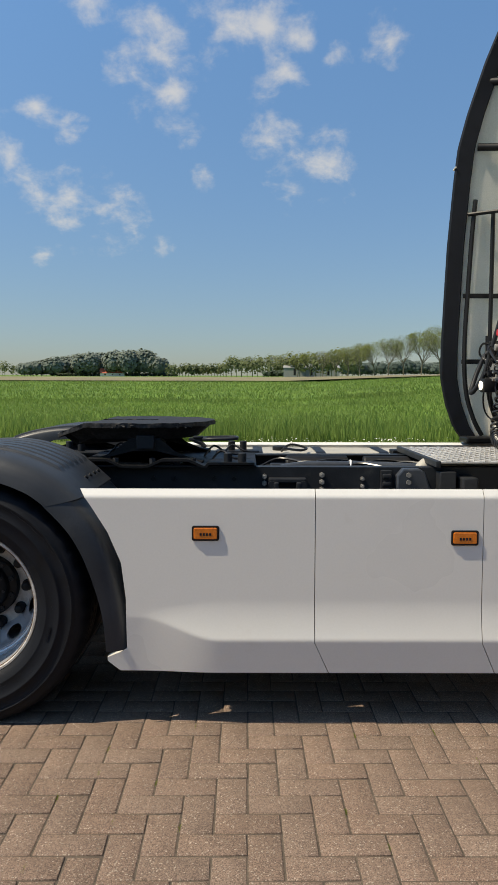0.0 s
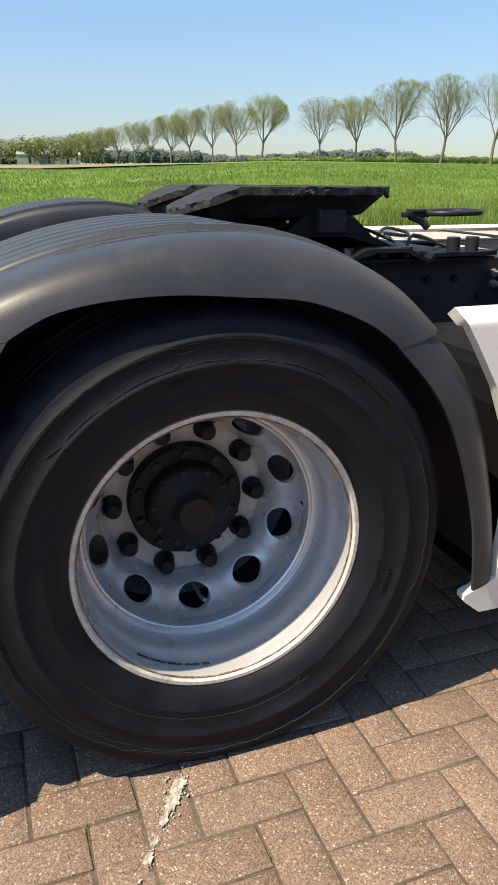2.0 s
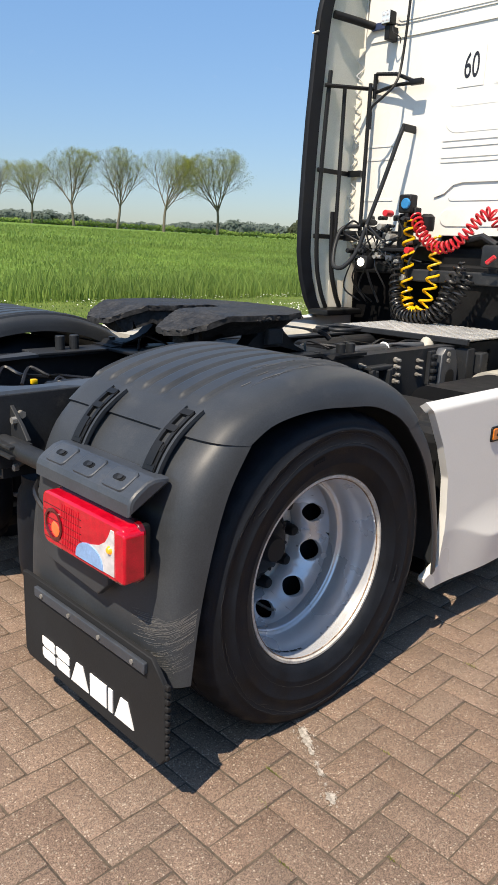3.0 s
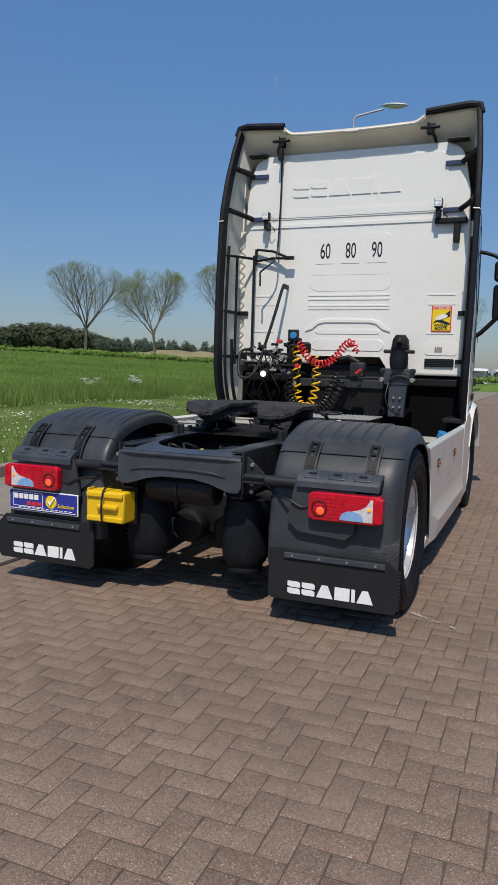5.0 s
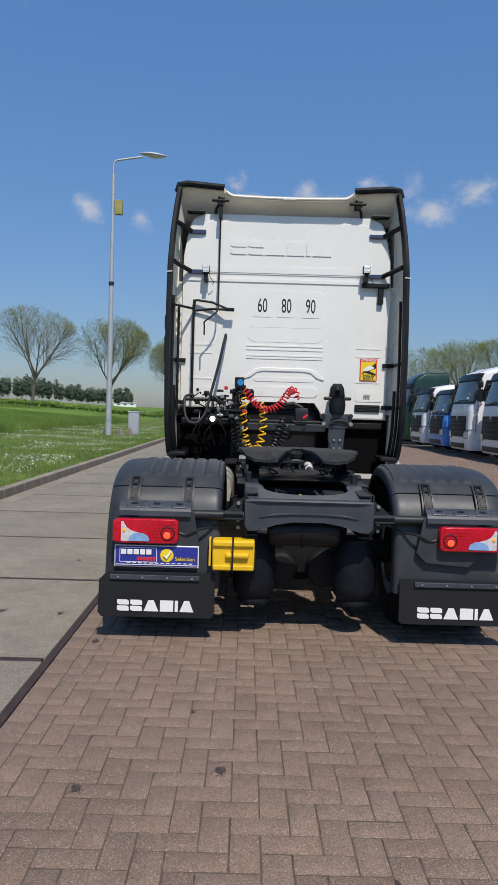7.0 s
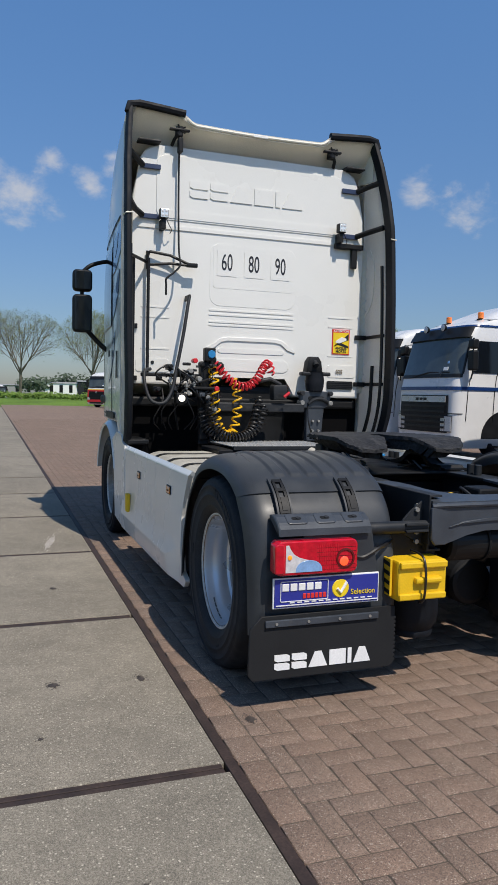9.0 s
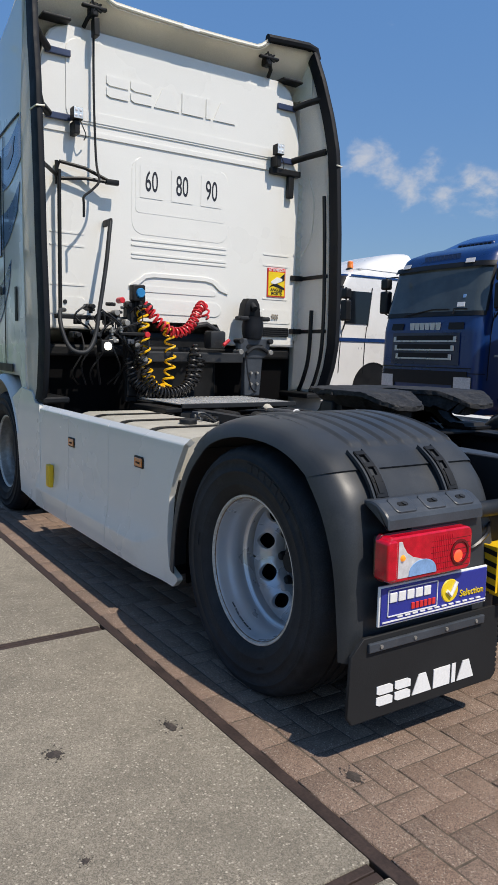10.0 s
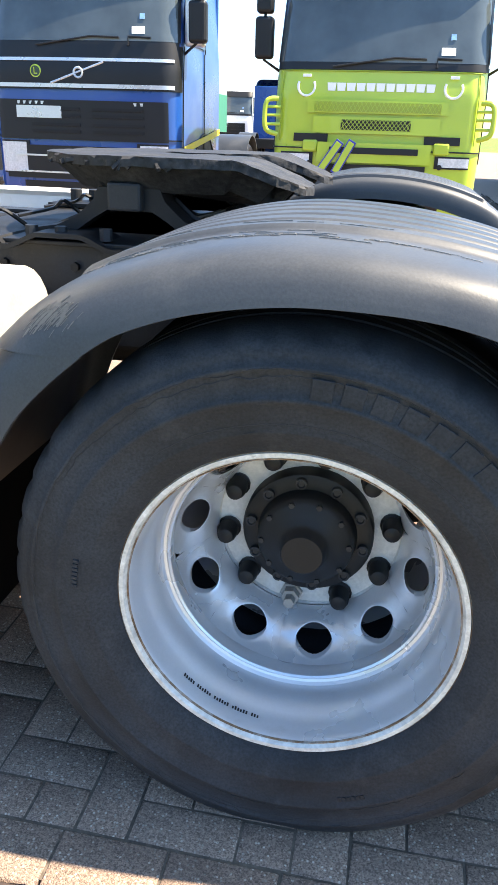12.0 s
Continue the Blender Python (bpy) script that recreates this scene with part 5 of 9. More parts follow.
bm = tube(smooth_line([(1.3, 0.62, 0.91), (1.36, 0.66, 0.95), (1.46, 0.64, 0.93), (1.42, 0.58, 0.92), (1.32, 0.6, 0.93)], 16), 0.008, 6)
part("coiled_cable", bm, COILBLK, truck)

# chequer-plate deck behind the cab, with raised bars
deck = part("deck_plate", box((2.02, -0.46, 0.945), (2.72, 0.46, 0.953), 0.002), ALU, truck, "worn aluminium chequer plate deck")
bm = bmesh.new()
for i in range(17):
    for j in range(22):
        a = 45 if (i + j) % 2 else -45
        mm = pose(2.045 + 0.041 * i, -0.44 + 0.0415 * j, 0.9545, 0, 0, a)
        box((-0.014, -0.003, -0.002), (0.014, 0.003, 0.0022), 0, mm, bm)
tagged(part("tread_pattern", bm, ALU, deck), "raised tread pattern", kind="stuff")
part("deck_edge", box((2.0, -0.47, 0.925), (2.025, 0.47, 0.957), 0.004), STEEL, deck)
part("deck_edge", box((1.98, 0.48, 0.90), (2.5, 0.60, 0.93), 0.006), STEEL_DARK, truck)

# unseen tank added across the frame, ahead of the axle, to hide sunlit paving
part("air_tank", lathe([(0, -0.56), (0.06, -0.555), (0.10, -0.53), (0.12, -0.49), (0.12, 0.49), (0.10, 0.53), (0.06, 0.555), (0, 0.56)], 32, Matrix(((1, 0, 0, 0.555), (0, 0, 1, 0), (0, -1, 0, 0.47), (0, 0, 0, 1)))), STEEL_DARK, truck, "black tank added under the frame to keep the gap dark")
for y in (-0.30, 0.30):
    part("tank_strap", lathe([(0.121, y - 0.02), (0.125, y - 0.018), (0.125, y + 0.018), (0.121, y + 0.02)], 32, Matrix(((1, 0, 0, 0.555), (0, 0, 1, 0), (0, -1, 0, 0.47), (0, 0, 0, 1)))), STEEL, truck)
    part("tank_hanger", box((0.545, y - 0.02, 0.585), (0.565, y + 0.02, 0.80), 0.003), STEEL_DARK, truck)

# ---- side skirts ----
EDGE = [(0.205, 0.605), (0.222, 0.582), (0.252, 0.546), (0.268, 0.546), (0.283, 0.586), (0.30, 0.622), (0.36, 0.622), (0.50, 0.621), (0.64, 0.604), (0.76, 0.553), (0.85, 0.497), (0.926, 0.446)]


def skirt_y(x, z, swage):
    t = 0.0
    k = min(1, max(0, (x - 0.66) / 0.32)) if swage else 1
    k = k * k * (3 - 2 * k)
    low = 0.345 + (0.085 * (1 - k) if swage else 0)
    top = low + 0.03 + 0.12 * k
    if z > low:
        t = max(0, (top - z) / (top - low))
        y = 1.234 + 0.022 * k * t ** 1.7
    else:
        y = 1.234 + 0.022 * k - 0.018 * (low - z) / (low - 0.212)
    if z > 0.895:
        y -= 0.022 * (z - 0.895) / 0.03
    return y


def skirt(s, x0, x1, rear=False, z0=0.212):
    def at(u, v):
        z = z0 + (0.924 - z0) * v
        left = table(EDGE, z)[0] if rear else x0 + (max(0, 0.335 - z) * 0.45)
        right = x1 + (max(0, 0.335 - z) * 0.45)
        x = left + (right - left) * u
        return (x + (0.06 if s > 0 else 0), s * skirt_y(x, z, rear), z)
    return sheet(at, 64 if rear else 10, 104, -0.028 * s)


def side_plane(s, x, y, z):
    """A plane on the truck's flank: height runs outwards."""
    return Matrix(((-s, 0, 0, x), (0, 0, s, s * y), (0, 1, 0, z), (0, 0, 0, 1)))


def marker_lamp(parent, s, x, z):
    lamp = part("marker_lamp", prism(round_rect(-0.052, -0.029, 0.052, 0.029, 0.008, 3), 0.014, side_plane(s, x, 1.226, z), 0.002), PLASTIC_MATT, parent, "amber side marker lamp in black frame")
    part("amber_lens", prism(round_rect(-0.045, -0.022, 0.045, 0.022, 0.006, 3), 0.016, side_plane(s, x, 1.228, z), 0.003), AMBER, lamp)
    bm = bmesh.new()
    for k in range(4):
        box((x - 0.022 + 0.012 * k, s * 1.243, z - 0.008), (x - 0.014 + 0.012 * k, s * 1.2452, z + 0.002), 0.0, None, bm)
    part("lens_insert", bm, STEEL_DARK, lamp)


for s in (-1, 1):
    a = part("side_skirt", skirt(s, 0, 1.3435, True), PAINT, truck, "white painted side skirt panel", 35)
    b = part("side_skirt", skirt(s, 1.3465, 1.9845), PAINT, truck, "white painted side skirt panel", 35)
    part("side_skirt", skirt(s, 1.9875, 2.62), PAINT, truck, "white painted side skirt panel", 35)
    d = 0.07 if s > 0 else 0.0
    marker_lamp(truck, s, 0.927 + d, 0.756)
    marker_lamp(truck, s, 1.915 + d, 0.740)
    part("skirt_frame", box((0.75, s * 1.05, 0.45), (2.6, s * 1.09, 0.50), 0.008), STEEL_DARK, truck)
    part("skirt_bracket", box((0.70, s * 0.40, 0.46), (0.74, s * 1.10, 0.5), 0.006), STEEL_DARK, truck)
    # front corner panel and wheel arch
    corner = [(2.625, 0.21), (3.10, 0.25), (3.16, 0.55), (3.22, 0.78), (3.30, 0.93), (3.05, 1.02), (2.80, 1.0), (2.72, 0.93), (2.625, 0.926)]
    m = Matrix(((1, 0, 0, 0), (0, 0, -1, s * 1.222 + 0.015), (0, 1, 0, 0), (0, 0, 0, 1)))
    part("corner_panel", prism(corner, 0.03, m, 0.008), PAINT, truck, "white painted corner panel behind front wheel")
    arch = lambda u, v, s=s: (3.70 - (0.585 - 0.02 * abs(2 * v - 1) ** 4) * math.cos(math.pi * (0.1 + 0.85 * u)), s * (0.96 + 0.285 * v), 0.50 + (0.60 - 0.04 * max(0, v - 0.85) / 0.15) * math.sin(math.pi * (0.1 + 0.85 * u)))
    part("wheel_arch", sheet(arch, 30, 10, 0.02 * s), PAINT, truck, "white painted front wheel arch")
part("reflector_block", box((2.33, 1.235, 0.40), (2.40, 1.27, 0.55), 0.01), YELLOW, truck, "yellow block on side panel")

# ---- the cab seen from behind ----
wall_poly = [(-1.13, 1.60), (-1.13, 1.45), (-0.40, 1.45), (-0.37, 1.55), (0.36, 1.55), (0.40, 1.45), (0.42, 1.37), (0.47, 1.36), (1.14, 1.36), (1.14, 2.86), (1.13, 3.1), (1.09, 3.3), (1.06, 3.44), (1.03, 3.50), (0.97, 3.545), (0.9, 3.555), (-0.9, 3.555), (-0.97, 3.545), (-1.03, 3.50), (-1.06, 3.44), (-1.09, 3.3), (-1.13, 3.1), (-1.13, 2.86)]
wall = part("cab_wall", prism(wall_poly, 0.05, rear_at(3.01, 0, 0), 0.02), PAINT, truck, "white pressed cab rear wall")


def ridge(x0, z0, x1, z1, parent, r=0.03, proud=0.010, soft=0.008, name="pressed_panel"):
    """A raised pressing on the rear wall; x counts to the truck's right."""
    return part(name, prism(round_rect(x0, z0, x1, z1, r, 5), 0.001 + 0.6 * proud, rear_at(2.961, 0, 0), 0.6 * soft, seg=3), PAINT, parent, "", 60)


ridge(-1.09, 2.83, 1.09, 2.862, wall, 0.012, 0.016)
ridge(-0.92, 2.915, 0.92, 3.475, wall, 0.08, 0.012)
ridge(-0.86, 2.93, 0.86, 3.0, wall, 0.03, 0.02)
ridge(-0.385, 2.345, 0.405, 2.735, wall, 0.02, 0.0065)
ridge(-0.415, 2.185, 0.43, 2.75, wall, 0.09, 0.004, 0.0035)
for z in (2.145, 2.105, 2.04, 2.01):
    ridge(-0.42, z - 0.009, 0.42, z + 0.006, wall, 0.006, 0.009, 0.004, "bead")
arch = [(-0.44, 1.80), (-0.36, 1.84), (-0.31, 1.89), (-0.24, 1.905), (0.24, 1.905), (0.31, 1.89), (0.37, 1.84), (0.44, 1.80), (0.44, 1.775), (0.36, 1.80), (0.30, 1.86), (0.23, 1.875), (-0.23, 1.875), (-0.30, 1.86), (-0.36, 1.80), (-0.44, 1.775)]
part("bead", prism(arch[::-1], 0.012, rear_at(2.961, 0, 0), 0.004), PAINT, wall, "", 60)
ridge(-0.33, 1.755, 0.33, 1.80, wall, 0.02, 0.008)
ridge(-0.38, 1.59, 0.38, 1.70, wall, 0.05, 0.010)
for s in (-1, 1):
    for z in (2.14, 2.05, 1.77):
        ridge(s * 0.92 - 0.13, z - 0.007, s * 0.92 + 0.13, z + 0.006, wall, 0.006, 0.007, 0.003, "bead")
    ridge(s * 0.94 - 0.15, 1.56, s * 0.94 + 0.15, 1.68, wall, 0.02, 0.008)
brand_blocks(1.12, 0.145, rear_at(2.951, 0.06, 3.2), PAINT, wall, 0.0065, "embossed_mark")
part("vent_slot", prism(round_rect(0.79, 1.447, 1.067, 1.526, 0.012, 3), 0.012, rear_at(2.955, 0, 0), 0.003), PLASTIC_MATT, wall, "black cab vent")
for k in range(4):
    part("vent_louvre", box((2.938, -1.055, 1.456 + 0.017 * k), (2.946, -0.80, 1.462 + 0.017 * k), 0.001), STEEL, wall)
for word, y in (("60", 0.255), ("80", -0.008), ("90", -0.272)):
    disc = part("speed_label", prism(round_rect(-0.095, -0.118, 0.095, 0.118, 0.004, 2), 0.0012, rear_at(2.954, y, 2.575)), PAINT, wall, "square white speed limit label")
    lettering(word, 0.215, rear_at(2.952, y, 2.575), BLACKPRINT, disc, "speed_number", 0.52, 0.0006, 0.0015)
stk = part("warning_sticker", box((2.951, -1.022, 1.787), (2.961, -0.835, 2.03), 0.001), REDPRINT, wall, "red and yellow blind spot sticker")
part("sticker_field", box((2.948, -1.013, 1.797), (2.952, -0.844, 1.998), 0.0), YELPRINT, stk)
part("sticker_wedge", prism([(0.848, 1.86), (1.01, 1.99), (1.01, 1.93), (0.93, 1.9), (1.01, 1.868), (1.01, 1.85), (0.87, 1.885)][::-1], 0.003, rear_at(2.949, 0, 0)), BLACKPRINT, stk)
part("sticker_lorry", prism([(0.87, 1.915), (0.93, 1.955), (0.985, 1.945), (0.985, 1.925), (0.91, 1.895), (0.87, 1.9)][::-1], 0.004, rear_at(2.948, 0, 0)), WHITEPRINT, stk)
lettering("ATTENTION", 0.031, rear_at(2.9495, -0.928, 2.0135), WHITEPRINT, stk, "sticker_words", 0.93, 0.001, 0.0005)
lettering("ANGLES", 0.036, rear_at(2.947, -0.928, 1.846), BLACKPRINT, stk, "sticker_words", 0.95, 0.001, 0.001)
lettering("MORTS", 0.036, rear_at(2.947, -0.928, 1.815), BLACKPRINT, stk, "sticker_words", 0.95, 0.001, 0.001)
bm = bmesh.new()
for i in range(4):
    for j in range(2):
        box((2.944, -0.95 + 0.018 * i, 1.60 + 0.022 * j), (2.9465, -0.937 + 0.018 * i, 1.616 + 0.022 * j), 0, None, bm)
part("faded_print", bm, KERB, wall)
part("round_plug", lathe([(0.0, 0.004), (0.012, 0.004), (0.016, 0)], 16, rear_at(2.951, 0.94, 1.645)), STEEL, wall)

# cab shell: sides and roof, running forward
CAB_REAR = [(0.95, 2.63), (1.03, 2.57), (1.2, 2.51), (1.38, 2.475), (1.6, 2.475), (2.3, 2.505), (2.75, 2.54), (2.98, 2.565), (3.2, 2.62), (3.55, 2.73), (3.83, 2.84)]
CAB_OUT = [(0.95, 1.225), (1.2, 1.238), (2.0, 1.252), (2.9, 1.252), (3.3, 1.238), (3.6, 1.215), (3.83, 1.19)]


def fairing(s):
    def at(u, v):
        z = 0.955 + (3.83 - 0.955) * v
        x0 = table(CAB_REAR, z)[0] + 0.03
        x = x0 + (3.12 - x0) * u
        y = table(CAB_OUT, z)[0] - 0.05 * u * u
        return (x, s * y, z)
    panel = part("side_fairing", sheet(at, 12, 60, -0.022 * s), FIBRE, truck, "white side fairing behind the cab", 50)
    zs = [0.955 + (3.83 - 0.955) * k / 60 for k in range(61)]
    bm = bmesh.new()
    loops = []
    for z in zs:
        x0, y = table(CAB_REAR, z)[0], table(CAB_OUT, z)[0]
        loops.append([bm.verts.new((x0 + a, s * (y + b), z)) for a, b in ((0.115, 0.006), (0.02, 0.010), (-0.012, 0.002), (-0.018, -0.016), (-0.008, -0.036), (0.09, -0.046), (0.10, -0.028))])
    for p, q in zip(loops, loops[1:]):
        for i in range(7):
            bm.faces.new((p[i], p[(i + 1) % 7], q[(i + 1) % 7], q[i]))
    bm.faces.new(loops[0]); bm.faces.new(loops[-1])
    part("edge_rubber", bm, RUBBER, panel, "black rubber edge strip", 50)
    part("seam_band", tube([(table(CAB_REAR, 2.84)[0] - 0.02, s * 1.205, 2.845), (table(CAB_REAR, 2.84)[0] - 0.022, s * 1.258, 2.84), (2.66, s * 1.262, 2.845)], 0.006, 6), CREAM, panel)
    # second, inner strip and its stays
    line = [(table(CAB_REAR, z)[0] + 0.14, s * (table(CAB_OUT, z)[0] - 0.055), z) for z in (0.98, 1.1, 1.3, 1.6, 2.0, 2.4, 2.62)]
    part("inner_strip", tube(smooth_line(line, 30), 0.016, 8), PLASTIC_MATT, panel)
    line = [(table(CAB_REAR, z)[0] + 0.30, s * (table(CAB_OUT, z)[0] - 0.06), z) for z in (0.98, 1.1, 1.3, 1.68)]
    part("inner_strip", tube(smooth_line(line, 20), 0.018, 8), PLASTIC_MATT, panel)
    for z in (1.50, 1.96):
        part("stay", box((2.60, s * 1.19, z - 0.016), (2.98, s * 1.212, z + 0.016), 0.005), PLASTIC_MATT, panel)
        part("stay_foot", box((2.935, s * 1.08, z - 0.022), (2.962, s * 1.2, z + 0.022), 0.004), PLASTIC_MATT, panel)
    for z, d in ((2.93, 0.05), (3.36, 0.06)):
        part("strut_bracket", box((2.93, s * 0.89, z - 0.026), (2.955, s * 1.07, z + 0.018), 0.004), BLUEBRACKET, panel, "blue-black steel bracket")
        part("strut", tube([(2.94, s * 1.05, z), (2.86, s * 1.13, z + d * 0.6), (2.68 if z < 3 else 2.76, s * 1.205, z + d)], 0.026, 10), PLASTIC_MATT, panel, "black fairing strut")
    # cream concertina between wall and fairing
    fold = lambda u, v: (3.00 - 0.02 * u, s * (1.14 + 0.06 * u), 1.42 + 1.4 * v)
    part("gap_cover", sheet(fold, 3, 40, 0.004), CREAM, panel, "cream gap cover")
    zig = [(2.985 - 0.03 * (k % 2), s * (1.145 + 0.05 * (k % 2)), 1.44 + 0.052 * k) for k in range(27)]
    part("gap_lattice", tube(zig, 0.0055, 5), PAINT, panel, "zigzag lacing in the gap")
    back = lambda u, v: (2.80 + 0.14 * u, s * (1.20 - 0.03 * u), 0.98 + 0.2 * v)
    if s > 0:
        part("lower_panel", sheet(back, 4, 4, 0.02), CREAM, panel)
    part("sill_block", box((2.60, s * 1.03, 0.93), (3.02, s * 1.22, 0.975), 0.012), PLASTIC_MATT, panel)
    # cable clipped inside the fairing
    if s < 0:
        part("clip_cable", tube(smooth_line([(2.86, -1.17, 2.8), (2.80, -1.19, 2.6), (2.82, -1.185, 2.3), (2.9, -1.15, 2.15)], 20), 0.006, 6), CREAM, panel)


for s in (-1, 1):
    fairing(s)

# roof spoiler: hollow rear lip, lower in the middle, raised corners
def lip(v):
    y = 1.20 * (2 * v - 1)
    k = abs(y)
    z = 3.695 + 0.012 * (k / 0.6) ** 2
    if k > 0.62:
        z += min(1, (k - 0.62) / 0.12) * 0.085
    if k > 1.12:
        z -= (k - 1.12) * 0.5
    return y, z


def spoiler_top(u, v):
    y, z = lip(v)
    return (2.83 + 0.85 * u, y * (1 - 0.05 * u), z + 0.03 - 0.02 * u - 0.10 * u * u)


def spoiler_under(u, v):
    y, z = lip(v)
    low = 3.50 + 0.0 * y
    c = u * u * (3 - 2 * u)
    return (2.832 + 0.26 * u, y * (1 - 0.04 * u), z - 0.004 + (low - z) * c)


roof = part("roof_spoiler", sheet(spoiler_top, 10, 60, 0.016), FIBRE, truck, "white roof spoiler with hollow rear", 50)
part("spoiler_lining", sheet(spoiler_under, 10, 60, 0.012), FIBRE, roof, "cream spoiler underside", 50)
part("lip_bead", tube([(2.832, lip(v / 60)[0], lip(v / 60)[1] + 0.008) for v in range(13, 48)], 0.014, 8), CREAM, roof)
part("lip_notch", box((2.815, -0.07, 3.69), (2.84, 0.07, 3.715), 0.004), WHITEPRINT, roof)
for s in (-1, 1):
    part("corner_rubber", tube([(2.835, s * 0.70, 3.805), (2.835, s * 0.95, 3.825), (2.835, s * 1.10, 3.835), (2.84, s * 1.185, 3.82), (2.83, s * 1.20, 3.75)], 0.034, 8), RUBBER, roof, "black rubber corner strip")
    bm = box((2.86, s * 0.74 - 0.03, 3.62), (2.94, s * 0.74 + 0.03, 3.71), 0.01)
    box((2.85, s * 0.74 - 0.09, 3.665), (2.89, s * 0.74 + 0.09, 3.685), 0.006, None, bm)
    tube([(2.87, s * 0.74, 3.66), (2.90, s * 0.78, 3.60), (2.95, s * 0.79, 3.56)], 0.016, 6, bm)
    for k in range(5):
        a = radians(72 * k)
        tube([(2.86, s * 0.74, 3.675), (2.86, s * 0.74 + 0.06 * math.cos(a), 3.675 + 0.045 * math.sin(a))], 0.008, 5, bm)
    part("spoiler_hinge", bm, PLASTIC_MATT, roof, "black spoiler adjuster")
    bm = box((2.88, s * 1.0 - 0.1, 3.55), (2.99, s * 1.0 + 0.1, 3.572), 0.008)
    part("corner_tray", bm, PLASTIC_MATT, roof)
    part("corner_lining", sheet(lambda u, v: (2.86 + 0.2 * u, s * (1.185 - 0.06 * u), 3.45 + 0.33 * v), 4, 6, 0.01), CREAM, roof)

# side of the cab running forward, seen at a flat angle
def cab_side(s):
    def at(u, v):
        x = 3.02 + 2.1 * u
        z = 1.0 + 2.75 * v
        y = 1.215 - 0.15 * u ** 1.4 - 0.10 * max(0, v - 0.55) * (0.3 + u) - 0.16 * max(0, u - 0.85) / 0.15
        if u > 0.08:
            z = max(z, 1.10)
        return (x, s * y, min(z, 3.74 - 0.22 * u - 0.6 * max(0, u - 0.5)))
    shell = part("cab_side", sheet(at, 24, 40, -0.03 * s), PAINT, truck, "white cab side with door and window", 40)

    def patch(name, x0, x1, z0, z1, mat_, d=0.006, label="", cut=0.0):
        def f(u, v):
            z = z0 + (z1 - z0) * v
            x = x0 + (x1 - x0) * u + cut * v * (1 - u)
            p = Vector(at((x - 3.02) / 2.1, (z - 1.0) / 2.75))
            return (p.x, p.y + s * d, p.z)
        return part(name, sheet(f, 8, 8, 0.005 * s), mat_, shell, label, 40)
    patch("side_window", 3.72, 4.72, 2.02, 2.78, GLASS, 0.006, "dark tinted side window", 0.0)

    def slant(name, corners, mat_, d, label=""):
        c = [Vector(q) for q in corners]

        def f(u, v):
            q = (c[0] * (1 - u) + c[1] * u) * (1 - v) + (c[3] * (1 - u) + c[2] * u) * v
            q.y -= 0.05 * math.sin(math.pi * u)
            p = Vector(at((q.x - 3.02) / 2.1, (q.y - 1.0) / 2.75))
            return (p.x, p.y + s * d, p.z)
        return part(name, sheet(f, 10, 6, 0.003 * s), mat_, shell, label, 40)
    slant("graphic_stripe", ((3.04, 2.63), (3.66, 2.50), (3.69, 2.82), (3.04, 2.93)), DECAL, 0.003, "swooping dark blue decal")
    slant("graphic_stripe", ((3.16, 2.28), (3.70, 2.06), (3.70, 2.33), (3.08, 2.47)), DECAL, 0.003, "swooping dark blue decal")
    slant("graphic_stripe", ((3.46, 1.78), (4.00, 1.46), (4.02, 1.78), (3.38, 1.96)), DECAL, 0.003, "swooping dark blue decal")
    slant("quarter_window", ((3.26, 2.70), (3.58, 2.66), (3.60, 2.75), (3.22, 2.81)), GLASS, 0.006, "dark slim quarter window")
    for x in (3.62, 4.82):
        patch("door_seam", x, x + 0.010, 1.15, 2.9, STEEL_DARK, 0.004)
    patch("door_seam", 3.62, 4.82, 1.15, 1.16, STEEL_DARK, 0.004)
    patch("door_handle", 3.68, 3.82, 1.72, 1.78, PLASTIC_MATT, 0.02, "black door handle")
    patch("roof_seam", 3.1, 4.9, 2.93, 2.945, STEEL_DARK, 0.004)
    patch("vent_slot", 3.2, 3.26, 1.5, 1.75, PLASTIC_MATT, 0.006)
    patch("step_panel", 3.35, 4.2, 1.12, 1.18, PLASTIC_MATT, 0.01)


for s in (-1, 1):
    cab_side(s)
    # door mirrors on two arms
    bm = tube(smooth_line([(4.5, s * 1.03, 2.78), (4.46, s * 1.16, 2.76), (4.44, s * 1.30, 2.71), (4.44, s * 1.38, 2.64)], 12), 0.022, 10)
    box((4.42, s * 1.07 - 0.05, 2.74), (4.57, s * 1.07 + 0.05, 2.82), 0.02, None, bm)
    arm = part("mirror_arm", bm, PLASTIC_MATT, truck, "black mirror arm")
    part("mirror_arm", tube(smooth_line([(4.5, s * 1.06, 1.80), (4.46, s * 1.17, 1.86), (4.44, s * 1.34, 2.03)], 12), 0.026, 10), PLASTIC_MATT, truck, "black mirror arm")
    for z0, z1 in ((2.43, 2.66), (2.0, 2.40)):
        h = part("mirror_housing", box((4.39, s * 1.285, z0), (4.51, s * 1.49, z1), 0.045, seg=4), PLASTIC_MATT, truck, "black door mirror housing")
        part("mirror_glass", prism(round_rect(-1.472 if s > 0 else 1.303, z0 + 0.022, -1.303 if s > 0 else 1.472, z1 - 0.02, 0.02, 4), 0.006, rear_at(4.392, 0, 0), 0.002), GLASS, h, "dark mirror glass")
    part("mirror_link", rod((4.45, s * 1.39, 2.39), (4.45, s * 1.39, 2.44), 0.02), PLASTIC_MATT, truck)
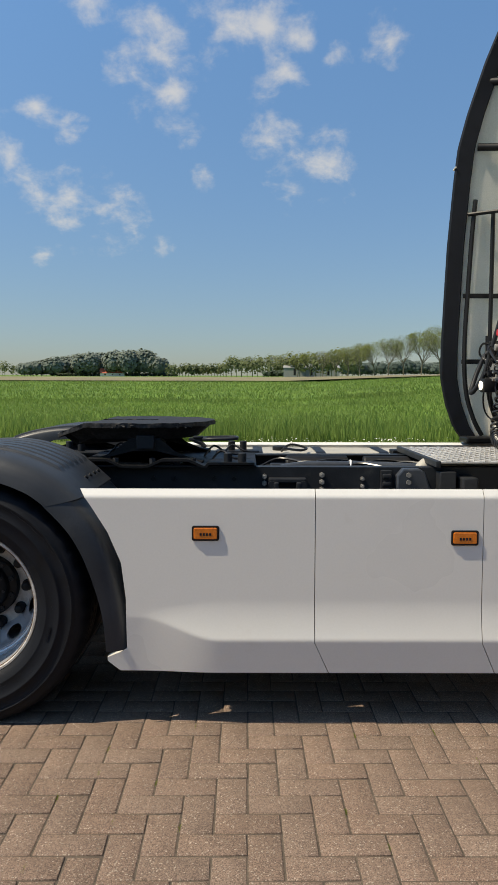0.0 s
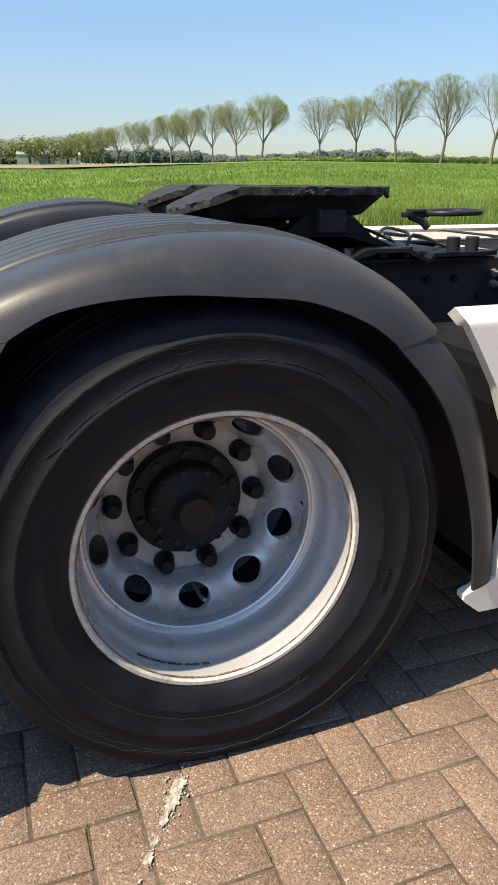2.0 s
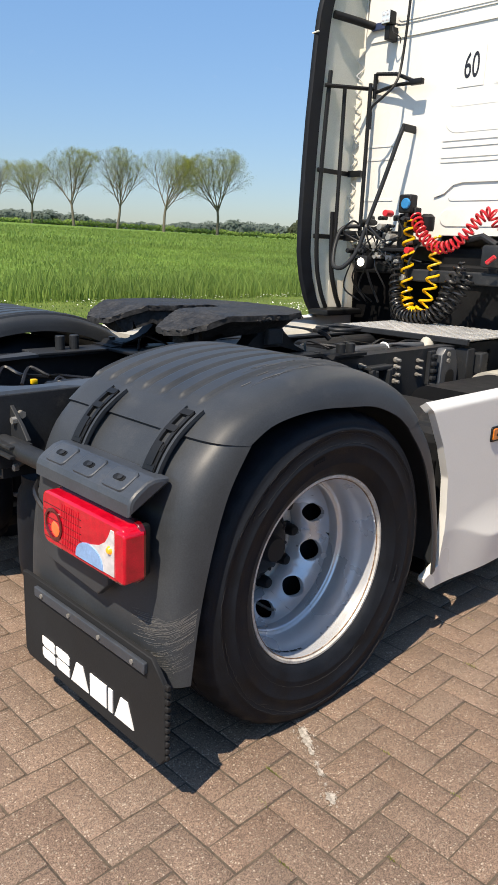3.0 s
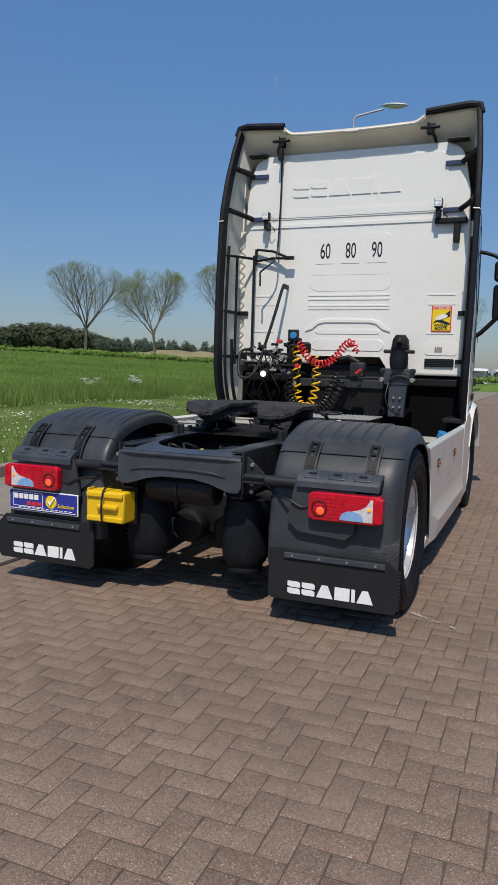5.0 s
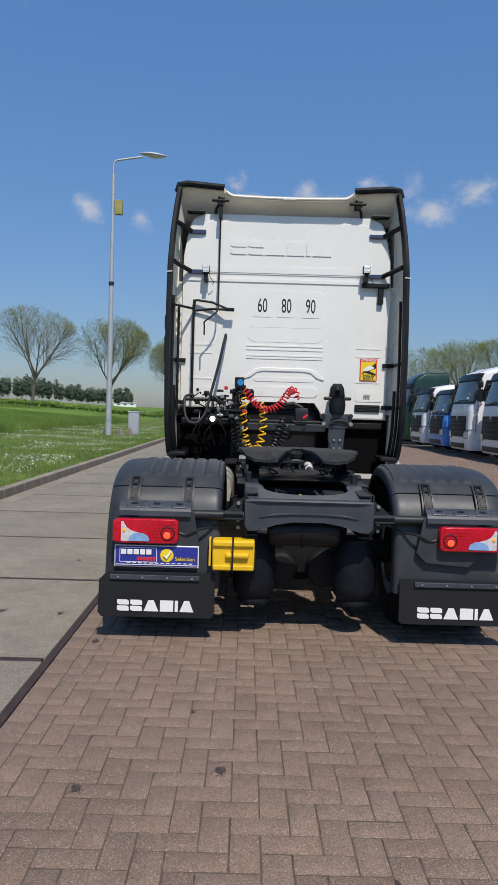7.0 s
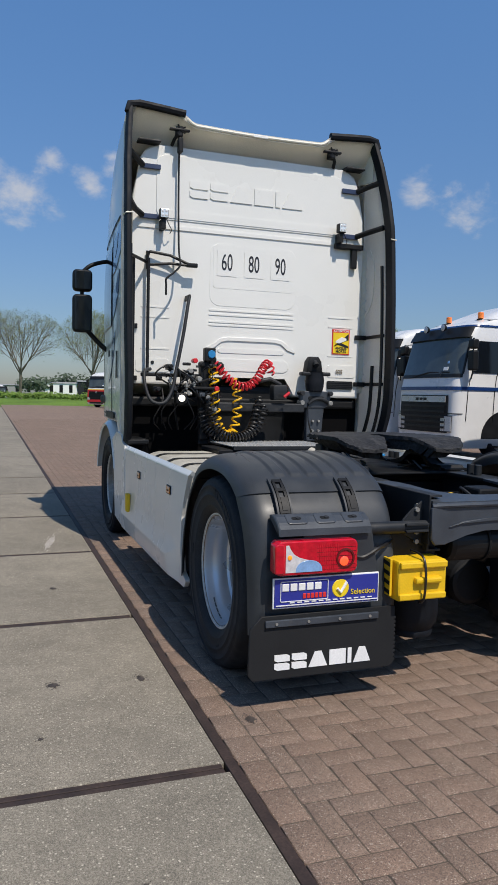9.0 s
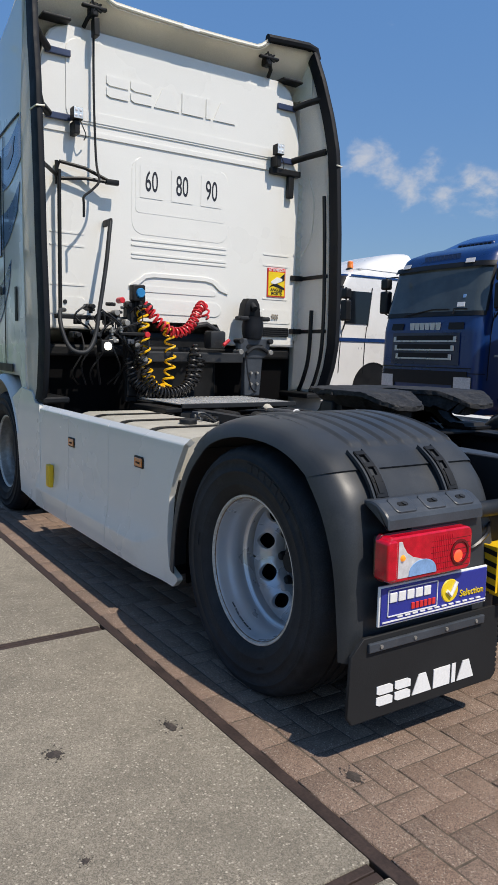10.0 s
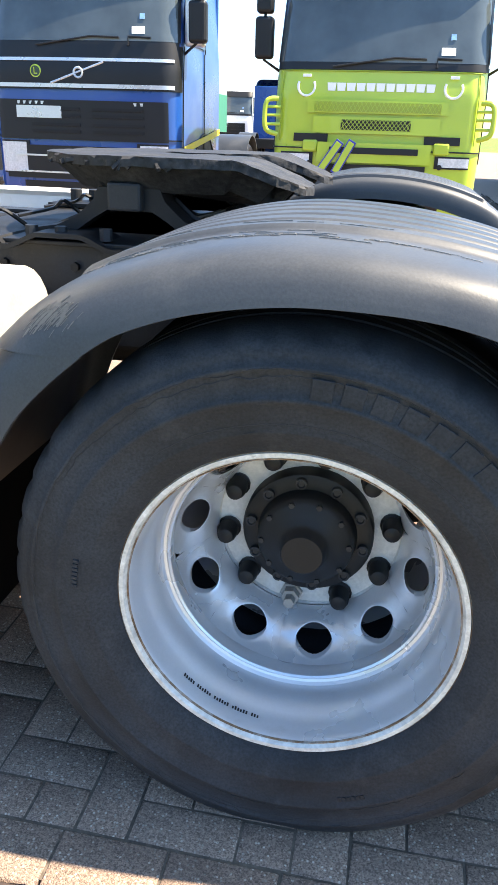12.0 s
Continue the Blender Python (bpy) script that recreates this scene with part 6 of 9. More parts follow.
# cab front, roof and floor
bm = box((4.95, -1.02, 0.5), (5.12, 1.02, 3.4), 0.06)
part("cab_front", bm, PAINT, truck)
part("cab_roof", sheet(lambda u, v: (3.0 + 2.05 * u, (-1.17 + 2.34 * v) * (1 - 0.12 * u), 3.72 - 0.24 * u - 0.55 * max(0, u - 0.5) ** 1.2 - 0.02 * (2 * v - 1) ** 2), 16, 12, 0.03), PAINT, truck, "white cab roof")
part("cab_floor", box((2.99, -1.12, 1.25), (4.95, 1.12, 1.34), 0.02), STEEL_DARK, truck)
part("engine_cover", box((3.05, -0.42, 0.62), (4.3, 0.42, 1.46), 0.05), STEEL_DARK, truck)
# two dark sheets added in place of the deep shade under the cab
part("inner_bulkhead", box((3.06, -1.17, 0.45), (3.09, 1.17, 1.355), 0.01), SHADE_SHEET, truck)
part("inner_bulkhead", box((3.52, -1.12, 0.40), (3.56, 1.12, 1.30), 0.01), STEEL_DARK, truck)
part("radiator_guard", box((4.6, -0.9, 0.35), (4.7, 0.9, 1.2), 0.02), STEEL_DARK, truck)

# ---- what stands and hangs behind the cab ----
def work_lamp(y, z):
    lamp = part("work_lamp", box((2.83, y - 0.038, z - 0.04), (2.90, y + 0.038, z + 0.045), 0.008), PLASTIC_MATT, truck, "small square work lamp")
    part("lamp_face", box((2.825, y - 0.033, z - 0.034), (2.832, y + 0.033, z + 0.04), 0.003), LEDFACE, lamp, "clear lamp face")
    for i in (-1, 1):
        for j in (-1, 1):
            part("led_cell", lathe([(0, 0.003), (0.009, 0.002), (0.012, 0)], 10, rear_at(2.825, y + 0.016 * i, z + 0.003 + 0.018 * j)), LENS_CLEAR, lamp)
    bm = box((2.85, y - 0.02, z - 0.13), (2.955, y + 0.02, z - 0.04), 0.006)
    part("lamp_bracket", bm, PLASTIC_MATT, lamp)
    part("lamp_cable", tube(smooth_line([(2.87, y - 0.03, z - 0.04), (2.86, y - 0.05, z - 0.09), (2.9, y - 0.08, z - 0.12), (2.92, y - 0.07, z - 0.15)], 12), 0.004, 5), COILBLK, lamp)


work_lamp(0.875, 2.935)
work_lamp(-0.855, 2.975)
bm = box((2.90, -1.12, 2.80), (2.955, -0.82, 2.85), 0.008)
box((2.91, -1.06, 2.62), (2.955, -1.0, 2.82), 0.012, None, bm)
part("lamp_beam", bm, PLASTIC_MATT, truck)

# hose carrier: triangular arm, rods and the bent pole
bm = tube([(2.94, 1.0, 2.56), (2.92, 0.98, 2.615), (2.90, 0.80, 2.59), (2.87, 0.62, 2.515)], 0.013, 8)
tube([(2.94, 1.0, 2.50), (2.90, 0.80, 2.52), (2.87, 0.62, 2.51)], 0.013, 8, bm)
box((2.85, 0.56, 2.495), (2.89, 0.66, 2.532), 0.006, None, bm)
tube([(2.93, 1.0, 2.46), (2.93, 1.0, 2.62)], 0.014, 8, bm)
tube([(2.62, 1.2, 2.52), (2.93, 1.0, 2.52)], 0.014, 8, bm)
part("hose_arm", bm, PLASTIC_MATT, truck, "black hose carrier arm")
part("hose_pole", rod((2.88, 1.0, 1.52), (2.88, 1.0, 2.55), 0.0145, seg=10), PLASTIC_MATT, truck)
part("hose_pole", rod((2.78, 1.15, 1.42), (2.78, 1.15, 2.53), 0.0145, seg=10), PLASTIC_MATT, truck)
part("hang_cable", tube(smooth_line([(2.87, 0.735, 3.66), (2.90, 0.735, 3.5), (2.90, 0.735, 3.1), (2.86, 0.735, 2.65), (2.80, 0.735, 2.50), (2.76, 0.80, 2.42), (2.74, 0.87, 2.36), (2.74, 0.872, 2.31), (2.74, 0.872, 2.22)], 48), 0.009, 8), PLASTIC_MATT, truck, "black cable hanging down the wall")
part("cable_clamp", box((2.83, 0.715, 3.48), (2.90, 0.755, 3.60), 0.006), PLASTIC_MATT, truck)
part("bent_pole", tube(smooth_line([(2.82, 0.642, 2.235), (2.81, 0.648, 2.21), (2.79, 0.665, 2.13), (2.74, 0.71, 1.9), (2.68, 0.78, 1.6), (2.64, 0.83, 1.40), (2.60, 0.90, 1.295), (2.60, 0.98, 1.285), (2.63, 1.03, 1.33), (2.68, 1.06, 1.45), (2.74, 1.05, 1.56), (2.85, 0.98, 1.58)], 60), 0.0155, 10), STEEL, truck, "grey bent steel grab pole")
part("pole_clip", box((2.80, 0.632, 2.20), (2.955, 0.652, 2.25), 0.008), PLASTIC_MATT, truck)
wl = part("rear_work_lamp", box((2.603, 0.705, 1.285), (2.70, 0.80, 1.375), 0.012), PLASTIC_MATT, truck, "lit square work lamp")
part("lamp_glow", rod((2.603, 0.7525, 1.330), (2.592, 0.7525, 1.330), 0.029, seg=24, bevel=0.004), LED, wl, "glowing round lens")
# coupling post with sockets
post = part("coupling_post", box((2.72, 0.47, 0.96), (2.80, 0.555, 1.66), 0.010), STEEL_DARK, truck, "black post with trailer couplings")
part("post_shelf", box((2.66, 0.42, 1.41), (2.75, 0.64, 1.435), 0.006), STEEL_DARK, post)
part("valve_body", box((2.71, 0.41, 1.56), (2.78, 0.50, 1.70), 0.012), STEEL_DARK, post)
part("valve_body", lathe([(0, 0), (0.045, 0), (0.05, 0.02), (0.05, 0.09), (0.03, 0.11), (0, 0.11)], 20, Matrix.Translation((2.79, 0.37, 1.55))), PLASTIC_MATT, post)
for k in range(30):
    r3 = random.Random(300 + k)
    y, z, x = r3.triangular(0.40, 1.02, 0.6), r3.uniform(1.33, 1.64), r3.uniform(2.66, 2.80)
    mat_ = (BOLT, STEEL, STEEL_DARK, PLASTIC_MATT, STEEL_BLUE)[k % 5]
    if k % 3 == 0:
        bm = rod((x, y, z - 0.03), (x, y, z + 0.03), r3.uniform(0.008, 0.016), seg=10, bevel=0.002)
        rod((x, y, z - 0.008), (x, y, z + 0.008), 0.021, seg=6, bm=bm)
    elif k % 3 == 1:
        bm = rod((x, y - 0.035, z), (x, y + 0.035, z), r3.uniform(0.008, 0.014), seg=10, bevel=0.002)
        rod((x - 0.03, y, z), (x + 0.01, y, z), 0.013, seg=8, bm=bm)
    else:
        bm = box((x - 0.02, y - 0.026, z - 0.018), (x + 0.02, y + 0.026, z + 0.018), 0.006)
        rod((x - 0.035, y, z), (x, y, z), 0.011, seg=8, bm=bm)
    part("fitting", bm, mat_, post)
for k in range(8):
    r3 = random.Random(500 + k)
    y, z = r3.uniform(0.45, 1.0), r3.uniform(1.42, 1.6)
    part("post_hose", tube(smooth_line([(2.72, y, z), (2.65, y + r3.uniform(-0.06, 0.06), z + r3.uniform(0.0, 0.06)), (2.66, y + r3.uniform(-0.16, 0.16), z - 0.06), (2.74, y + r3.uniform(-0.2, 0.2), z - r3.uniform(0.05, 0.16))], 16), r3.choice((0.005, 0.007)), 6), COILBLK, post)
for k in range(9):
    r3 = random.Random(60 + k)
    y, z = r3.uniform(0.40, 0.98), r3.uniform(1.36, 1.62)
    part("coupling_body", box((2.73, y - 0.028, z - 0.022), (2.81, y + 0.028, z + 0.022), 0.01), (STEEL_DARK, PLASTIC_MATT, STEEL)[k % 3], post)
    part("coupling_pin", rod((2.67, y, z), (2.84, y, z), 0.017, seg=10, bevel=0.003), (BOLT, STEEL, PLASTIC_MATT)[k % 3], post)
sock = part("socket", box((2.67, 0.43, 1.66), (2.75, 0.53, 1.78), 0.012), PLASTIC_MATT, post, "trailer socket with blue lid")
part("socket_lid", lathe([(0, 0.012), (0.03, 0.012), (0.036, 0.004), (0.036, 0)], 18, rear_at(2.67, 0.47, 1.72)), BLUECAP, sock, "blue socket lid")
for y, z, mat_ in ((0.62, 1.66, COILRED), (0.42, 1.42, COILRED), (0.58, 1.50, BOLT), (0.66, 1.57, BOLT), (0.44, 1.24, BOLT), (0.5, 1.34, BOLT)):
    part("coupling_head", rod((2.65, y, z), (2.73, y, z), 0.022, seg=12, bevel=0.004), mat_, post)
for k in range(10):
    r3 = random.Random(80 + k)
    y = 0.40 + 0.055 * k
    z = r3.uniform(1.4, 1.62)
    part("air_line", tube(smooth_line([(2.75, y, z), (2.67, y + r3.uniform(-0.05, 0.05), z - 0.12), (2.71, y + r3.uniform(-0.08, 0.08), z - 0.28), (2.81, y, 1.05)], 14), r3.choice((0.006, 0.009)), 6), COILBLK, truck)
part("carrier_beam", box((2.74, 0.50, 1.515), (2.78, 1.08, 1.545), 0.006), STEEL_DARK, truck)
part("carrier_beam", box((2.70, -0.45, 1.22), (2.78, 0.5, 1.30), 0.01), STEEL, truck, "grey cross beam with holes")
part("carrier_frame", box((2.74, 0.46, 0.92), (2.80, 0.56, 1.5), 0.01), STEEL_DARK, truck)


def coil(points, r, wire, turns, mat_, label, slack=0.0):
    """A spiral air hose wound round a line."""
    pts = []
    n = turns * 12
    side = Vector((1, 0, 0))
    for i in range(n + 1):
        u = i / n
        p = curve_at(points, u)
        d = (curve_at(points, min(u + 0.01, 1)) - curve_at(points, max(u - 0.01, 0))).normalized()
        side = (side - d * side.dot(d)).normalized()
        o = d.cross(side)
        a = 2 * math.pi * i / 12
        k = min(1, u / 0.04, (1 - u) / 0.04)
        pts.append(p + r * k * (math.cos(a) * side + math.sin(a) * o))
    return part("spiral_hose", tube(pts, wire, 6), mat_, truck, label)


coil([(2.74, 0.44, 1.66), (2.70, 0.38, 1.59), (2.68, 0.30, 1.50), (2.67, 0.20, 1.445), (2.68, 0.10, 1.46), (2.70, 0.02, 1.53), (2.73, -0.04, 1.62), (2.77, -0.10, 1.66), (2.80, -0.16, 1.56)], 0.034, 0.0085, 24, COILRED, "red spiral air hose")
coil([(2.74, 0.46, 1.62), (2.70, 0.44, 1.55), (2.69, 0.43, 1.35), (2.68, 0.41, 1.15), (2.66, 0.37, 1.04), (2.65, 0.32, 1.01), (2.66, 0.26, 1.05), (2.68, 0.22, 1.22), (2.70, 0.22, 1.40), (2.73, 0.23, 1.52)], 0.038, 0.0085, 22, COILYEL, "yellow spiral air hose")
coil([(2.70, 0.50, 1.4), (2.64, 0.48, 1.25), (2.60, 0.43, 1.08), (2.58, 0.34, 1.0), (2.58, 0.22, 1.0), (2.60, 0.11, 1.06), (2.63, 0.06, 1.2), (2.68, 0.0, 1.36)], 0.035, 0.008, 30, COILBLK, "black spiral cable")
coil([(2.74, 0.54, 1.25), (2.70, 0.50, 1.08), (2.64, 0.42, 1.0), (2.62, 0.30, 0.995), (2.62, 0.16, 1.0), (2.64, 0.03, 1.1), (2.70, -0.05, 1.28)], 0.04, 0.008, 30, COILBLK, "black spiral cable")
part("hose_fitting", rod((2.60, -0.20, 1.36), (2.60, -0.25, 1.40), 0.014, seg=10), COILRED, truck)
bm = box((2.66, -0.26, 1.33), (2.78, -0.12, 1.47), 0.02)
tube([(2.70, -0.2, 1.47), (2.70, -0.1, 1.52), (2.72, 0.0, 1.5)], 0.02, 8, bm)
part("valve_unit", bm, STEEL, truck)

# cab suspension tower
tower = part("cab_mount", prism([(-0.085, 0.95), (0.075, 0.95), (0.08, 1.12), (0.10, 1.27), (-0.085, 1.27), (-0.08, 1.1)], 0.05, rear_at(2.80, -0.575, 0), 0.010), STEEL_BLUE, truck, "grey cab suspension bracket")
part("mount_plate", prism([(-0.155, 1.285), (-0.13, 1.262), (0.10, 1.262), (0.155, 1.30), (0.16, 1.395), (0.135, 1.42), (-0.135, 1.42), (-0.16, 1.395)], 0.035, rear_at(2.775, -0.575, 0), 0.008), STEEL_BLUE, tower)
part("mount_slot", prism(round_rect(-0.075, 1.335, 0.085, 1.372, 0.018, 4), 0.004, rear_at(2.739, -0.575, 0), 0.001), STEEL_DARK, tower)
part("mount_arm", tube(smooth_line([(2.73, -0.50, 1.30), (2.72, -0.56, 1.345), (2.72, -0.64, 1.345), (2.73, -0.71, 1.31)], 12), 0.016, 8), STEEL, tower)
for y in (-0.43, -0.72):
    for z in (1.31, 1.40):
        part("mount_bolt", rod((2.70, y, z), (2.80, y, z), 0.022, seg=14, bevel=0.004), BOLT if z < 1.35 else STEEL, tower)
part("mount_bellows", lathe([(0, 1.42), (0.075, 1.42), (0.085, 1.46), (0.09, 1.52), (0.08, 1.58), (0.085, 1.6), (0, 1.6)], 28, Matrix.Translation((2.77, -0.575, 0))), RUBBER, tower)
part("mount_beam", box((2.72, -0.72, 1.565), (2.82, -0.43, 1.60), 0.012), STEEL, tower)
part("mount_cap", prism([(-0.085, 1.6), (0.085, 1.6), (0.07, 1.70), (0.04, 1.745), (-0.04, 1.745), (-0.07, 1.70)], 0.09, rear_at(2.86, -0.575, 0), 0.015), STEEL_DARK, tower)
part("mount_pin", rod((2.74, -0.575, 1.66), (2.79, -0.575, 1.70), 0.025, seg=12), STEEL, tower)
for z in (1.14, 1.05):
    for y in (-0.55, -0.61):
        part("mount_bolt", rod((2.725, y, z), (2.745, y, z), 0.012, seg=6), BOLT, tower)
bm = tube(smooth_line([(2.74, -0.5, 1.3), (2.68, -0.48, 1.15), (2.70, -0.53, 1.02), (2.76, -0.62, 0.98)], 14), 0.007, 6)
part("tower_cable", bm, COILBLK, truck)

# ---- ground: one sheet to the horizon; the field rises gently away from the yard ----
# the field's height by distance from the yard: straight out, and out along the road
RISE = [(4.16, 0.10), (10.9, 0.24), (18.0, 0.78), (26.0, 1.32), (36.0, 1.78), (60.0, 2.60), (100.0, 3.85), (200.0, 5.9), (560.0, 11.9), (1600.0, 33.6)]
OUT = [(4.16, 0.10), (10.9, 0.24), (18.0, 0.52), (26.0, 0.80), (36.0, 1.12), (60.0, 1.80), (100.0, 2.75), (200.0, 4.65), (560.0, 10.6), (1600.0, 30.0)]


def land(x, y):
    if y < 4.16:
        z = -0.10
    else:
        k = min(1, max(0, (x / y - 0.12) / 0.28))
        z = table(OUT, y)[0] * (1 - k) + table(RISE, y)[0] * k
    if x > 72 and y < 30:
        z = max(z, 0.02 + min(0.35, 0.05 * (x - 72)))
    return z


xs = [-3000, -900, -300, -120, -60, -30, -10, 0] + [2.5 * k for k in range(1, 29)] + [71.9, 72, 76, 80, 90, 100, 120, 150, 200, 300, 600, 900, 3000]
ys = [-3000, -900, -300, -100, -60, -30, -10, 0, 4.15, 4.17, 5, 6, 6.8, 8, 9.4, 10.9, 12.5, 14, 16, 18, 20, 22, 24, 26, 29, 32, 36, 40, 48, 54, 60, 70, 80, 100, 150, 200, 300, 560, 900, 1600]
bm = bmesh.new()
grid = [[bm.verts.new((x, y, land(x, y))) for y in ys] for x in xs]
for i in range(len(xs) - 1):
    for j in range(len(ys) - 1):
        bm.faces.new((grid[i][j], grid[i + 1][j], grid[i + 1][j + 1], grid[i][j + 1]))
tagged(finish("ground", bm, GRASS, smooth=0), "flat green grass field reaching to the horizon", "field", kind="structure")
road = tagged(finish("pavement", box((-60, -70, -0.09), (72, 1.42, -0.0040), 0), JOINT, smooth=0), "yard paved with brown concrete bricks in herringbone bond", "paving", kind="structure")
strip = lambda u, v: (-420 + 445 * u, 68 + 74 * v, land(-420 + 445 * u, 68 + 74 * v) + 0.10)
tagged(finish("ploughed_strip", sheet(strip, 22, 16), EARTH, smooth=0), "brown ploughed strip across the field", "soil", kind="structure")

# verge between kerb and field
verge = lambda u, v: (-30 + 120 * u, 4.19 + 6.8 * v, land(-30 + 120 * u, 4.19 + 6.8 * v) + 0.012 + 0.03 * math.sin(v * math.pi) * (0.6 + 0.4 * math.sin(u * 60)))
tagged(finish("verge", sheet(verge, 120, 8), LAWN), "short grass verge with daisies beside the kerb", "grass", kind="structure")


def raw_mesh(name, verts, faces, mat_, smooth=False):
    me = bpy.data.meshes.new(name)
    me.from_pydata(verts, [], faces)
    me.materials.append(mat_)
    if smooth:
        me.polygons.foreach_set("use_smooth", [True] * len(me.polygons))
    return me


def blades(name, n, x0, x1, y0, y1, h0, h1, w, mat_, seed, label, near=1.0, lean=0.35):
    """Many single grass blades, thicker near the yard."""
    rng = np.random.default_rng(seed)
    x = rng.uniform(x0, x1, n)
    y = y0 + (y1 - y0) * rng.uniform(0, 1, n) ** near
    k = np.clip((x / y - 0.12) / 0.28, 0, 1)
    z = np.interp(y, *zip(*OUT)) * (1 - k) + np.interp(y, *zip(*RISE)) * k
    clump = np.sin(x * 1.7 + np.sin(y * 1.1) * 2) * np.sin(y * 2.3 + x * 0.4) * 0.25 + 1
    h = rng.uniform(h0, h1, n) * clump
    a = rng.uniform(0, 2 * np.pi, n)
    b = rng.uniform(0, 2 * np.pi, n)
    k = rng.uniform(0.05, lean, n) * h
    ww = w * rng.uniform(0.6, 1.4, n)
    cx, sx = np.cos(a) * ww, np.sin(a) * ww
    v = np.empty((n, 5, 3))
    v[:, 0] = np.stack([x - cx, y - sx, z - 0.02], 1)
    v[:, 1] = np.stack([x + cx, y + sx, z - 0.02], 1)
    mx, my = x + np.cos(b) * k * 0.35, y + np.sin(b) * k * 0.35
    v[:, 2] = np.stack([mx + cx * 0.8, my + sx * 0.8, z + h * 0.6], 1)
    v[:, 3] = np.stack([mx - cx * 0.8, my - sx * 0.8, z + h * 0.6], 1)
    v[:, 4] = np.stack([x + np.cos(b) * k, y + np.sin(b) * k, z + h], 1)
    me = bpy.data.meshes.new(name)
    i = np.arange(n) * 5
    loops = np.stack([i, i + 1, i + 2, i + 3, i + 3, i + 2, i + 4], 1).reshape(-1)
    me.vertices.add(n * 5)
    me.vertices.foreach_set("co", v.reshape(-1))
    me.loops.add(len(loops))
    me.loops.foreach_set("vertex_index", loops.astype(np.int32))
    me.polygons.add(2 * n)
    st = np.stack([np.arange(n) * 7, np.arange(n) * 7 + 4], 1).reshape(-1)
    me.polygons.foreach_set("loop_start", st.astype(np.int32))
    me.update(calc_edges=True)
    me.materials.append(mat_)
    return tagged(new(name, me), label, "grass", kind="stuff")


blades("field_grass", 230000, -14, 62, 10.8, 27, 0.05, 0.13, 0.009, BLADE, 1, "long green field grass blades", 1.6, 1.0)
blades("far_grass", 90000, -30, 90, 25, 67, 0.08, 0.16, 0.018, BLADE, 2, "long green field grass further off", 1.5, 0.9)
blades("edge_grass", 42000, -10, 60, 10.4, 13.2, 0.18, 0.50, 0.008, BLADE, 3, "tall rough grass along the field edge", 1.3, 0.6)
blades("verge_grass", 60000, 0, 48, 4.22, 10.9, 0.04, 0.10, 0.006, BLADE, 4, "short green verge grass blades", 1.2, 0.8)


def daisies():
    rng = np.random.default_rng(9)
    verts, faces = [], []
    for _ in range(21000):
        x, y = rng.uniform(1, 46), rng.uniform(4.5, 10.6)
        if noise.noise(Vector((x * 0.45, y * 0.7, 3))) < rng.uniform(-0.08, 0.26):
            continue
        z, r, i = land(x, y) + rng.uniform(0.06, 0.12), rng.uniform(0.009, 0.018), len(verts)
        t = rng.uniform(-0.5, 0.5, 2)
        verts += [(x + r * math.cos(k * 1.0472), y + r * math.sin(k * 1.0472), z + r * (t[0] * math.cos(k) + t[1] * math.sin(k))) for k in range(6)]
        faces.append(tuple(range(i, i + 6)))
    tagged(new("daisies", raw_mesh("daisies", verts, faces, DAISY)), "small white daisies scattered in the verge", "flowers", kind="stuff")


daisies()


def cow_parsley(x, y, h, seed):
    rnd = random.Random(seed)
    t = thing("umbel_plant", "tall white flowering umbel plant at the field edge", "plant", "umbels on the verge", m=pose(x, y, land(x, y), 0, 0, rnd.uniform(0, 360)))
    stems, heads = bmesh.new(), bmesh.new()
    for k in range(12):
        a, d = rnd.uniform(0, 6.28), rnd.uniform(0.05, 0.35)
        top = Vector((d * math.cos(a), d * math.sin(a), h * rnd.uniform(0.7, 1.0)))
        tube([(0, 0, 0), top * 0.5 + Vector((0, 0, 0.05)), top], 0.004, 4, stems)
        for _ in range(26):
            p = top + Vector((rnd.gauss(0, 0.035), rnd.gauss(0, 0.035), rnd.gauss(0, 0.012)))
            box(p - Vector((0.008, 0.008, 0.002)), p + Vector((0.008, 0.008, 0.002)), 0, None, heads)
    part("stems", stems, BLADE, t)
    tagged(part("flower_heads", heads, DAISY, t), kind="stuff")


for k, (x, y) in enumerate(((14.8, 11.2), (17.7, 11.3), (18.6, 11.9))):
    cow_parsley(x, y, 0.7, k)


def moss():
    """Tiny tufts in some of the joints."""
    rng = np.random.default_rng(12)
    verts, faces = [], []
    for _ in range(70):
        cx, cy = -0.027 + 0.1015 * rng.integers(-16, 22) + rng.normal(0, 0.001), rng.uniform(-3.4, -1.2)
        for _ in range(26):
            x, y, h, a = cx + rng.normal(0, 0.002), cy + rng.normal(0, 0.012), rng.uniform(0.002, 0.007), rng.uniform(0, 6.28)
            i, w = len(verts), 0.0012
            verts += [(x - w * math.cos(a), y - w * math.sin(a), -0.006), (x + w * math.cos(a), y + w * math.sin(a), -0.006), (x + rng.normal(0, 0.002), y + rng.normal(0, 0.002), h)]
            faces.append((i, i + 1, i + 2))
    tagged(new("moss", raw_mesh("moss", verts, faces, LEAF)), "tiny yellow-green moss tufts in the brick joints", "moss", kind="stuff")


moss()

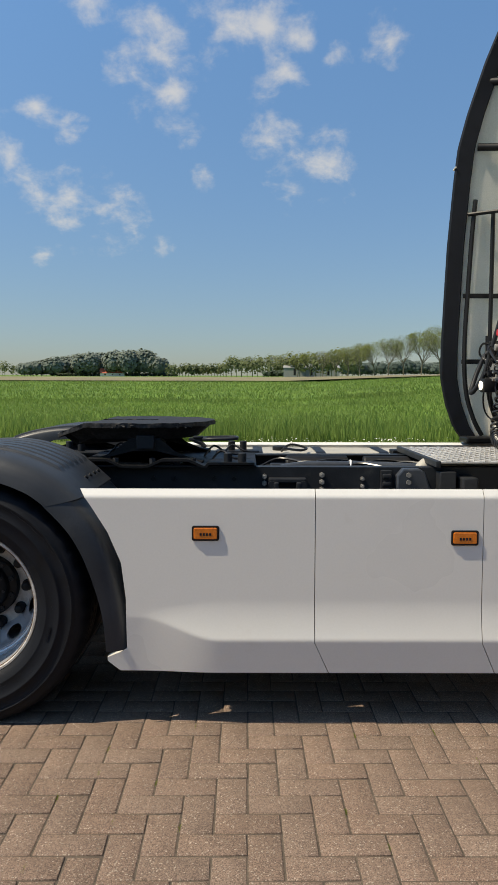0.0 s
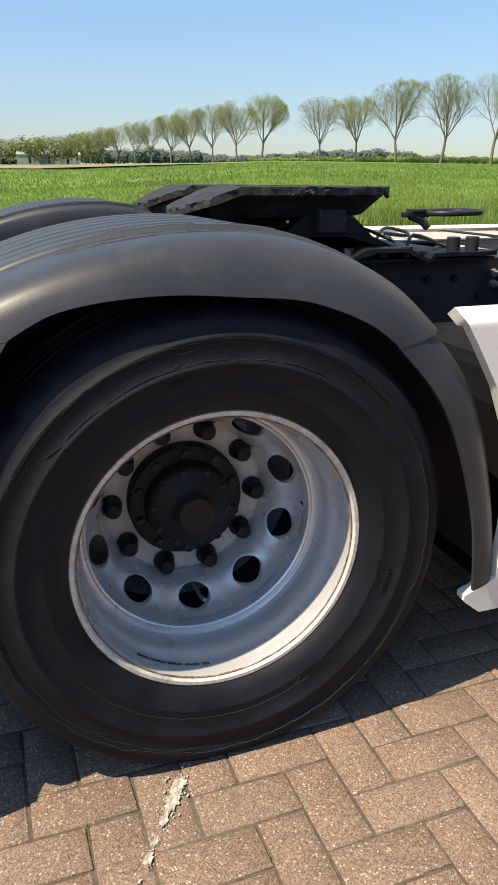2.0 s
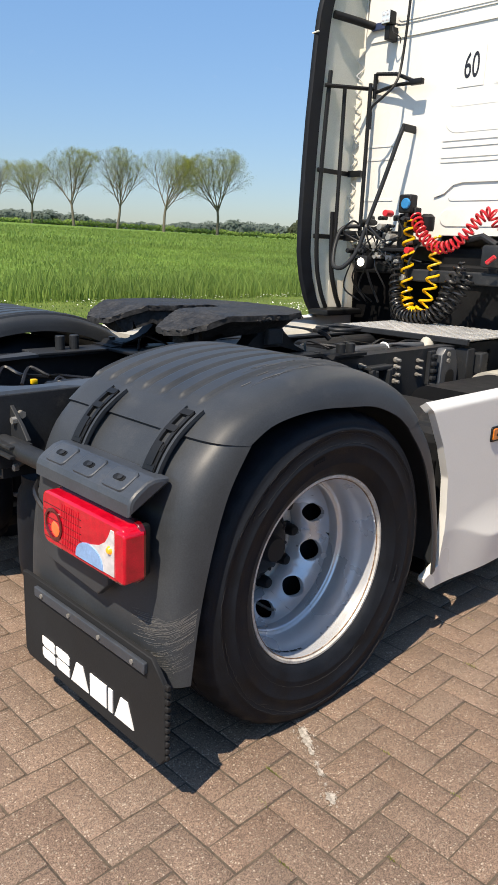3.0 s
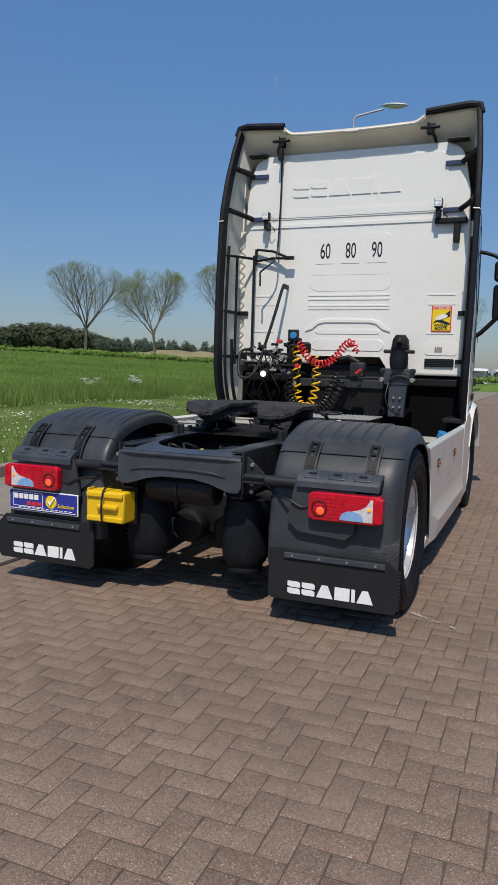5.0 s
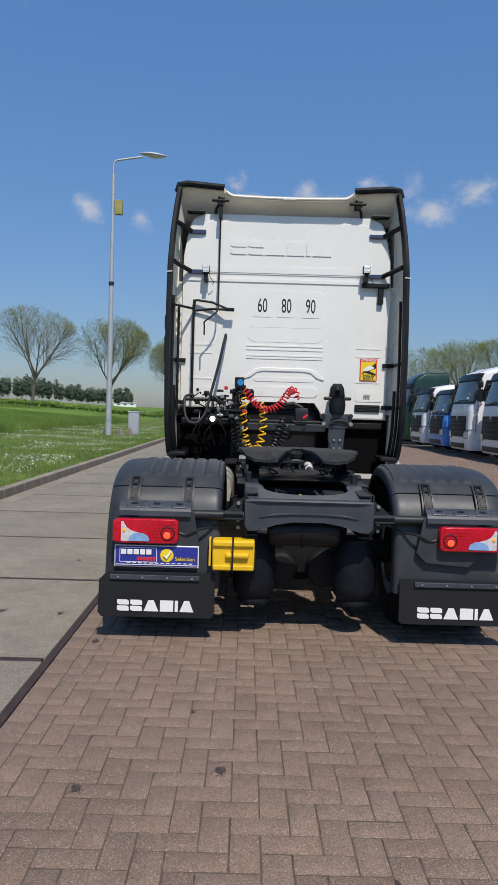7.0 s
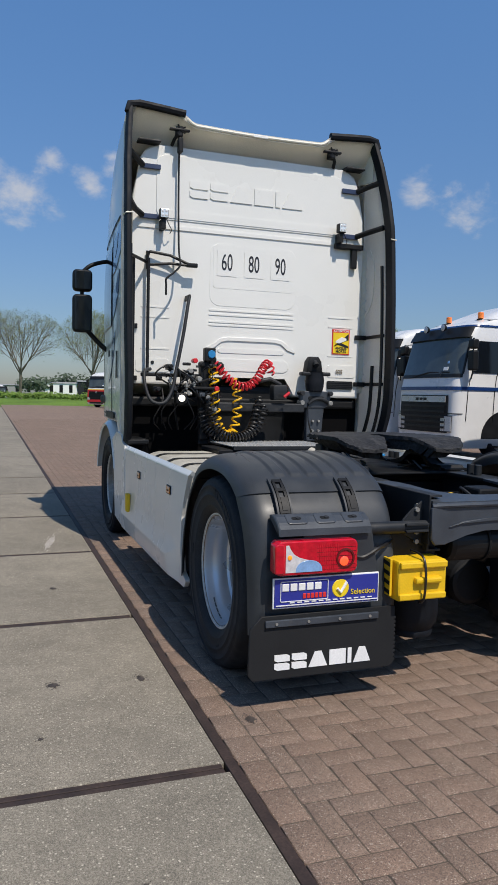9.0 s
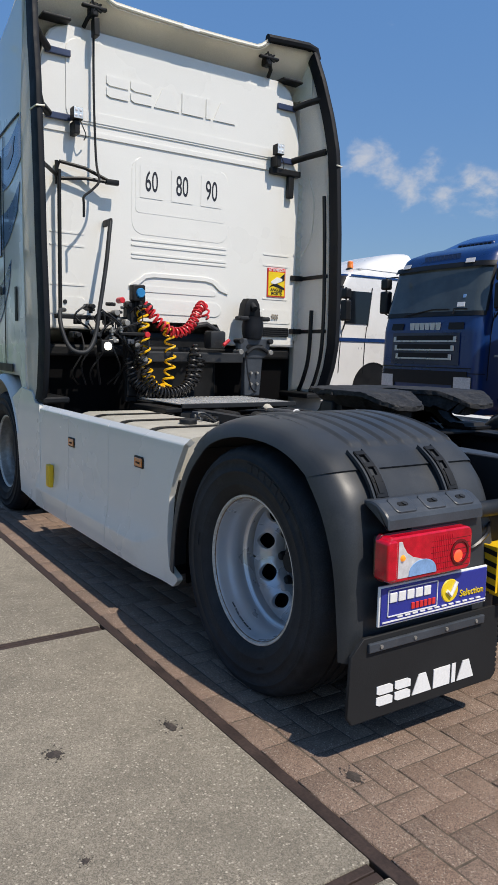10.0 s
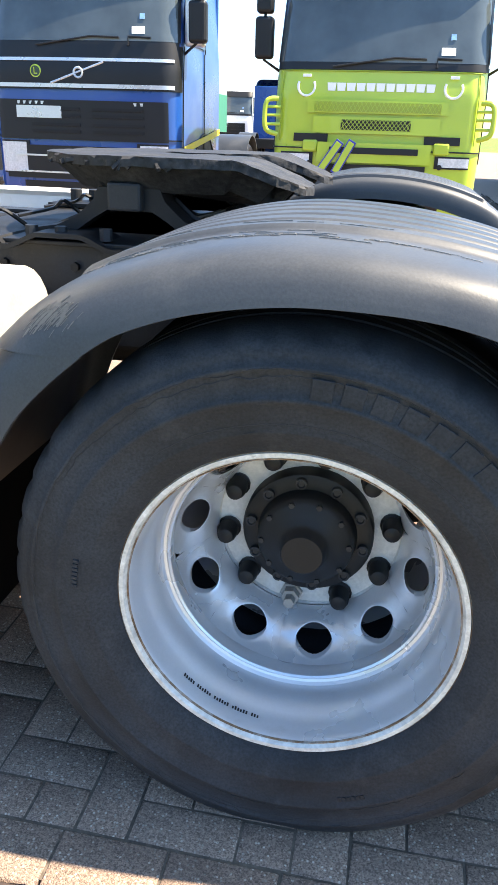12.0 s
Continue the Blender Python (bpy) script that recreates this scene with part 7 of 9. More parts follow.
# ---- kerb, gutter, concrete slabs with steel-edged joints ----
kerb = thing("kerb", "weathered concrete kerb between slabs and verge", "kerb", kind="structure")
me = None
for k in range(78):
    x = -22 + 1.0 * k
    if me is None:
        o = part("kerb_stone", box((0.004, 0, -0.1), (0.996, 0.16, 0.135), 0.014), KERB, kerb)
        me = o.data
    else:
        o = new("kerb_stone", me); o.parent = kerb
    o.matrix_basis = pose(x, 4.05, random.uniform(-0.003, 0.003), 0, 0, random.uniform(-0.15, 0.15))
tagged(finish("gutter", box((-25, 3.80, -0.08), (60, 4.049, -0.006), 0), KERB, smooth=0), "sandy gutter strip along the kerb", "gutter", kind="structure")
slabs = thing("concrete_strip", "weathered grey concrete slabs with steel-edged joints", "paving", kind="structure")
me = None
for k in range(38):
    x = -10.52 + 1.895 * k
    if me is None:
        o = part("slab", box((0.035, 1.4855, -0.09), (1.86, 3.795, 0.004), 0.006), CONCRETE, slabs)
        me = o.data
    else:
        o = new("slab", me); o.parent = slabs
    o.matrix_basis = pose(x, 0, random.uniform(-0.002, 0.002))
    part("joint_steel", box((x - 0.032, 1.50, -0.08), (x - 0.003, 3.795, 0.0), 0.002), RUST, slabs)
    part("joint_steel", box((x + 0.003, 1.50, -0.08), (x + 0.032, 3.795, 0.0), 0.002), RUST, slabs)
part("edge_steel", box((-12, 1.439, -0.08), (62, 1.4825, 0.001), 0.003), RUST, slabs, "rusty brown edge steel")


def blot(name, x, y, r, mat_, seed, z=0.006, stretch=1.0, label="", turn=0.0, flecks=26):
    """A stain on the paving: a ragged core and loose flecks round it."""
    rnd = random.Random(seed)
    bm = bmesh.new()

    def patch(cx, cy, rr, n, lift):
        f, g = rnd.uniform(0, 9), rnd.uniform(0, 9)
        pts = []
        for k in range(n):
            a = 2 * math.pi * k / n
            q = rr * (0.78 + 0.34 * noise.noise(Vector((2.2 * math.cos(a) + f, 2.2 * math.sin(a) + g, 0))) + 0.3 * noise.noise(Vector((6 * math.cos(a) + g, 6 * math.sin(a) + f, 3))) + rnd.uniform(-0.06, 0.06))
            pts.append((cx + q * math.cos(a) * stretch, cy + q * math.sin(a)))
        prism(pts, 0.0004, Matrix.Translation((0, 0, lift)), 0, bm)

    patch(0, 0, r * 0.8, 40, 0)
    for i in range(flecks):
        a, d = rnd.uniform(0, 6.28), r * (0.6 + 0.9 * rnd.random() ** 1.6)
        patch(d * math.cos(a) * stretch, d * math.sin(a), r * rnd.uniform(0.02, 0.15), 9, 0.0002 + 0.00002 * i)
    return tagged(finish(name, bm, mat_, m=pose(x, y, z, 0, 0, turn), smooth=0), label, "stain", kind="stuff")


for i, (x, y, r, st) in enumerate(((-0.11, 2.03, 0.036, 1.1), (-0.145, 1.628, 0.026, 1.9), (-0.635, 2.12, 0.017, 1.0), (-1.6, 1.9, 0.015, 1.0), (0.5, 2.6, 0.02, 1.3), (1.6, 1.9, 0.03, 1.4))):
    blot("oil_spot", x, y, r, OIL, i, 0.0055, st, "dark oil spot on the concrete slab")
for i, (x, y, r) in enumerate(((-0.70, 1.27, 0.032), (-2.40, 0.99, 0.028), (-2.24, 0.46, 0.03), (-1.69, 0.61, 0.014), (-3.4, -0.5, 0.014), (-2.9, -0.1, 0.012))):
    blot("oil_spot", x, y, r, OIL, 20 + i, 0.0015, 1.4, "dark oil spot on the brick paving")
for i, (u, r, st) in enumerate(((0.0, 0.021, 1.9), (0.15, 0.019, 2.2), (0.3, 0.012, 2.0), (0.48, 0.009, 1.6), (0.62, 0.012, 1.8), (0.78, 0.005, 1.5), (0.95, 0.021, 1.1), (1.0, 0.012, 2.0))):
    blot("paint_mark", -0.145 - 0.15 * u, -1.28 - 0.235 * u, r, PAINTMARK, 40 + i, 0.0015 + 0.0003 * i, st, "chalky white mark on the brick paving", 57, 34)
blot("paint_mark", 3.2, 1.8, 0.05, PAINTMARK, 60, 0.0055, 9.0, "thin white line worn on the slab", -12)

# ---- trees ----
def bare_tree(seed, height, spread, leaves, leaf_mat):
    """A young-leaved avenue tree: short trunk, steep limbs, straight forking twigs inside a rounded crown, thin leaf."""
    rnd = random.Random(seed)
    h = height
    mid, ax, az = Vector((0, 0, 0.62 * h)), 0.37 * spread * h, 0.385 * h
    wood, ends = bmesh.new(), []

    def room(p, d):
        """How far from p the crown reaches along d."""
        q = Vector(((p.x - mid.x) / ax, (p.y - mid.y) / ax, (p.z - mid.z) / az))
        e = Vector((d.x / ax, d.y / ax, d.z / az))
        a, b, c = e.dot(e), q.dot(e), q.dot(q) - 1
        disc = b * b - a * c
        return max(0.0, (-b + math.sqrt(disc)) / a) if disc > 0 else 0.0

    def branch(p, d, n, r, level):
        steps = (6, 6, 4, 3, 2)[level]
        pts, q, dirs = [p.copy()], p.copy(), []
        for k in range(steps):
            d = (d + Vector((rnd.gauss(0, 0.05), rnd.gauss(0, 0.05), 0.055 if level in (1, 2) else 0.0))).normalized()
            q = q + d * (n / steps)
            pts.append(q.copy()); dirs.append(d.copy())
        tip = max(r * (0.65 if level == 0 else 0.3), 0.005)
        tube(pts, r, (8, 6, 4, 3, 3)[level], wood, taper=tip)
        if level >= 3:
            ends.extend(pts[1:])
        if level == 4:
            return
        count = (7, 9, 7, 4)[level]
        for k in range(count):
            f = (0.80 + 0.20 * k / count) if level == 0 else 0.22 + 0.78 * (k + rnd.random() * 0.5) / count
            i = min(int(f * steps), steps - 1)
            at = pts[i].lerp(pts[i + 1], f * steps - i if f < 1 else 1)
            dd = dirs[i]
            side = dd.orthogonal().normalized()
            side.rotate(Matrix.Rotation(2.4 * k + rnd.random() * 0.9 + seed, 3, dd))
            wide = (0.82, 0.78, 0.85, 0.9)[level] * rnd.uniform(0.75, 1.15)
            nd = (dd + side * wide + Vector((0, 0, 0.12))).normalized()
            lim = room(at, nd)
            m_ = min(lim * rnd.uniform(0.82, 1.0), (0.75, 0.34, 0.15, 0.07)[level] * h * rnd.uniform(0.75, 1.15))
            if m_ > 0.12:
                branch(at, nd, m_, max(tip, r * (1 - 0.65 * f)) * (0.62 if level == 0 else 0.6), level + 1)

    branch(Vector((0, 0, -0.1)), Vector((rnd.gauss(0, 0.02), rnd.gauss(0, 0.02), 1)).normalized(), 0.345 * h, 0.020 * h, 0)
    verts, faces = [], []
    rng = np.random.default_rng(seed)
    for _ in range(leaves):
        p = rnd.choice(ends)
        c = np.array([p.x + rnd.gauss(0, 0.18), p.y + rnd.gauss(0, 0.18), p.z + rnd.gauss(0.04, 0.18)])
        a, b = rng.normal(size=3), rng.normal(size=3)
        a /= np.linalg.norm(a)
        b = np.cross(a, b); b /= np.linalg.norm(b)
        s = rnd.uniform(0.03, 0.065)
        i = len(verts)
        for u, v in ((-1, 0), (0, -0.6), (1, 0), (0, 0.6)):
            verts.append(tuple(c + s * (u * a + v * b)))
        faces.append((i, i + 1, i + 2, i + 3))
    return wood, raw_mesh("crown", verts, faces, leaf_mat)


def tree_master(seed, height, spread, leaves):
    wood, crown = bare_tree(seed, height, spread, leaves, LEAF)
    t = thing("tree", "tall avenue tree with bare limbs and thin young leaves", "tree", "avenue trees along the field road")
    part("trunk", wood, BARK, t, smooth=60)
    c = new("crown", crown)
    c.parent = t
    return t


MASTERS = [tree_master(3, 12.0, 1.22, 17000), tree_master(8, 12.0, 1.32, 12000), tree_master(14, 12.0, 1.18, 20000), tree_master(21, 12.0, 1.36, 9000)]
# bearing from north of the yard (degrees towards the truck's front), distance, height
AVENUE = [(96.0, 105, 12.9), (90.2, 98, 12.0), (84, 95, 11.5), (77.8, 94, 13.0), (71.8, 92, 12.6), (65.5, 90, 12.8), (59.7, 104, 13.2), (54.3, 106, 13.6), (41.3, 103, 11.4), (37.2, 106, 11.2), (33.7, 111, 11.2), (30.5, 115, 11.2), (27.5, 126, 10.0), (24.9, 134, 10.4), (20.6, 148, 12.2), (18.8, 160, 12.0), (17.0, 172, 12.0), (15.3, 188, 12.6), (13.9, 205, 12.2), (12.5, 224, 12.4), (11.3, 243, 12.6), (10.2, 262, 12.4), (9.1, 283, 12.8), (8.1, 305, 12.6), (7.1, 325, 12.5), (6.1, 345, 12.5), (5.1, 365, 12.7), (4.1, 385, 12.4), (3.2, 405, 12.8), (2.3, 425, 13.0), (1.4, 445, 12.6), (0.5, 465, 13), (-0.4, 490, 13), (-1.2, 515, 14),
          (103.5, 150, 15.5), (106.5, 142, 16.5), (109.6, 150, 17.5), (112.6, 150, 16.5), (115.8, 140, 16), (119, 150, 16.5)]
used = [False] * 4
for i, (b, d, h) in enumerate(AVENUE):
    x, y = d * math.sin(radians(b)), d * math.cos(radians(b)) - 1
    k = (i * 7 + i // 3) % 4
    m = pose(x, y, land(x, y) - 0.1, 0, 0, (i * 137) % 360) @ Matrix.Scale(h / 12.0, 4)
    if not used[k]:
        MASTERS[k].matrix_basis, used[k] = m, True
    else:
        o = copy_thing(MASTERS[k], m)
        o.scale = (h / 12.0,) * 3


def woodland(name, rows, leaf_mat, label, seed, clumps=70, size=0.9):
    """Far trees as many loose leaf clumps on thin stems; rows of bearing, distance, height, width."""
    rng = np.random.default_rng(seed)
    verts, faces = [], []
    for b, d, h, w in rows:
        x0, y0 = d * math.sin(radians(b)), d * math.cos(radians(b))
        z0 = land(x0, y0)
        n = int(clumps * (0.7 + 0.6 * rng.random()))
        for _ in range(n):
            u = rng.normal(size=3)
            u /= np.linalg.norm(u)
            q = rng.random() ** 0.45
            c = np.array([x0 + u[0] * q * w, y0 + u[1] * q * w, z0 + h * 0.56 + u[2] * q * h * 0.44])
            # leaf clumps face outwards and a little to the light
            face = u + 0.4 * np.array(SUN_TO) + rng.normal(0, 0.16, 3)
            a = np.cross(face, rng.normal(size=3)); a /= np.linalg.norm(a)
            e = np.cross(a, face); e /= np.linalg.norm(e)
            s = size * rng.uniform(0.5, 1.3)
            i = len(verts)
            for k in range(5):
                t = k * 1.2566
                verts.append(tuple(c + s * rng.uniform(0.7, 1.2) * (math.cos(t) * a + math.sin(t) * e)))
            faces.append(tuple(range(i, i + 5)))
        i = len(verts)
        verts += [(x0 - 0.2, y0, z0), (x0 + 0.2, y0, z0), (x0 + 0.12, y0, z0 + h * 0.5), (x0 - 0.12, y0, z0 + h * 0.5)]
        faces.append((i, i + 1, i + 2, i + 3))
    return tagged(new(name, raw_mesh(name, verts, faces, leaf_mat)), label, "woodland", kind="stuff")


rw = random.Random(4)
dark = [(-17.0 + 0.215 * i + rw.uniform(-0.1, 0.1), 600 + rw.uniform(-25, 25), (10.6 + 8.4 * min(1, i / 19) + 3 * max(0, (i - 19) / 21)) * rw.uniform(0.95, 1.03), 7.0) for i in range(44)]
dark += [(-7.4 + 0.4 * i, 590 + rw.uniform(-10, 10), 19 - 2.0 * i + rw.uniform(-1, 1), 5.5) for i in range(3)]
woodland("wood_edge", dark, LEAF_HAZE, "grey-green wood beyond the field, haze put into its leaf colour", 1, 800, 1.25)
pale = [(-20 + 0.4 * i + rw.uniform(-0.2, 0.2), 640 + rw.uniform(-20, 20), rw.uniform(7, 15), 4.5) for i in range(26)]
pale += [(-6.2 + 0.23 * i, 560 + rw.uniform(-15, 15), rw.uniform(9, 11.5), 3.2) for i in range(21)]
woodland("hedge_trees", pale, LEAF_MID, "pale green hedgerow trees beyond the field", 2, 70, 0.9)
row = [(-1.6 + 0.42 * i, 470 - 6 * i, rw.uniform(11, 15), 4.5) for i in range(26)]
woodland("orchard_trees", row, LEAF_MID, "young green trees beyond the field", 3, 80, 0.9)
blue = [(8 + 0.30 * i + rw.uniform(-0.2, 0.2), 760 + rw.uniform(-60, 60), rw.uniform(13, 18) * (0.80 + 0.20 * math.sin(i * 0.12)), 9.0) for i in range(185)]
woodland("distant_wood", blue, LEAF_FAR_HAZE, "distant wood on the horizon, haze put into its leaf colour", 4, 420, 1.25)
brown = [(47.6 + 0.2 * i + rw.uniform(-0.1, 0.1), 400 + rw.uniform(-15, 15), rw.uniform(14, 16) * (0.5 + 0.55 * math.sin(math.pi * min(1, (i + 4) / 54))), 5.0) for i in range(50)]
woodland("brown_wood", brown, LEAF_OLIVE, "olive green wood with rounded crowns beyond the field", 9, 560, 0.75)
near = [(56 + 0.42 * i + rw.uniform(-0.2, 0.2), 330 + rw.uniform(-25, 25), (8.0 + 3.0 * math.exp(-((0.42 * i - 17) / 4) ** 2)) * rw.uniform(0.78, 1.15), 2.1) for i in range(60)]
woodland("poplar_wood", near, LEAF_DARK, "dark green poplar wood beyond the field", 5, 330, 0.5)
near = [(92 + 0.7 * i, 260 + rw.uniform(-25, 25), rw.uniform(6, 9), 4.0) for i in range(40)]
woodland("yard_trees", near, LEAF_DARK, "green trees beyond the yard", 6, 190, 0.5)
hedge = [(-15 + 0.16 * i, 590, rw.uniform(2.2, 3.2), 2.2) for i in range(60)] + [(1.5 + 0.16 * i, 400, rw.uniform(2.5, 4), 2.0) for i in range(34)]
woodland("dark_hedge", hedge, LEAF_DARK, "low dark hedge beyond the field", 7, 40, 0.8)
berm = [(20 + 0.55 * i, 96 - 0.10 * (i - 60) if i > 60 else 104 + 0.012 * (60 - i) ** 2, rw.uniform(0.6, 1.1), 1.5) for i in range(150)]
woodland("ditch_growth", berm, WEED, "rough green growth along the ditch", 8, 150, 0.13)

# buildings far off
def barn(name, b, d, w, deep, h, ridge_h, wall_mat, roof_mat, label):
    x, y = d * math.sin(radians(b)), d * math.cos(radians(b))
    t = thing(name, label, "building", m=pose(x, y, land(x, y) - 0.2, 0, 0, -b))
    part("wall", box((-w / 2, -deep / 2, 0), (w / 2, deep / 2, h), 0.0), wall_mat, t)
    bm = prism([(-deep / 2 - 0.3, h), (deep / 2 + 0.3, h), (0, ridge_h)], w + 0.6, Matrix(((0, 0, 1, -w / 2 - 0.3), (1, 0, 0, 0), (0, 1, 0, 0), (0, 0, 0, 1))))
    part("roof", bm, roof_mat, t)
    for k in range(3):
        wx = -w * 0.3 + w * 0.3 * k
        part("window", box((wx - 0.6, -deep / 2 - 0.06, 1.0), (wx + 0.6, -deep / 2 + 0.05, h - 0.5), 0.02), GLASS, t)


barn("farmhouse", -10.5, 585, 19, 9, 2.6, 6.4, CREAM, ROOFTILE, "low farmhouse with a red tiled roof")
barn("shed", 5.2, 395, 30, 12, 5.0, 6.5, WALLGREY, WALLGREY, "long grey shed behind the trees")
barn("warehouse", 94.6, 265, 11, 10, 4.2, 4.8, WHITEPRINT, WALLGREY, "low white warehouse beyond the yard")
barn("warehouse", 97.4, 265, 14, 12, 5.0, 5.6, STEEL, WALLGREY, "low dark grey warehouse beyond the yard")
barn("warehouse", 91.4, 290, 14, 12, 3.4, 3.8, WALLGREY, WALLGREY, "low grey warehouse beyond the yard")
barn("white_shed", 80.3, 330, 10, 4, 1.9, 2.1, WHITEPRINT, WHITEPRINT, "long white shed beyond the field")
heap = lambda u, v: ((118 + 14 * u) * math.sin(radians(57.5 + 11 * v)), (118 + 14 * u) * math.cos(radians(57.5 + 11 * v)), land(110, 118 * math.cos(radians(57.5 + 11 * v))) - 0.2 + 2.0 * math.sin(math.pi * u) * math.sin(math.pi * v) ** 0.6 + 0.5 * noise.noise(Vector((u * 6, v * 9, 0))))
tagged(finish("sand_heap", sheet(heap, 16, 40), EARTH), "long heap of pale sand beyond the trees", "sand", kind="structure")

# street lamp, cabinet, post stones
lamp = thing("street_lamp", "tall galvanised street lamp with curved arm", "street lamp", m=pose(28.5, 6.75, land(28, 6.75)))
H = 12.6
part("pole", rod((0, 0, -0.1), (0, 0, H - 0.7), 0.14, 0.065, 20), GALV, lamp)
part("arm", tube(smooth_line([(0, 0, H - 0.75), (0.0, 0.0, H - 0.3), (0.01, -0.10, H - 0.08), (0.04, -0.5, H + 0.02), (0.08, -1.3, H + 0.16)], 18), 0.045, 10), GALV, lamp)
drop = [(0, -0.62), (0.07, -0.58), (0.16, -0.42), (0.225, -0.12), (0.23, 0.12), (0.17, 0.38), (0.08, 0.52), (0.055, 0.62), (0, 0.625)]
lie = pose(0.07, -1.78, H + 0.26, 5, 0, 0) @ Matrix.Diagonal((1, 1, 0.42, 1)) @ pose(0, 0, 0, -90, 0, 0)
head = part("lamp_head", lathe(drop, 28, lie), GALV, lamp, "teardrop lamp head")
lie = pose(0.07, -1.83, H + 0.20, 5, 0, 0) @ Matrix.Diagonal((0.8, 0.72, 0.36, 1)) @ pose(0, 0, 0, -90, 0, 0)
part("lamp_lens", lathe(drop, 24, lie), LENS_CLEAR, head)
part("sign_box", box((-0.12, -0.45, 10.1), (0.12, -0.1, 10.75), 0.02), DULLBOX, lamp, "small olive box on the pole")
part("fuse_hatch", box((-0.16, -0.06, 0.7), (-0.10, 0.06, 1.1), 0.01), GALV, lamp)
part("clamp", rod((0, 0, 6.9), (0, 0, 7.05), 0.125, seg=16), STEEL, lamp)
cab_ = thing("service_cabinet", "grey-white roadside service cabinet", "cabinet", m=pose(31.0, 5.95, land(31, 5.95)))
part("body", box((-0.25, -0.26, -0.05), (0.25, 0.26, 1.12), 0.03), GALV, cab_)
part("cap", box((-0.28, -0.29, 1.1), (0.28, 0.29, 1.16), 0.02), GALV, cab_)
part("door", box((-0.27, -0.22, 0.1), (-0.245, 0.22, 1.05), 0.008), GALV, cab_)
for x, y in ((28.6, 6.2), (28.7, 5.8)):
    st = thing("marker_stone", "small pyramid-shaped concrete marker in the grass", "stone", "markers by the lamp", m=pose(x, y, land(x, y)))
    part("cone", lathe([(0.2, -0.05), (0.2, 0.03), (0.03, 0.42), (0, 0.43)], 4), KERB, st)
copy_thing(lamp, pose(120, -14, 0.2))

# ---- parked trucks across the yard, noses towards the road ----
def tint(name, c, rough=0.3):
    return material(name, c, rough, vary=0.06, scale=1.5, grain=0.02, coat=0.3, dirt=(c[0] * 0.5 + 0.05, c[1] * 0.5 + 0.05, c[2] * 0.5 + 0.05), dirt_amount=0.06)


BLUE_A, BLUE_B = tint("deep_blue_paint", (0.004, 0.029, 0.128)), tint("mid_blue_paint", (0.006, 0.058, 0.24))
LIME, TRUCKWHITE, DARKGREEN, SKYBLUE = tint("lime_paint", (0.36, 0.47, 0.035), 0.35), tint("truck_white", (0.70, 0.70, 0.69)), tint("dark_green_paint", (0.007, 0.028, 0.017)), tint("light_blue_paint", (0.05, 0.22, 0.60))
NAVY_GRILLE = tint("navy_grille_paint", (0.006, 0.014, 0.05))
LIME_DARK = tint("lime_mesh", (0.26, 0.33, 0.02), 0.5)
CHARCOAL = material("charcoal_panel", (0.0095, 0.0102, 0.0115), 0.45, vary=0.1, spec=0.3)
SILVER = material("silver_trim", (0.55, 0.56, 0.57), 0.3, metal=0.5, vary=0.05)
TRUCKRIM = material("parked_rim", (0.35, 0.35, 0.36), 0.45, metal=0.4, vary=0.1)
ORANGE = material("orange_beacon", (0.85, 0.20, 0.01), 0.2, coat=1.0)


def cab_surface(secs, depth, bulge=0.05):
    def at(u, z):
        yf, hw, r = table(secs, z)
        if u <= 1:
            return Vector((-hw, -depth + (yf - r + depth) * u, z))
        if u <= 2:
            a = radians(90 * (u - 1))
            return Vector((-hw + r - r * math.cos(a), yf - r + r * math.sin(a), z))
        if u <= 3:
            x = (hw - r) * (2 * (u - 2) - 1)
            return Vector((x, yf + bulge * (1 - (x / (hw - r)) ** 2), z))
        if u <= 4:
            a = radians(90 * (4 - u))
            return Vector((hw - r + r * math.cos(a), yf - r + r * math.sin(a), z))
        return Vector((hw, yf - r + (-depth - yf + r) * (u - 4), z))
    return at


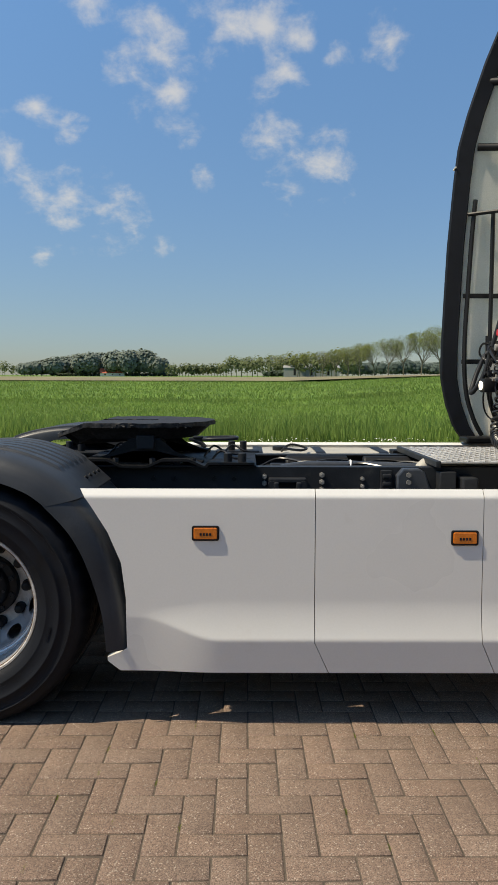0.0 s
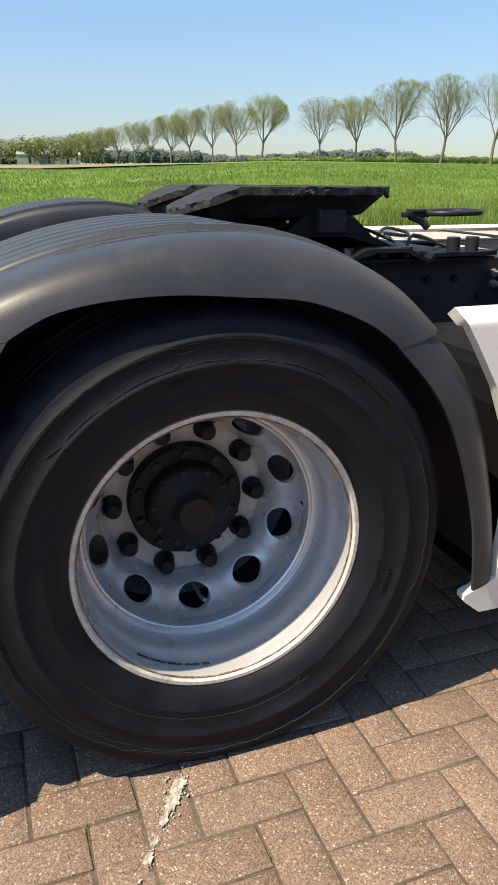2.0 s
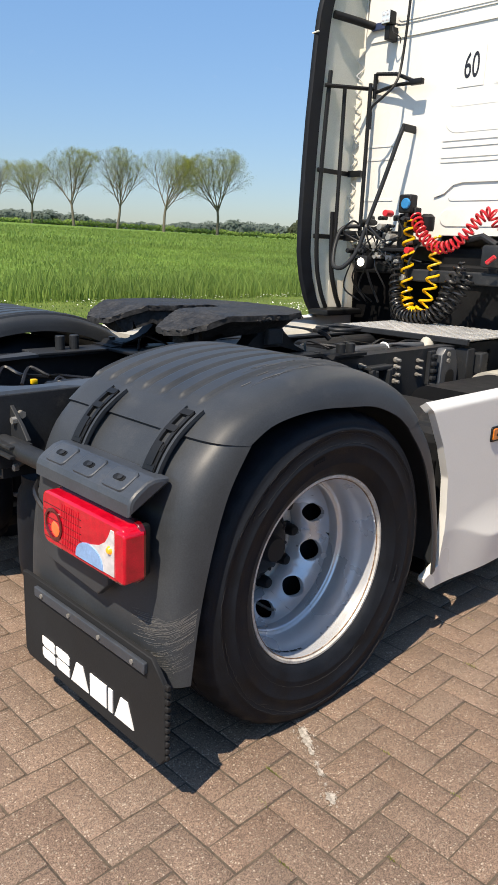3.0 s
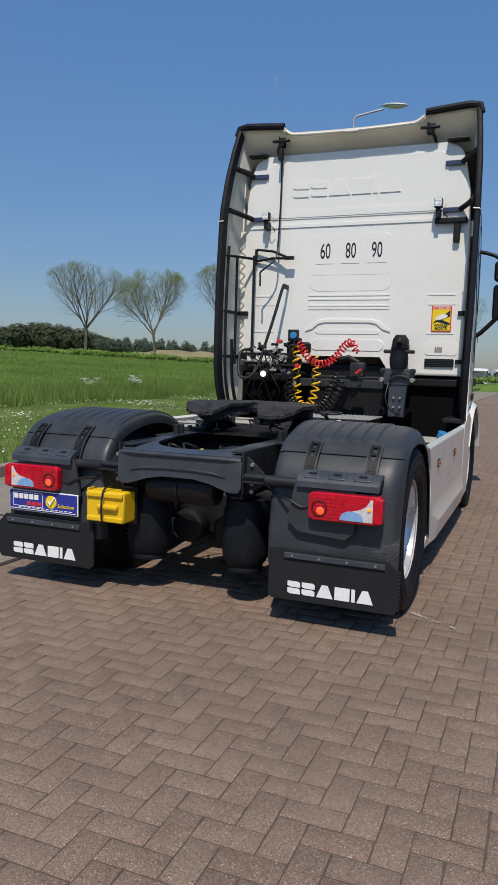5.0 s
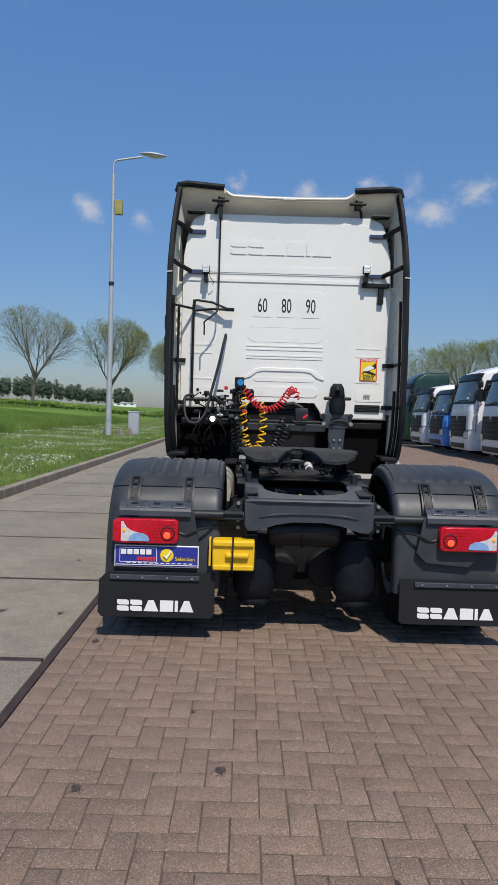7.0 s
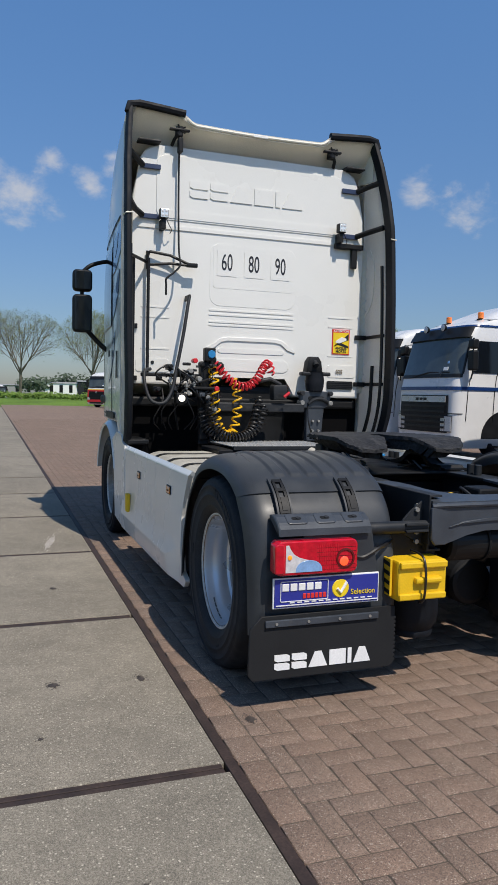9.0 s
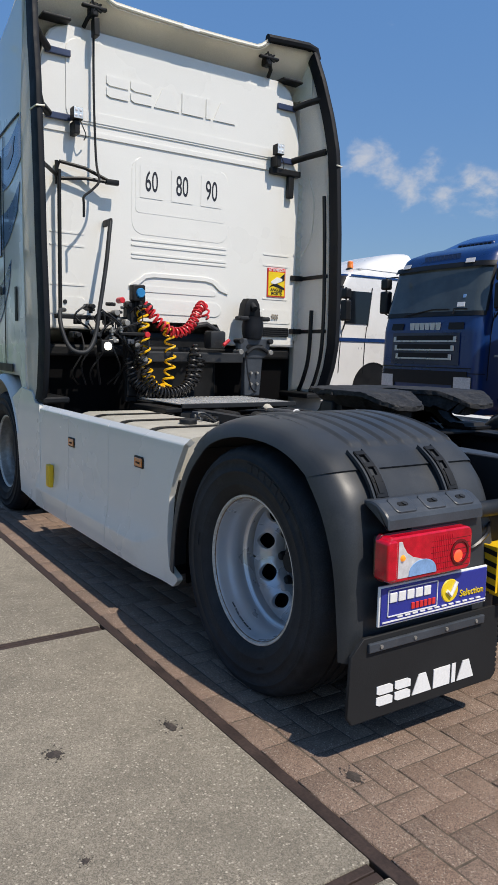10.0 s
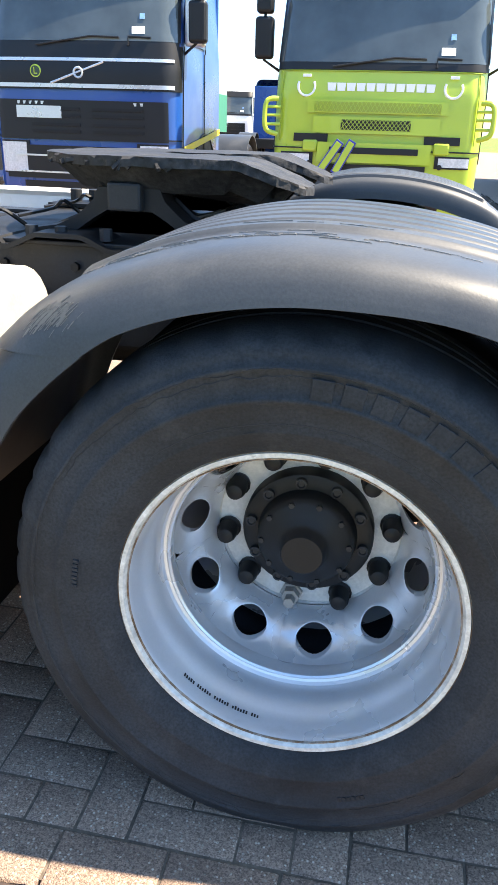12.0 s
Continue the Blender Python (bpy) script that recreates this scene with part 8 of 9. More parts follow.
def parked_truck(label, x, y, paint, ws0, ws1, top, visor=CHARCOAL, lower=None, depth=2.2, grille=(), extras=None, sun_visor=True, lamps=(0.72, 0.95), turn=0.0, group="parked trucks in a row", tail=True, hw=1.235, window=(0.45, 0.98), drop=0.02, peak=0.22):
    t = thing("parked_truck", label, "truck", group, m=pose(x, y, 0, 0, 0, turn))
    secs = [(0.28, -0.07, hw - 0.03, 0.2), (0.42, 0.0, hw, 0.2), (1.0, 0.0, hw, 0.2), (ws0 - 0.3, -0.02, hw, 0.22), (ws0, -0.08, hw - 0.01, 0.24), (ws1, -0.29, hw - 0.05, 0.26), (ws1 + (top - ws1) * 0.55, -0.44, hw - 0.08, 0.28), (top - 0.10, -0.80, hw - 0.13, 0.3), (top - 0.03, -0.98, hw - 0.17, 0.3), (top, -1.2, hw - 0.28, 0.3)]
    P = cab_surface(secs, depth)
    part("cab_body", sheet(lambda u, v: P(5 * u, 0.28 + (top - 0.28) * v), 70, 46, 0.0), paint, t, "", 35)
    roof = lambda u, v: P(5 * u, top).lerp(Vector((0, -1.6, top + 0.05)), v)
    part("roof", sheet(roof, 70, 3), paint, t)
    part("back_wall", box((-hw + 0.02, -depth - 0.02, 0.5), (hw - 0.02, -depth + 0.04, top - 0.25), 0.02), paint, t)

    def patch(name, u0, u1, z0, z1, mat_, off=0.008, lab="", slope=0.0, nu=14, nv=6, parent=t):
        def f(a, v):
            u = u0 + (u1 - u0) * a
            z = z0 + (z1 - z0) * v + slope * a
            d = P(min(u + 0.02, 5), z) - P(max(u - 0.02, 0), z)
            n = Vector((-d.y, d.x, 0)).normalized()
            q = P(u, z) + n * off
            return q
        return part(name, sheet(f, nu, nv, 0.012), mat_, parent, lab, 40)
    patch("windscreen", 1.35, 3.65, ws0 + 0.02, ws1, WINDSCREEN, 0.010, "dark glossy windscreen", 0, 30, 10)
    patch("windscreen_frame", 1.30, 3.70, ws0 - 0.06, ws0 + 0.02, CHARCOAL, 0.008, "", 0, 30, 2)
    for a in (1.26, 3.62):
        patch("windscreen_frame", a, a + 0.12, ws0 + 0.02, ws1, CHARCOAL, 0.012, "", 0, 4, 8)
    if sun_visor:
        patch("sun_visor", 1.35, 3.65, ws1 - 0.02, ws1 + peak, visor, 0.07, "dark sun visor", 0, 30, 4)
    for a, b in (window, (5 - window[1], 5 - window[0])):
        w = patch("side_window", a, b, ws0 + 0.05, ws1 - drop, GLASS, 0.008, "dark side window")
        patch("window_trim", a - 0.01 if a < 2 else b, a if a < 2 else b + 0.01, ws0, ws1, CHARCOAL, 0.010)
        patch("door_seam", a, a + 0.006, 0.9, ws0, CHARCOAL, 0.004)
        patch("door_seam", b, b + 0.006, 0.9, ws0, CHARCOAL, 0.004)
    patch("bumper_slot", 2.1, 2.9, 0.36, 0.52, CHARCOAL, 0.010, "black bumper opening")
    for a, b in ((1.75, 2.13), (2.87, 3.25)):
        patch("headlamp_surround", a - 0.02, b + 0.02, lamps[0] - 0.02, lamps[1] + 0.02, CHARCOAL, 0.006)
        patch("headlamp", a, b, lamps[0], lamps[1], LENS_CLEAR, 0.014, "clear headlamp")
    patch("bumper_seam", 1.0, 4.0, lamps[1] + 0.06, lamps[1] + 0.075, CHARCOAL, 0.004, "", 0, 40, 1)
    patch("step_skirt", 0.05, 0.62, 0.30, 0.34, CHARCOAL, 0.01)
    for g in grille:
        patch(*g)
    for sgn in (-1, 1):
        part("wiper", tube([P(2.5 + 0.30 * sgn - 0.02, ws0 - 0.03) + Vector((0, 0.05, 0)), P(2.5 + 0.12 * sgn - 0.2, ws0 + 0.07) + Vector((0, 0.045, 0)), P(2.5 + 0.1 * sgn - 0.36, ws0 + 0.06) + Vector((0, 0.04, 0))], 0.012, 6), CHARCOAL, t)
        mx = sgn * (hw + 0.19)
        arm = part("mirror_arm", tube([(sgn * (hw - 0.03), -0.45, ws1 - 0.05), (mx, -0.30, ws1 - 0.06), (mx, -0.30, ws0 + 0.05), (sgn * (hw - 0.02), -0.42, ws0 - 0.08)], 0.018, 8), CHARCOAL, t)
        part("mirror_housing", box((mx - 0.10, -0.38, ws1 - 0.30), (mx + 0.10, -0.22, ws1 - 0.08), 0.04, seg=3), CHARCOAL, t, "black mirror housing")
        part("mirror_housing", box((mx - 0.11, -0.38, ws1 - 0.78), (mx + 0.11, -0.22, ws1 - 0.33), 0.04, seg=3), CHARCOAL, t, "black mirror housing")
        m = Matrix.Translation((sgn * (hw - 0.33), -1.35, 0.5)) @ side_matrix_x(sgn)
        tyre = part("tyre", lathe([(0.30, 0.30), (0.33, 0.325), (0.42, 0.325), (0.48, 0.30), (0.50, 0.26), (0.50, 0.04), (0.47, 0.0), (0.3, 0.0)], 40, m), RUBBER, t, "black truck tyre")
        part("rim", lathe([(0.30, 0.30), (0.28, 0.305), (0.25, 0.26), (0.18, 0.22), (0.14, 0.28), (0.10, 0.33), (0, 0.335)], 32, m), TRUCKRIM, tyre)
        arch = lambda u, v, sgn=sgn: (sgn * (hw - 0.30 + 0.315 * v), -1.35 + 0.60 * math.cos(math.pi * u), 0.5 + 0.62 * math.sin(math.pi * u))
        part("wheel_arch", sheet(arch, 20, 3, 0.02), CHARCOAL, t)
        fan = lambda u, v, sgn=sgn: (sgn * (hw + 0.004), -1.35 + 0.60 * v * math.cos(math.pi * u), max(0.28, 0.5 + 0.62 * v * math.sin(math.pi * u)))
        part("wheel_well", sheet(fan, 20, 2), STEEL_DARK, t)
    patch("paper_note", 2.08, 2.16, ws0 + 0.10, ws0 + 0.18, WHITEPRINT, 0.018, "white paper note inside the glass")
    patch("paper_note", 2.08, 2.11, ws0 + 0.26, ws0 + 0.32, LENS_BLUE, 0.018)
    if tail:
        part("chassis", box((-0.45, -6.0, 0.55), (0.45, -depth, 0.9), 0.03), STEEL_DARK, t)
        for sgn in (-1, 1):
            m = Matrix.Translation((sgn * (hw - 0.38), -5.0, 0.5)) @ side_matrix_x(sgn)
            part("rear_tyre", lathe([(0.30, 0.30), (0.42, 0.325), (0.50, 0.26), (0.50, 0.04), (0.3, 0.0)], 32, m), RUBBER, t)
            part("rear_guard", sheet(lambda u, v, sgn=sgn: (sgn * (hw - 0.72 + 0.7 * v), -5.0 + 0.6 * math.cos(math.pi * u), 0.5 + 0.6 * math.sin(math.pi * u)), 16, 2, 0.02), PLASTIC, t)
    if extras:
        extras(t, P, patch, secs)
    return t


def side_matrix_x(sgn):
    return Matrix(((0, 0, sgn, 0), (0, 1, 0, 0), (-sgn, 0, 0, 0), (0, 0, 0, 1)))


def front_blocks(t, P, u0, u1, z, h, n, mat_, off=0.02, name="mark_block"):
    """A row of plain blocks where a name stands."""
    for k in range(n):
        a = u0 + (u1 - u0) * (k + 0.12) / n
        b = u0 + (u1 - u0) * (k + 0.88) / n
        p, q = P(a, z), P(b, z)
        part(name, prism([(p.x, -h / 2), (q.x, -h / 2), (q.x - 0.1 * h, h / 2), (p.x + 0.1 * h, h / 2)], 0.008, Matrix(((1, 0, 0, 0), (0, 0, -1, (p.y + q.y) / 2 + off), (0, 1, 0, z), (0, 0, 0, 1))), 0.002), mat_, t)


# lime green truck
def lime_extras(t, P, patch, secs):
    # white lettering stands as plain blocks; two round marks beside it
    front_blocks(t, P, 2.80, 2.18, 1.70, 0.085, 11, WHITEPRINT, 0.016)
    for u in (2.08, 2.92):
        p = P(u, 1.70)
        ring = [(p.x + 0.10 * math.cos(radians(a)), p.y + 0.02, 1.70 + 0.10 * math.sin(radians(a))) for a in range(150, 391, 15)]
        part("round_mark", tube(ring, 0.014, 6), WHITEPRINT, t)
        part("round_mark", box((p.x - 0.05, p.y + 0.01, 1.80), (p.x + 0.05, p.y + 0.02, 1.83), 0.003), WHITEPRINT, t)
    patch("panel_edge", 1.55, 3.45, 1.865, 1.873, LIME_DARK, 0.006)
    for a in (1.62, 3.37):
        patch("panel_edge", a, a + 0.008, 1.1, 1.86, LIME_DARK, 0.006)
    patch("grille_shelf", 2.10, 2.90, 1.42, 1.56, LIME, 0.03)
    patch("mesh_back", 2.14, 2.86, 1.435, 1.54, LIME_DARK, 0.036, "yellow-green grille mesh")
    patch("grille_shelf", 2.14, 2.86, 1.20, 1.38, LIME, 0.03)
    patch("mesh_back", 2.30, 2.70, 1.24, 1.35, CHARCOAL, 0.036, "black grille mesh")
    for k in range(18):
        u = 2.30 + 0.4 * k / 17
        for d in (-1, 1):
            p, q = P(u, 1.24) + Vector((0, 0.052, 0)), P(min(max(u + d * 0.045, 2.30), 2.70), 1.35) + Vector((0, 0.052, 0))
            part("mesh_wire", tube([p, q], 0.004, 4), LIME, t)
    for k in range(30):
        u = 2.14 + 0.72 * k / 29
        for d in (-1, 1):
            p, q = P(u, 1.435) + Vector((0, 0.052, 0)), P(min(max(u + d * 0.03, 2.14), 2.86), 1.54) + Vector((0, 0.052, 0))
            part("mesh_wire", tube([p, q], 0.0035, 4), LIME, t)
    patch("bumper_step", 2.18, 2.82, 0.88, 1.10, LIME, 0.07)
    patch("step_slot", 2.25, 2.75, 0.98, 1.05, CHARCOAL, 0.085)
    patch("plate_recess", 2.20, 2.80, 0.70, 0.86, CHARCOAL, 0.03)
    for u in (2.12, 2.87):
        p = P(u, 0.86) + Vector((0, 0.02, 0))
        part("tow_hole", rod(p, p + Vector((0, 0.03, 0)), 0.03, seg=14), CHARCOAL, t)
        p = P(u, 1.10)
        part("step_foot", box((p.x - 0.09, p.y - 0.02, 0.99), (p.x + 0.09, p.y + 0.05, 1.12), 0.02), LIME, t)
        patch("dark_gap", u - 0.1, u + 0.1, 1.10, 1.19, CHARCOAL, 0.01)
    for sgn in (-1, 1):
        part("grab_bar", tube(smooth_line([(sgn * 1.18, 0.0, 1.56), (sgn * 1.30, 0.05, 1.54), (sgn * 1.33, 0.06, 1.4), (sgn * 1.31, 0.06, 1.22), (sgn * 1.18, 0.0, 1.17)], 16), 0.03, 10), LIME, t, "green grab bar")
        for z in (1.28, 1.38, 1.47):
            part("grab_bar", rod((sgn * 1.15, 0.0, z), (sgn * 1.32, 0.05, z), 0.018, seg=8), LIME, t)
    for k, a in enumerate((-28, -34)):
        part("loose_plate", box((-0.05, -0.008, -0.26), (0.05, 0.008, 0.16), 0.004, pose(0.32 + 0.16 * k, 0.16, 0.98, 0, a, 0)), NAVY, t, "loose blue and green plate")
        part("loose_plate", box((-0.036, 0.006, -0.24), (0.036, 0.012, 0.14), 0.004, pose(0.32 + 0.16 * k, 0.16, 0.98, 0, a, 0)), LIME, t)
    patch("fog_lamp", 1.85, 2.1, 0.52, 0.6, LENS_CLEAR, 0.014)


parked_truck("lime green truck with black sun visor, parked nose out", 0.27, -7.3, LIME, 1.94, 2.78, 3.42, lamps=(0.86, 0.96), extras=lime_extras)


# two-tone truck: dark front panels, blue body
def dark_extras(t, P, patch, secs):
    patch("front_mask", 1.12, 3.88, 1.60, 2.10, CHARCOAL, 0.012, "charcoal front panel", 0, 40, 6)
    patch("roof_mask", 1.05, 3.95, 2.93, 3.42, CHARCOAL, 0.014, "charcoal roof panel", 0, 40, 6)
    patch("silver_bar", 1.5, 3.55, 1.915, 1.95, SILVER, 0.022, "", 0, 30, 1)
    patch("silver_bar", 1.5, 3.5, 1.62, 1.665, SILVER, 0.022, "", 0, 30, 1)
    patch("visor_bar", 1.5, 3.55, 3.06, 3.115, SILVER, 0.085, "", 0, 30, 1)
    p, q = P(2.68, 1.67) + Vector((0, 0.03, 0)), P(2.34, 1.91) + Vector((0, 0.03, 0))
    part("diagonal_bar", tube([p, q], 0.014, 6), SILVER, t, "silver diagonal bar")
    c = P(2.5, 1.79) + Vector((0, 0.03, 0))
    part("round_emblem", tube([(c.x + 0.055 * math.cos(radians(a)), c.y, c.z + 0.055 * math.sin(radians(a))) for a in range(0, 360, 20)], 0.014, 6, closed=True), SILVER, t, "round silver emblem")
    c = P(2.78, 1.80) + Vector((0, 0.022, 0))
    bd = part("round_badge", lathe([(0, 0.006), (0.07, 0.006), (0.075, 0)], 28, Matrix.Translation(c) @ pose(0, 0, 0, -90, 0, 0)), LIME, t, "round green badge with a letter")
    part("badge_field", lathe([(0, 0.009), (0.058, 0.009), (0.06, 0)], 28, Matrix.Translation(c) @ pose(0, 0, 0, -90, 0, 0)), DARKGREEN, bd)
    lettering("L", 0.11, Matrix.Translation(c + Vector((0, 0.012, 0))) @ Matrix(((-1, 0, 0, 0), (0, 0, 1, 0), (0, 1, 0, 0), (0, 0, 0, 1))), LIME, bd, "badge_letter")
    g = patch("grille", 1.72, 3.28, 1.02, 1.48, CHARCOAL, 0.012, "charcoal grille with slots", 0, 30, 6)
    for z in (1.36, 1.28, 1.18, 1.10):
        for a, b in ((2.10, 2.42), (2.50, 2.82)):
            patch("grille_slot", a, b, z, z + 0.035, STEEL_DARK, 0.022)
    patch("blank_plate", 2.62, 2.92, 1.27, 1.41, SILVER, 0.026, "blank grey plate")
    front_blocks(t, P, 2.92, 2.72, 1.445, 0.035, 5, SILVER, 0.024)
    front_blocks(t, P, 2.18, 2.10, 1.445, 0.035, 2, SILVER, 0.024)
    patch("lower_grille", 1.9, 3.1, 0.55, 0.95, CHARCOAL, 0.012, "", 0, 24, 4)
    patch("lower_frame", 2.05, 2.95, 0.62, 0.64, SILVER, 0.024)
    patch("lower_frame", 2.05, 2.95, 0.82, 0.84, SILVER, 0.024)
    patch("yellow_stripe", 0.02, 0.96, 1.12, 1.20, YELPRINT, 0.010, "yellow stripe", -0.22)
    patch("yellow_stripe", 4.04, 4.98, 0.90, 0.98, YELPRINT, 0.010, "yellow stripe", 0.22)
    for sgn in (-1, 1):
        part("door_mirror_cover", box((sgn * 1.36 - 0.12, -0.50, 2.12), (sgn * 1.36 + 0.12, -0.32, 2.78), 0.04, seg=3), SILVER, t, "grey mirror cover")
        part("aerial", tube([(sgn * 0.72, -1.15, 3.66), (sgn * 0.72, -1.2, 3.75), (sgn * 0.72 + 0.06, -1.25, 4.1)], 0.008, 5, taper=0.003), CHARCOAL, t)
        part("aerial_foot", lathe([(0.05, 0), (0.04, 0.05), (0.02, 0.09), (0, 0.1)], 12, Matrix.Translation((sgn * 0.72, -1.15, 3.63))), CHARCOAL, t)
    patch("roof_lamp", 1.42, 1.62, 3.28, 3.34, LENS_CLEAR, 0.02)
    patch("roof_lamp", 3.38, 3.58, 3.28, 3.34, LENS_CLEAR, 0.02)
    part("roof_wing", box((-1.0, -2.3, 3.35), (1.0, -1.8, 3.75), 0.1, seg=3), BLUE_B, t)


parked_truck("blue truck with charcoal front panels and silver bars", 3.92, -7.2, BLUE_B, 2.12, 2.93, 3.66, extras=dark_extras, lamps=(0.62, 0.98))


def bars_extras(t, P, patch, secs):
    front_blocks(t, P, 2.69, 2.31, 1.86, 0.13, 6, SILVER, 0.02)
    patch("grille_panel", 2.09, 2.91, 1.16, 1.74, NAVY_GRILLE, 0.010, "dark blue grille panel", 0, 24, 6)
    # three openings, each above a silver bar with upturned ends
    for k, z in enumerate((1.585, 1.425, 1.265)):
        e = 0.02 + 0.022 * k
        patch("grille_opening", 2.13 + e, 2.87 - e, z + 0.02, z + 0.105, STEEL_DARK, 0.024, "black grille opening", 0, 24, 2)
        patch("grille_trim", 2.10 + e, 2.90 - e, z - 0.012, z + 0.016, SILVER, 0.036, "silver bar with upturned ends", 0, 24, 1)
        for lo, hi, lean in ((2.10 + e, 2.13 + e, 0.0), (2.87 - e, 2.90 - e, 0.0)):
            patch("grille_trim", lo, hi, z - 0.012, z + 0.085, SILVER, 0.038, "", lean, 2, 2)
    patch("vent_opening", 2.06, 2.22, 1.80, 1.92, STEEL_DARK, 0.012)
    patch("vent_opening", 2.78, 2.94, 1.80, 1.92, STEEL_DARK, 0.012)
    patch("bumper_line", 1.75, 3.25, 1.10, 1.115, STEEL_DARK, 0.012, "", 0, 24, 1)
    patch("lower_grille", 2.0, 3.0, 0.80, 1.05, STEEL_DARK, 0.012, "", 0, 24, 3)
    front_blocks(t, P, 2.95, 2.85, 0.99, 0.04, 4, SILVER, 0.02)
    patch("blue_plate", 2.45, 2.70, 0.42, 0.52, NAVY, 0.02, "blue dealer plate")
    for u in (2.08, 2.92):
        patch("roof_lamp", u - 0.05, u + 0.05, 2.98, 3.06, LENS_CLEAR, 0.10, "square roof lamp")
    part("roof_hatch", box((-0.45, -1.9, 3.30), (0.45, -1.2, 3.52), 0.06, seg=3), BLUE_A, t, "blue roof air unit")
    for k in range(8):
        part("hatch_louvre", box((-0.4 + 0.1 * k, -1.21, 3.38), (-0.33 + 0.1 * k, -1.19, 3.48), 0.004), STEEL_DARK, t)
    roofup = lambda u, v: ((-1.05 + 2.1 * u), -1.0 - 1.25 * v, 3.30 + 0.46 * math.sin(v * 1.6) * (1 - abs(2 * u - 1) ** 6))
    part("roof_deflector", sheet(roofup, 16, 8, 0.03), BLUE_B, t, "blue roof air deflector")
    front_blocks(t, P, 2.75, 2.25, 3.14, 0.10, 9, BLUE_A, 0.02)
    for k in range(7):
        patch("side_dash", 0.24 + 0.09 * k, 0.29 + 0.09 * k, 1.84 - 0.012 * k, 1.97 - 0.02 * k, WHITEPRINT, 0.010, "", 0.02)
    patch("side_line", 0.05, 0.9, 1.32, 1.36, SILVER, 0.012)
    patch("fog_lamp", 1.8, 2.05, 0.48, 0.58, AMBER, 0.014)


parked_truck("dark blue truck with silver-edged grille bars", 7.45, -7.5, BLUE_A, 2.10, 2.93, 3.44, visor=CHARCOAL, extras=bars_extras, window=(0.55, 0.96), drop=0.08, peak=0.07)


def white_extras(t, P, patch, secs):
    patch("grille", 2.02, 2.98, 0.62, 1.48, STEEL_DARK, 0.014, "black slatted grille", 0, 24, 8)
    for z in (0.72, 0.84, 0.96, 1.08, 1.2):
        patch("grille_bar", 2.06, 2.94, z, z + 0.05, CHARCOAL, 0.04, "", 0, 20, 1)
    patch("badge_bar", 2.05, 2.95, 1.32, 1.46, SILVER, 0.035, "silver badge panel", 0, 20, 1)
    front_blocks(t, P, 2.62, 2.38, 1.39, 0.06, 3, CHARCOAL, 0.05)
    patch("blue_band", 0.02, 4.98, 1.60, 1.68, BLUE_A, 0.006, "dark blue band", 0, 60, 1)
    patch("roof_band", 0.02, 4.98, 3.05, 3.09, BLUE_A, 0.006, "", 0, 60, 1)
    for xx in (-0.7, 0.55):
        b = part("beacon", rod((xx, -1.0, 3.28), (xx, -1.0, 3.44), 0.07, seg=16, bevel=0.02), ORANGE, t, "orange roof beacon")
        part("beacon_foot", rod((xx, -1.0, 3.22), (xx, -1.0, 3.28), 0.09, seg=16), CHARCOAL, b)
    front_blocks(t, P, 0.7, 0.62, 1.45, 0.04, 2, CHARCOAL, 0.01)
    for xx in (0.28, -0.42):
        p = P(2.5 - xx * 0.4, 3.02)
        lampo = part("spot_lamp", lathe([(0, -0.06), (0.05, -0.05), (0.085, 0.0), (0.088, 0.03), (0.08, 0.035)], 20, Matrix.Translation((xx, p.y + 0.16, 3.06)) @ pose(0, 0, 0, -90, 0, 0)), CHARCOAL, t, "round spot lamp")
        part("lamp_glass", lathe([(0, 0.045), (0.05, 0.042), (0.08, 0.034)], 20, Matrix.Translation((xx, p.y + 0.16, 3.06)) @ pose(0, 0, 0, -90, 0, 0)), LENS_CLEAR, lampo)
    roofup = lambda u, v: (-1.08 + 2.16 * u, -0.95 - 1.75 * v, 3.22 + 0.52 * math.sin(v * 1.5) * (1 - abs(2 * u - 1) ** 8))
    part("roof_deflector", sheet(roofup, 16, 8, 0.03), TRUCKWHITE, t, "white roof air deflector")


parked_truck("white truck with dark blue band and orange beacons", 11.55, -7.5, TRUCKWHITE, 1.95, 2.82, 3.3, extras=white_extras, lamps=(0.66, 1.0), depth=2.3, window=(0.60, 0.95), drop=0.10)

# the rest of the row
def plain_extras(t, P, patch, secs):
    patch("grille", 2.05, 2.95, 0.75, 1.5, STEEL_DARK, 0.014, "black grille", 0, 20, 5)
    for z in (0.9, 1.05, 1.2, 1.35):
        patch("grille_bar", 2.08, 2.92, z, z + 0.04, CHARCOAL, 0.03, "", 0, 16, 1)
    c = P(2.5, 1.42) + Vector((0, 0.03, 0))
    part("round_emblem", tube([(c.x + 0.08 * math.cos(radians(a)), c.y, c.z + 0.08 * math.sin(radians(a))) for a in range(0, 360, 20)], 0.012, 6, closed=True), SILVER, t)


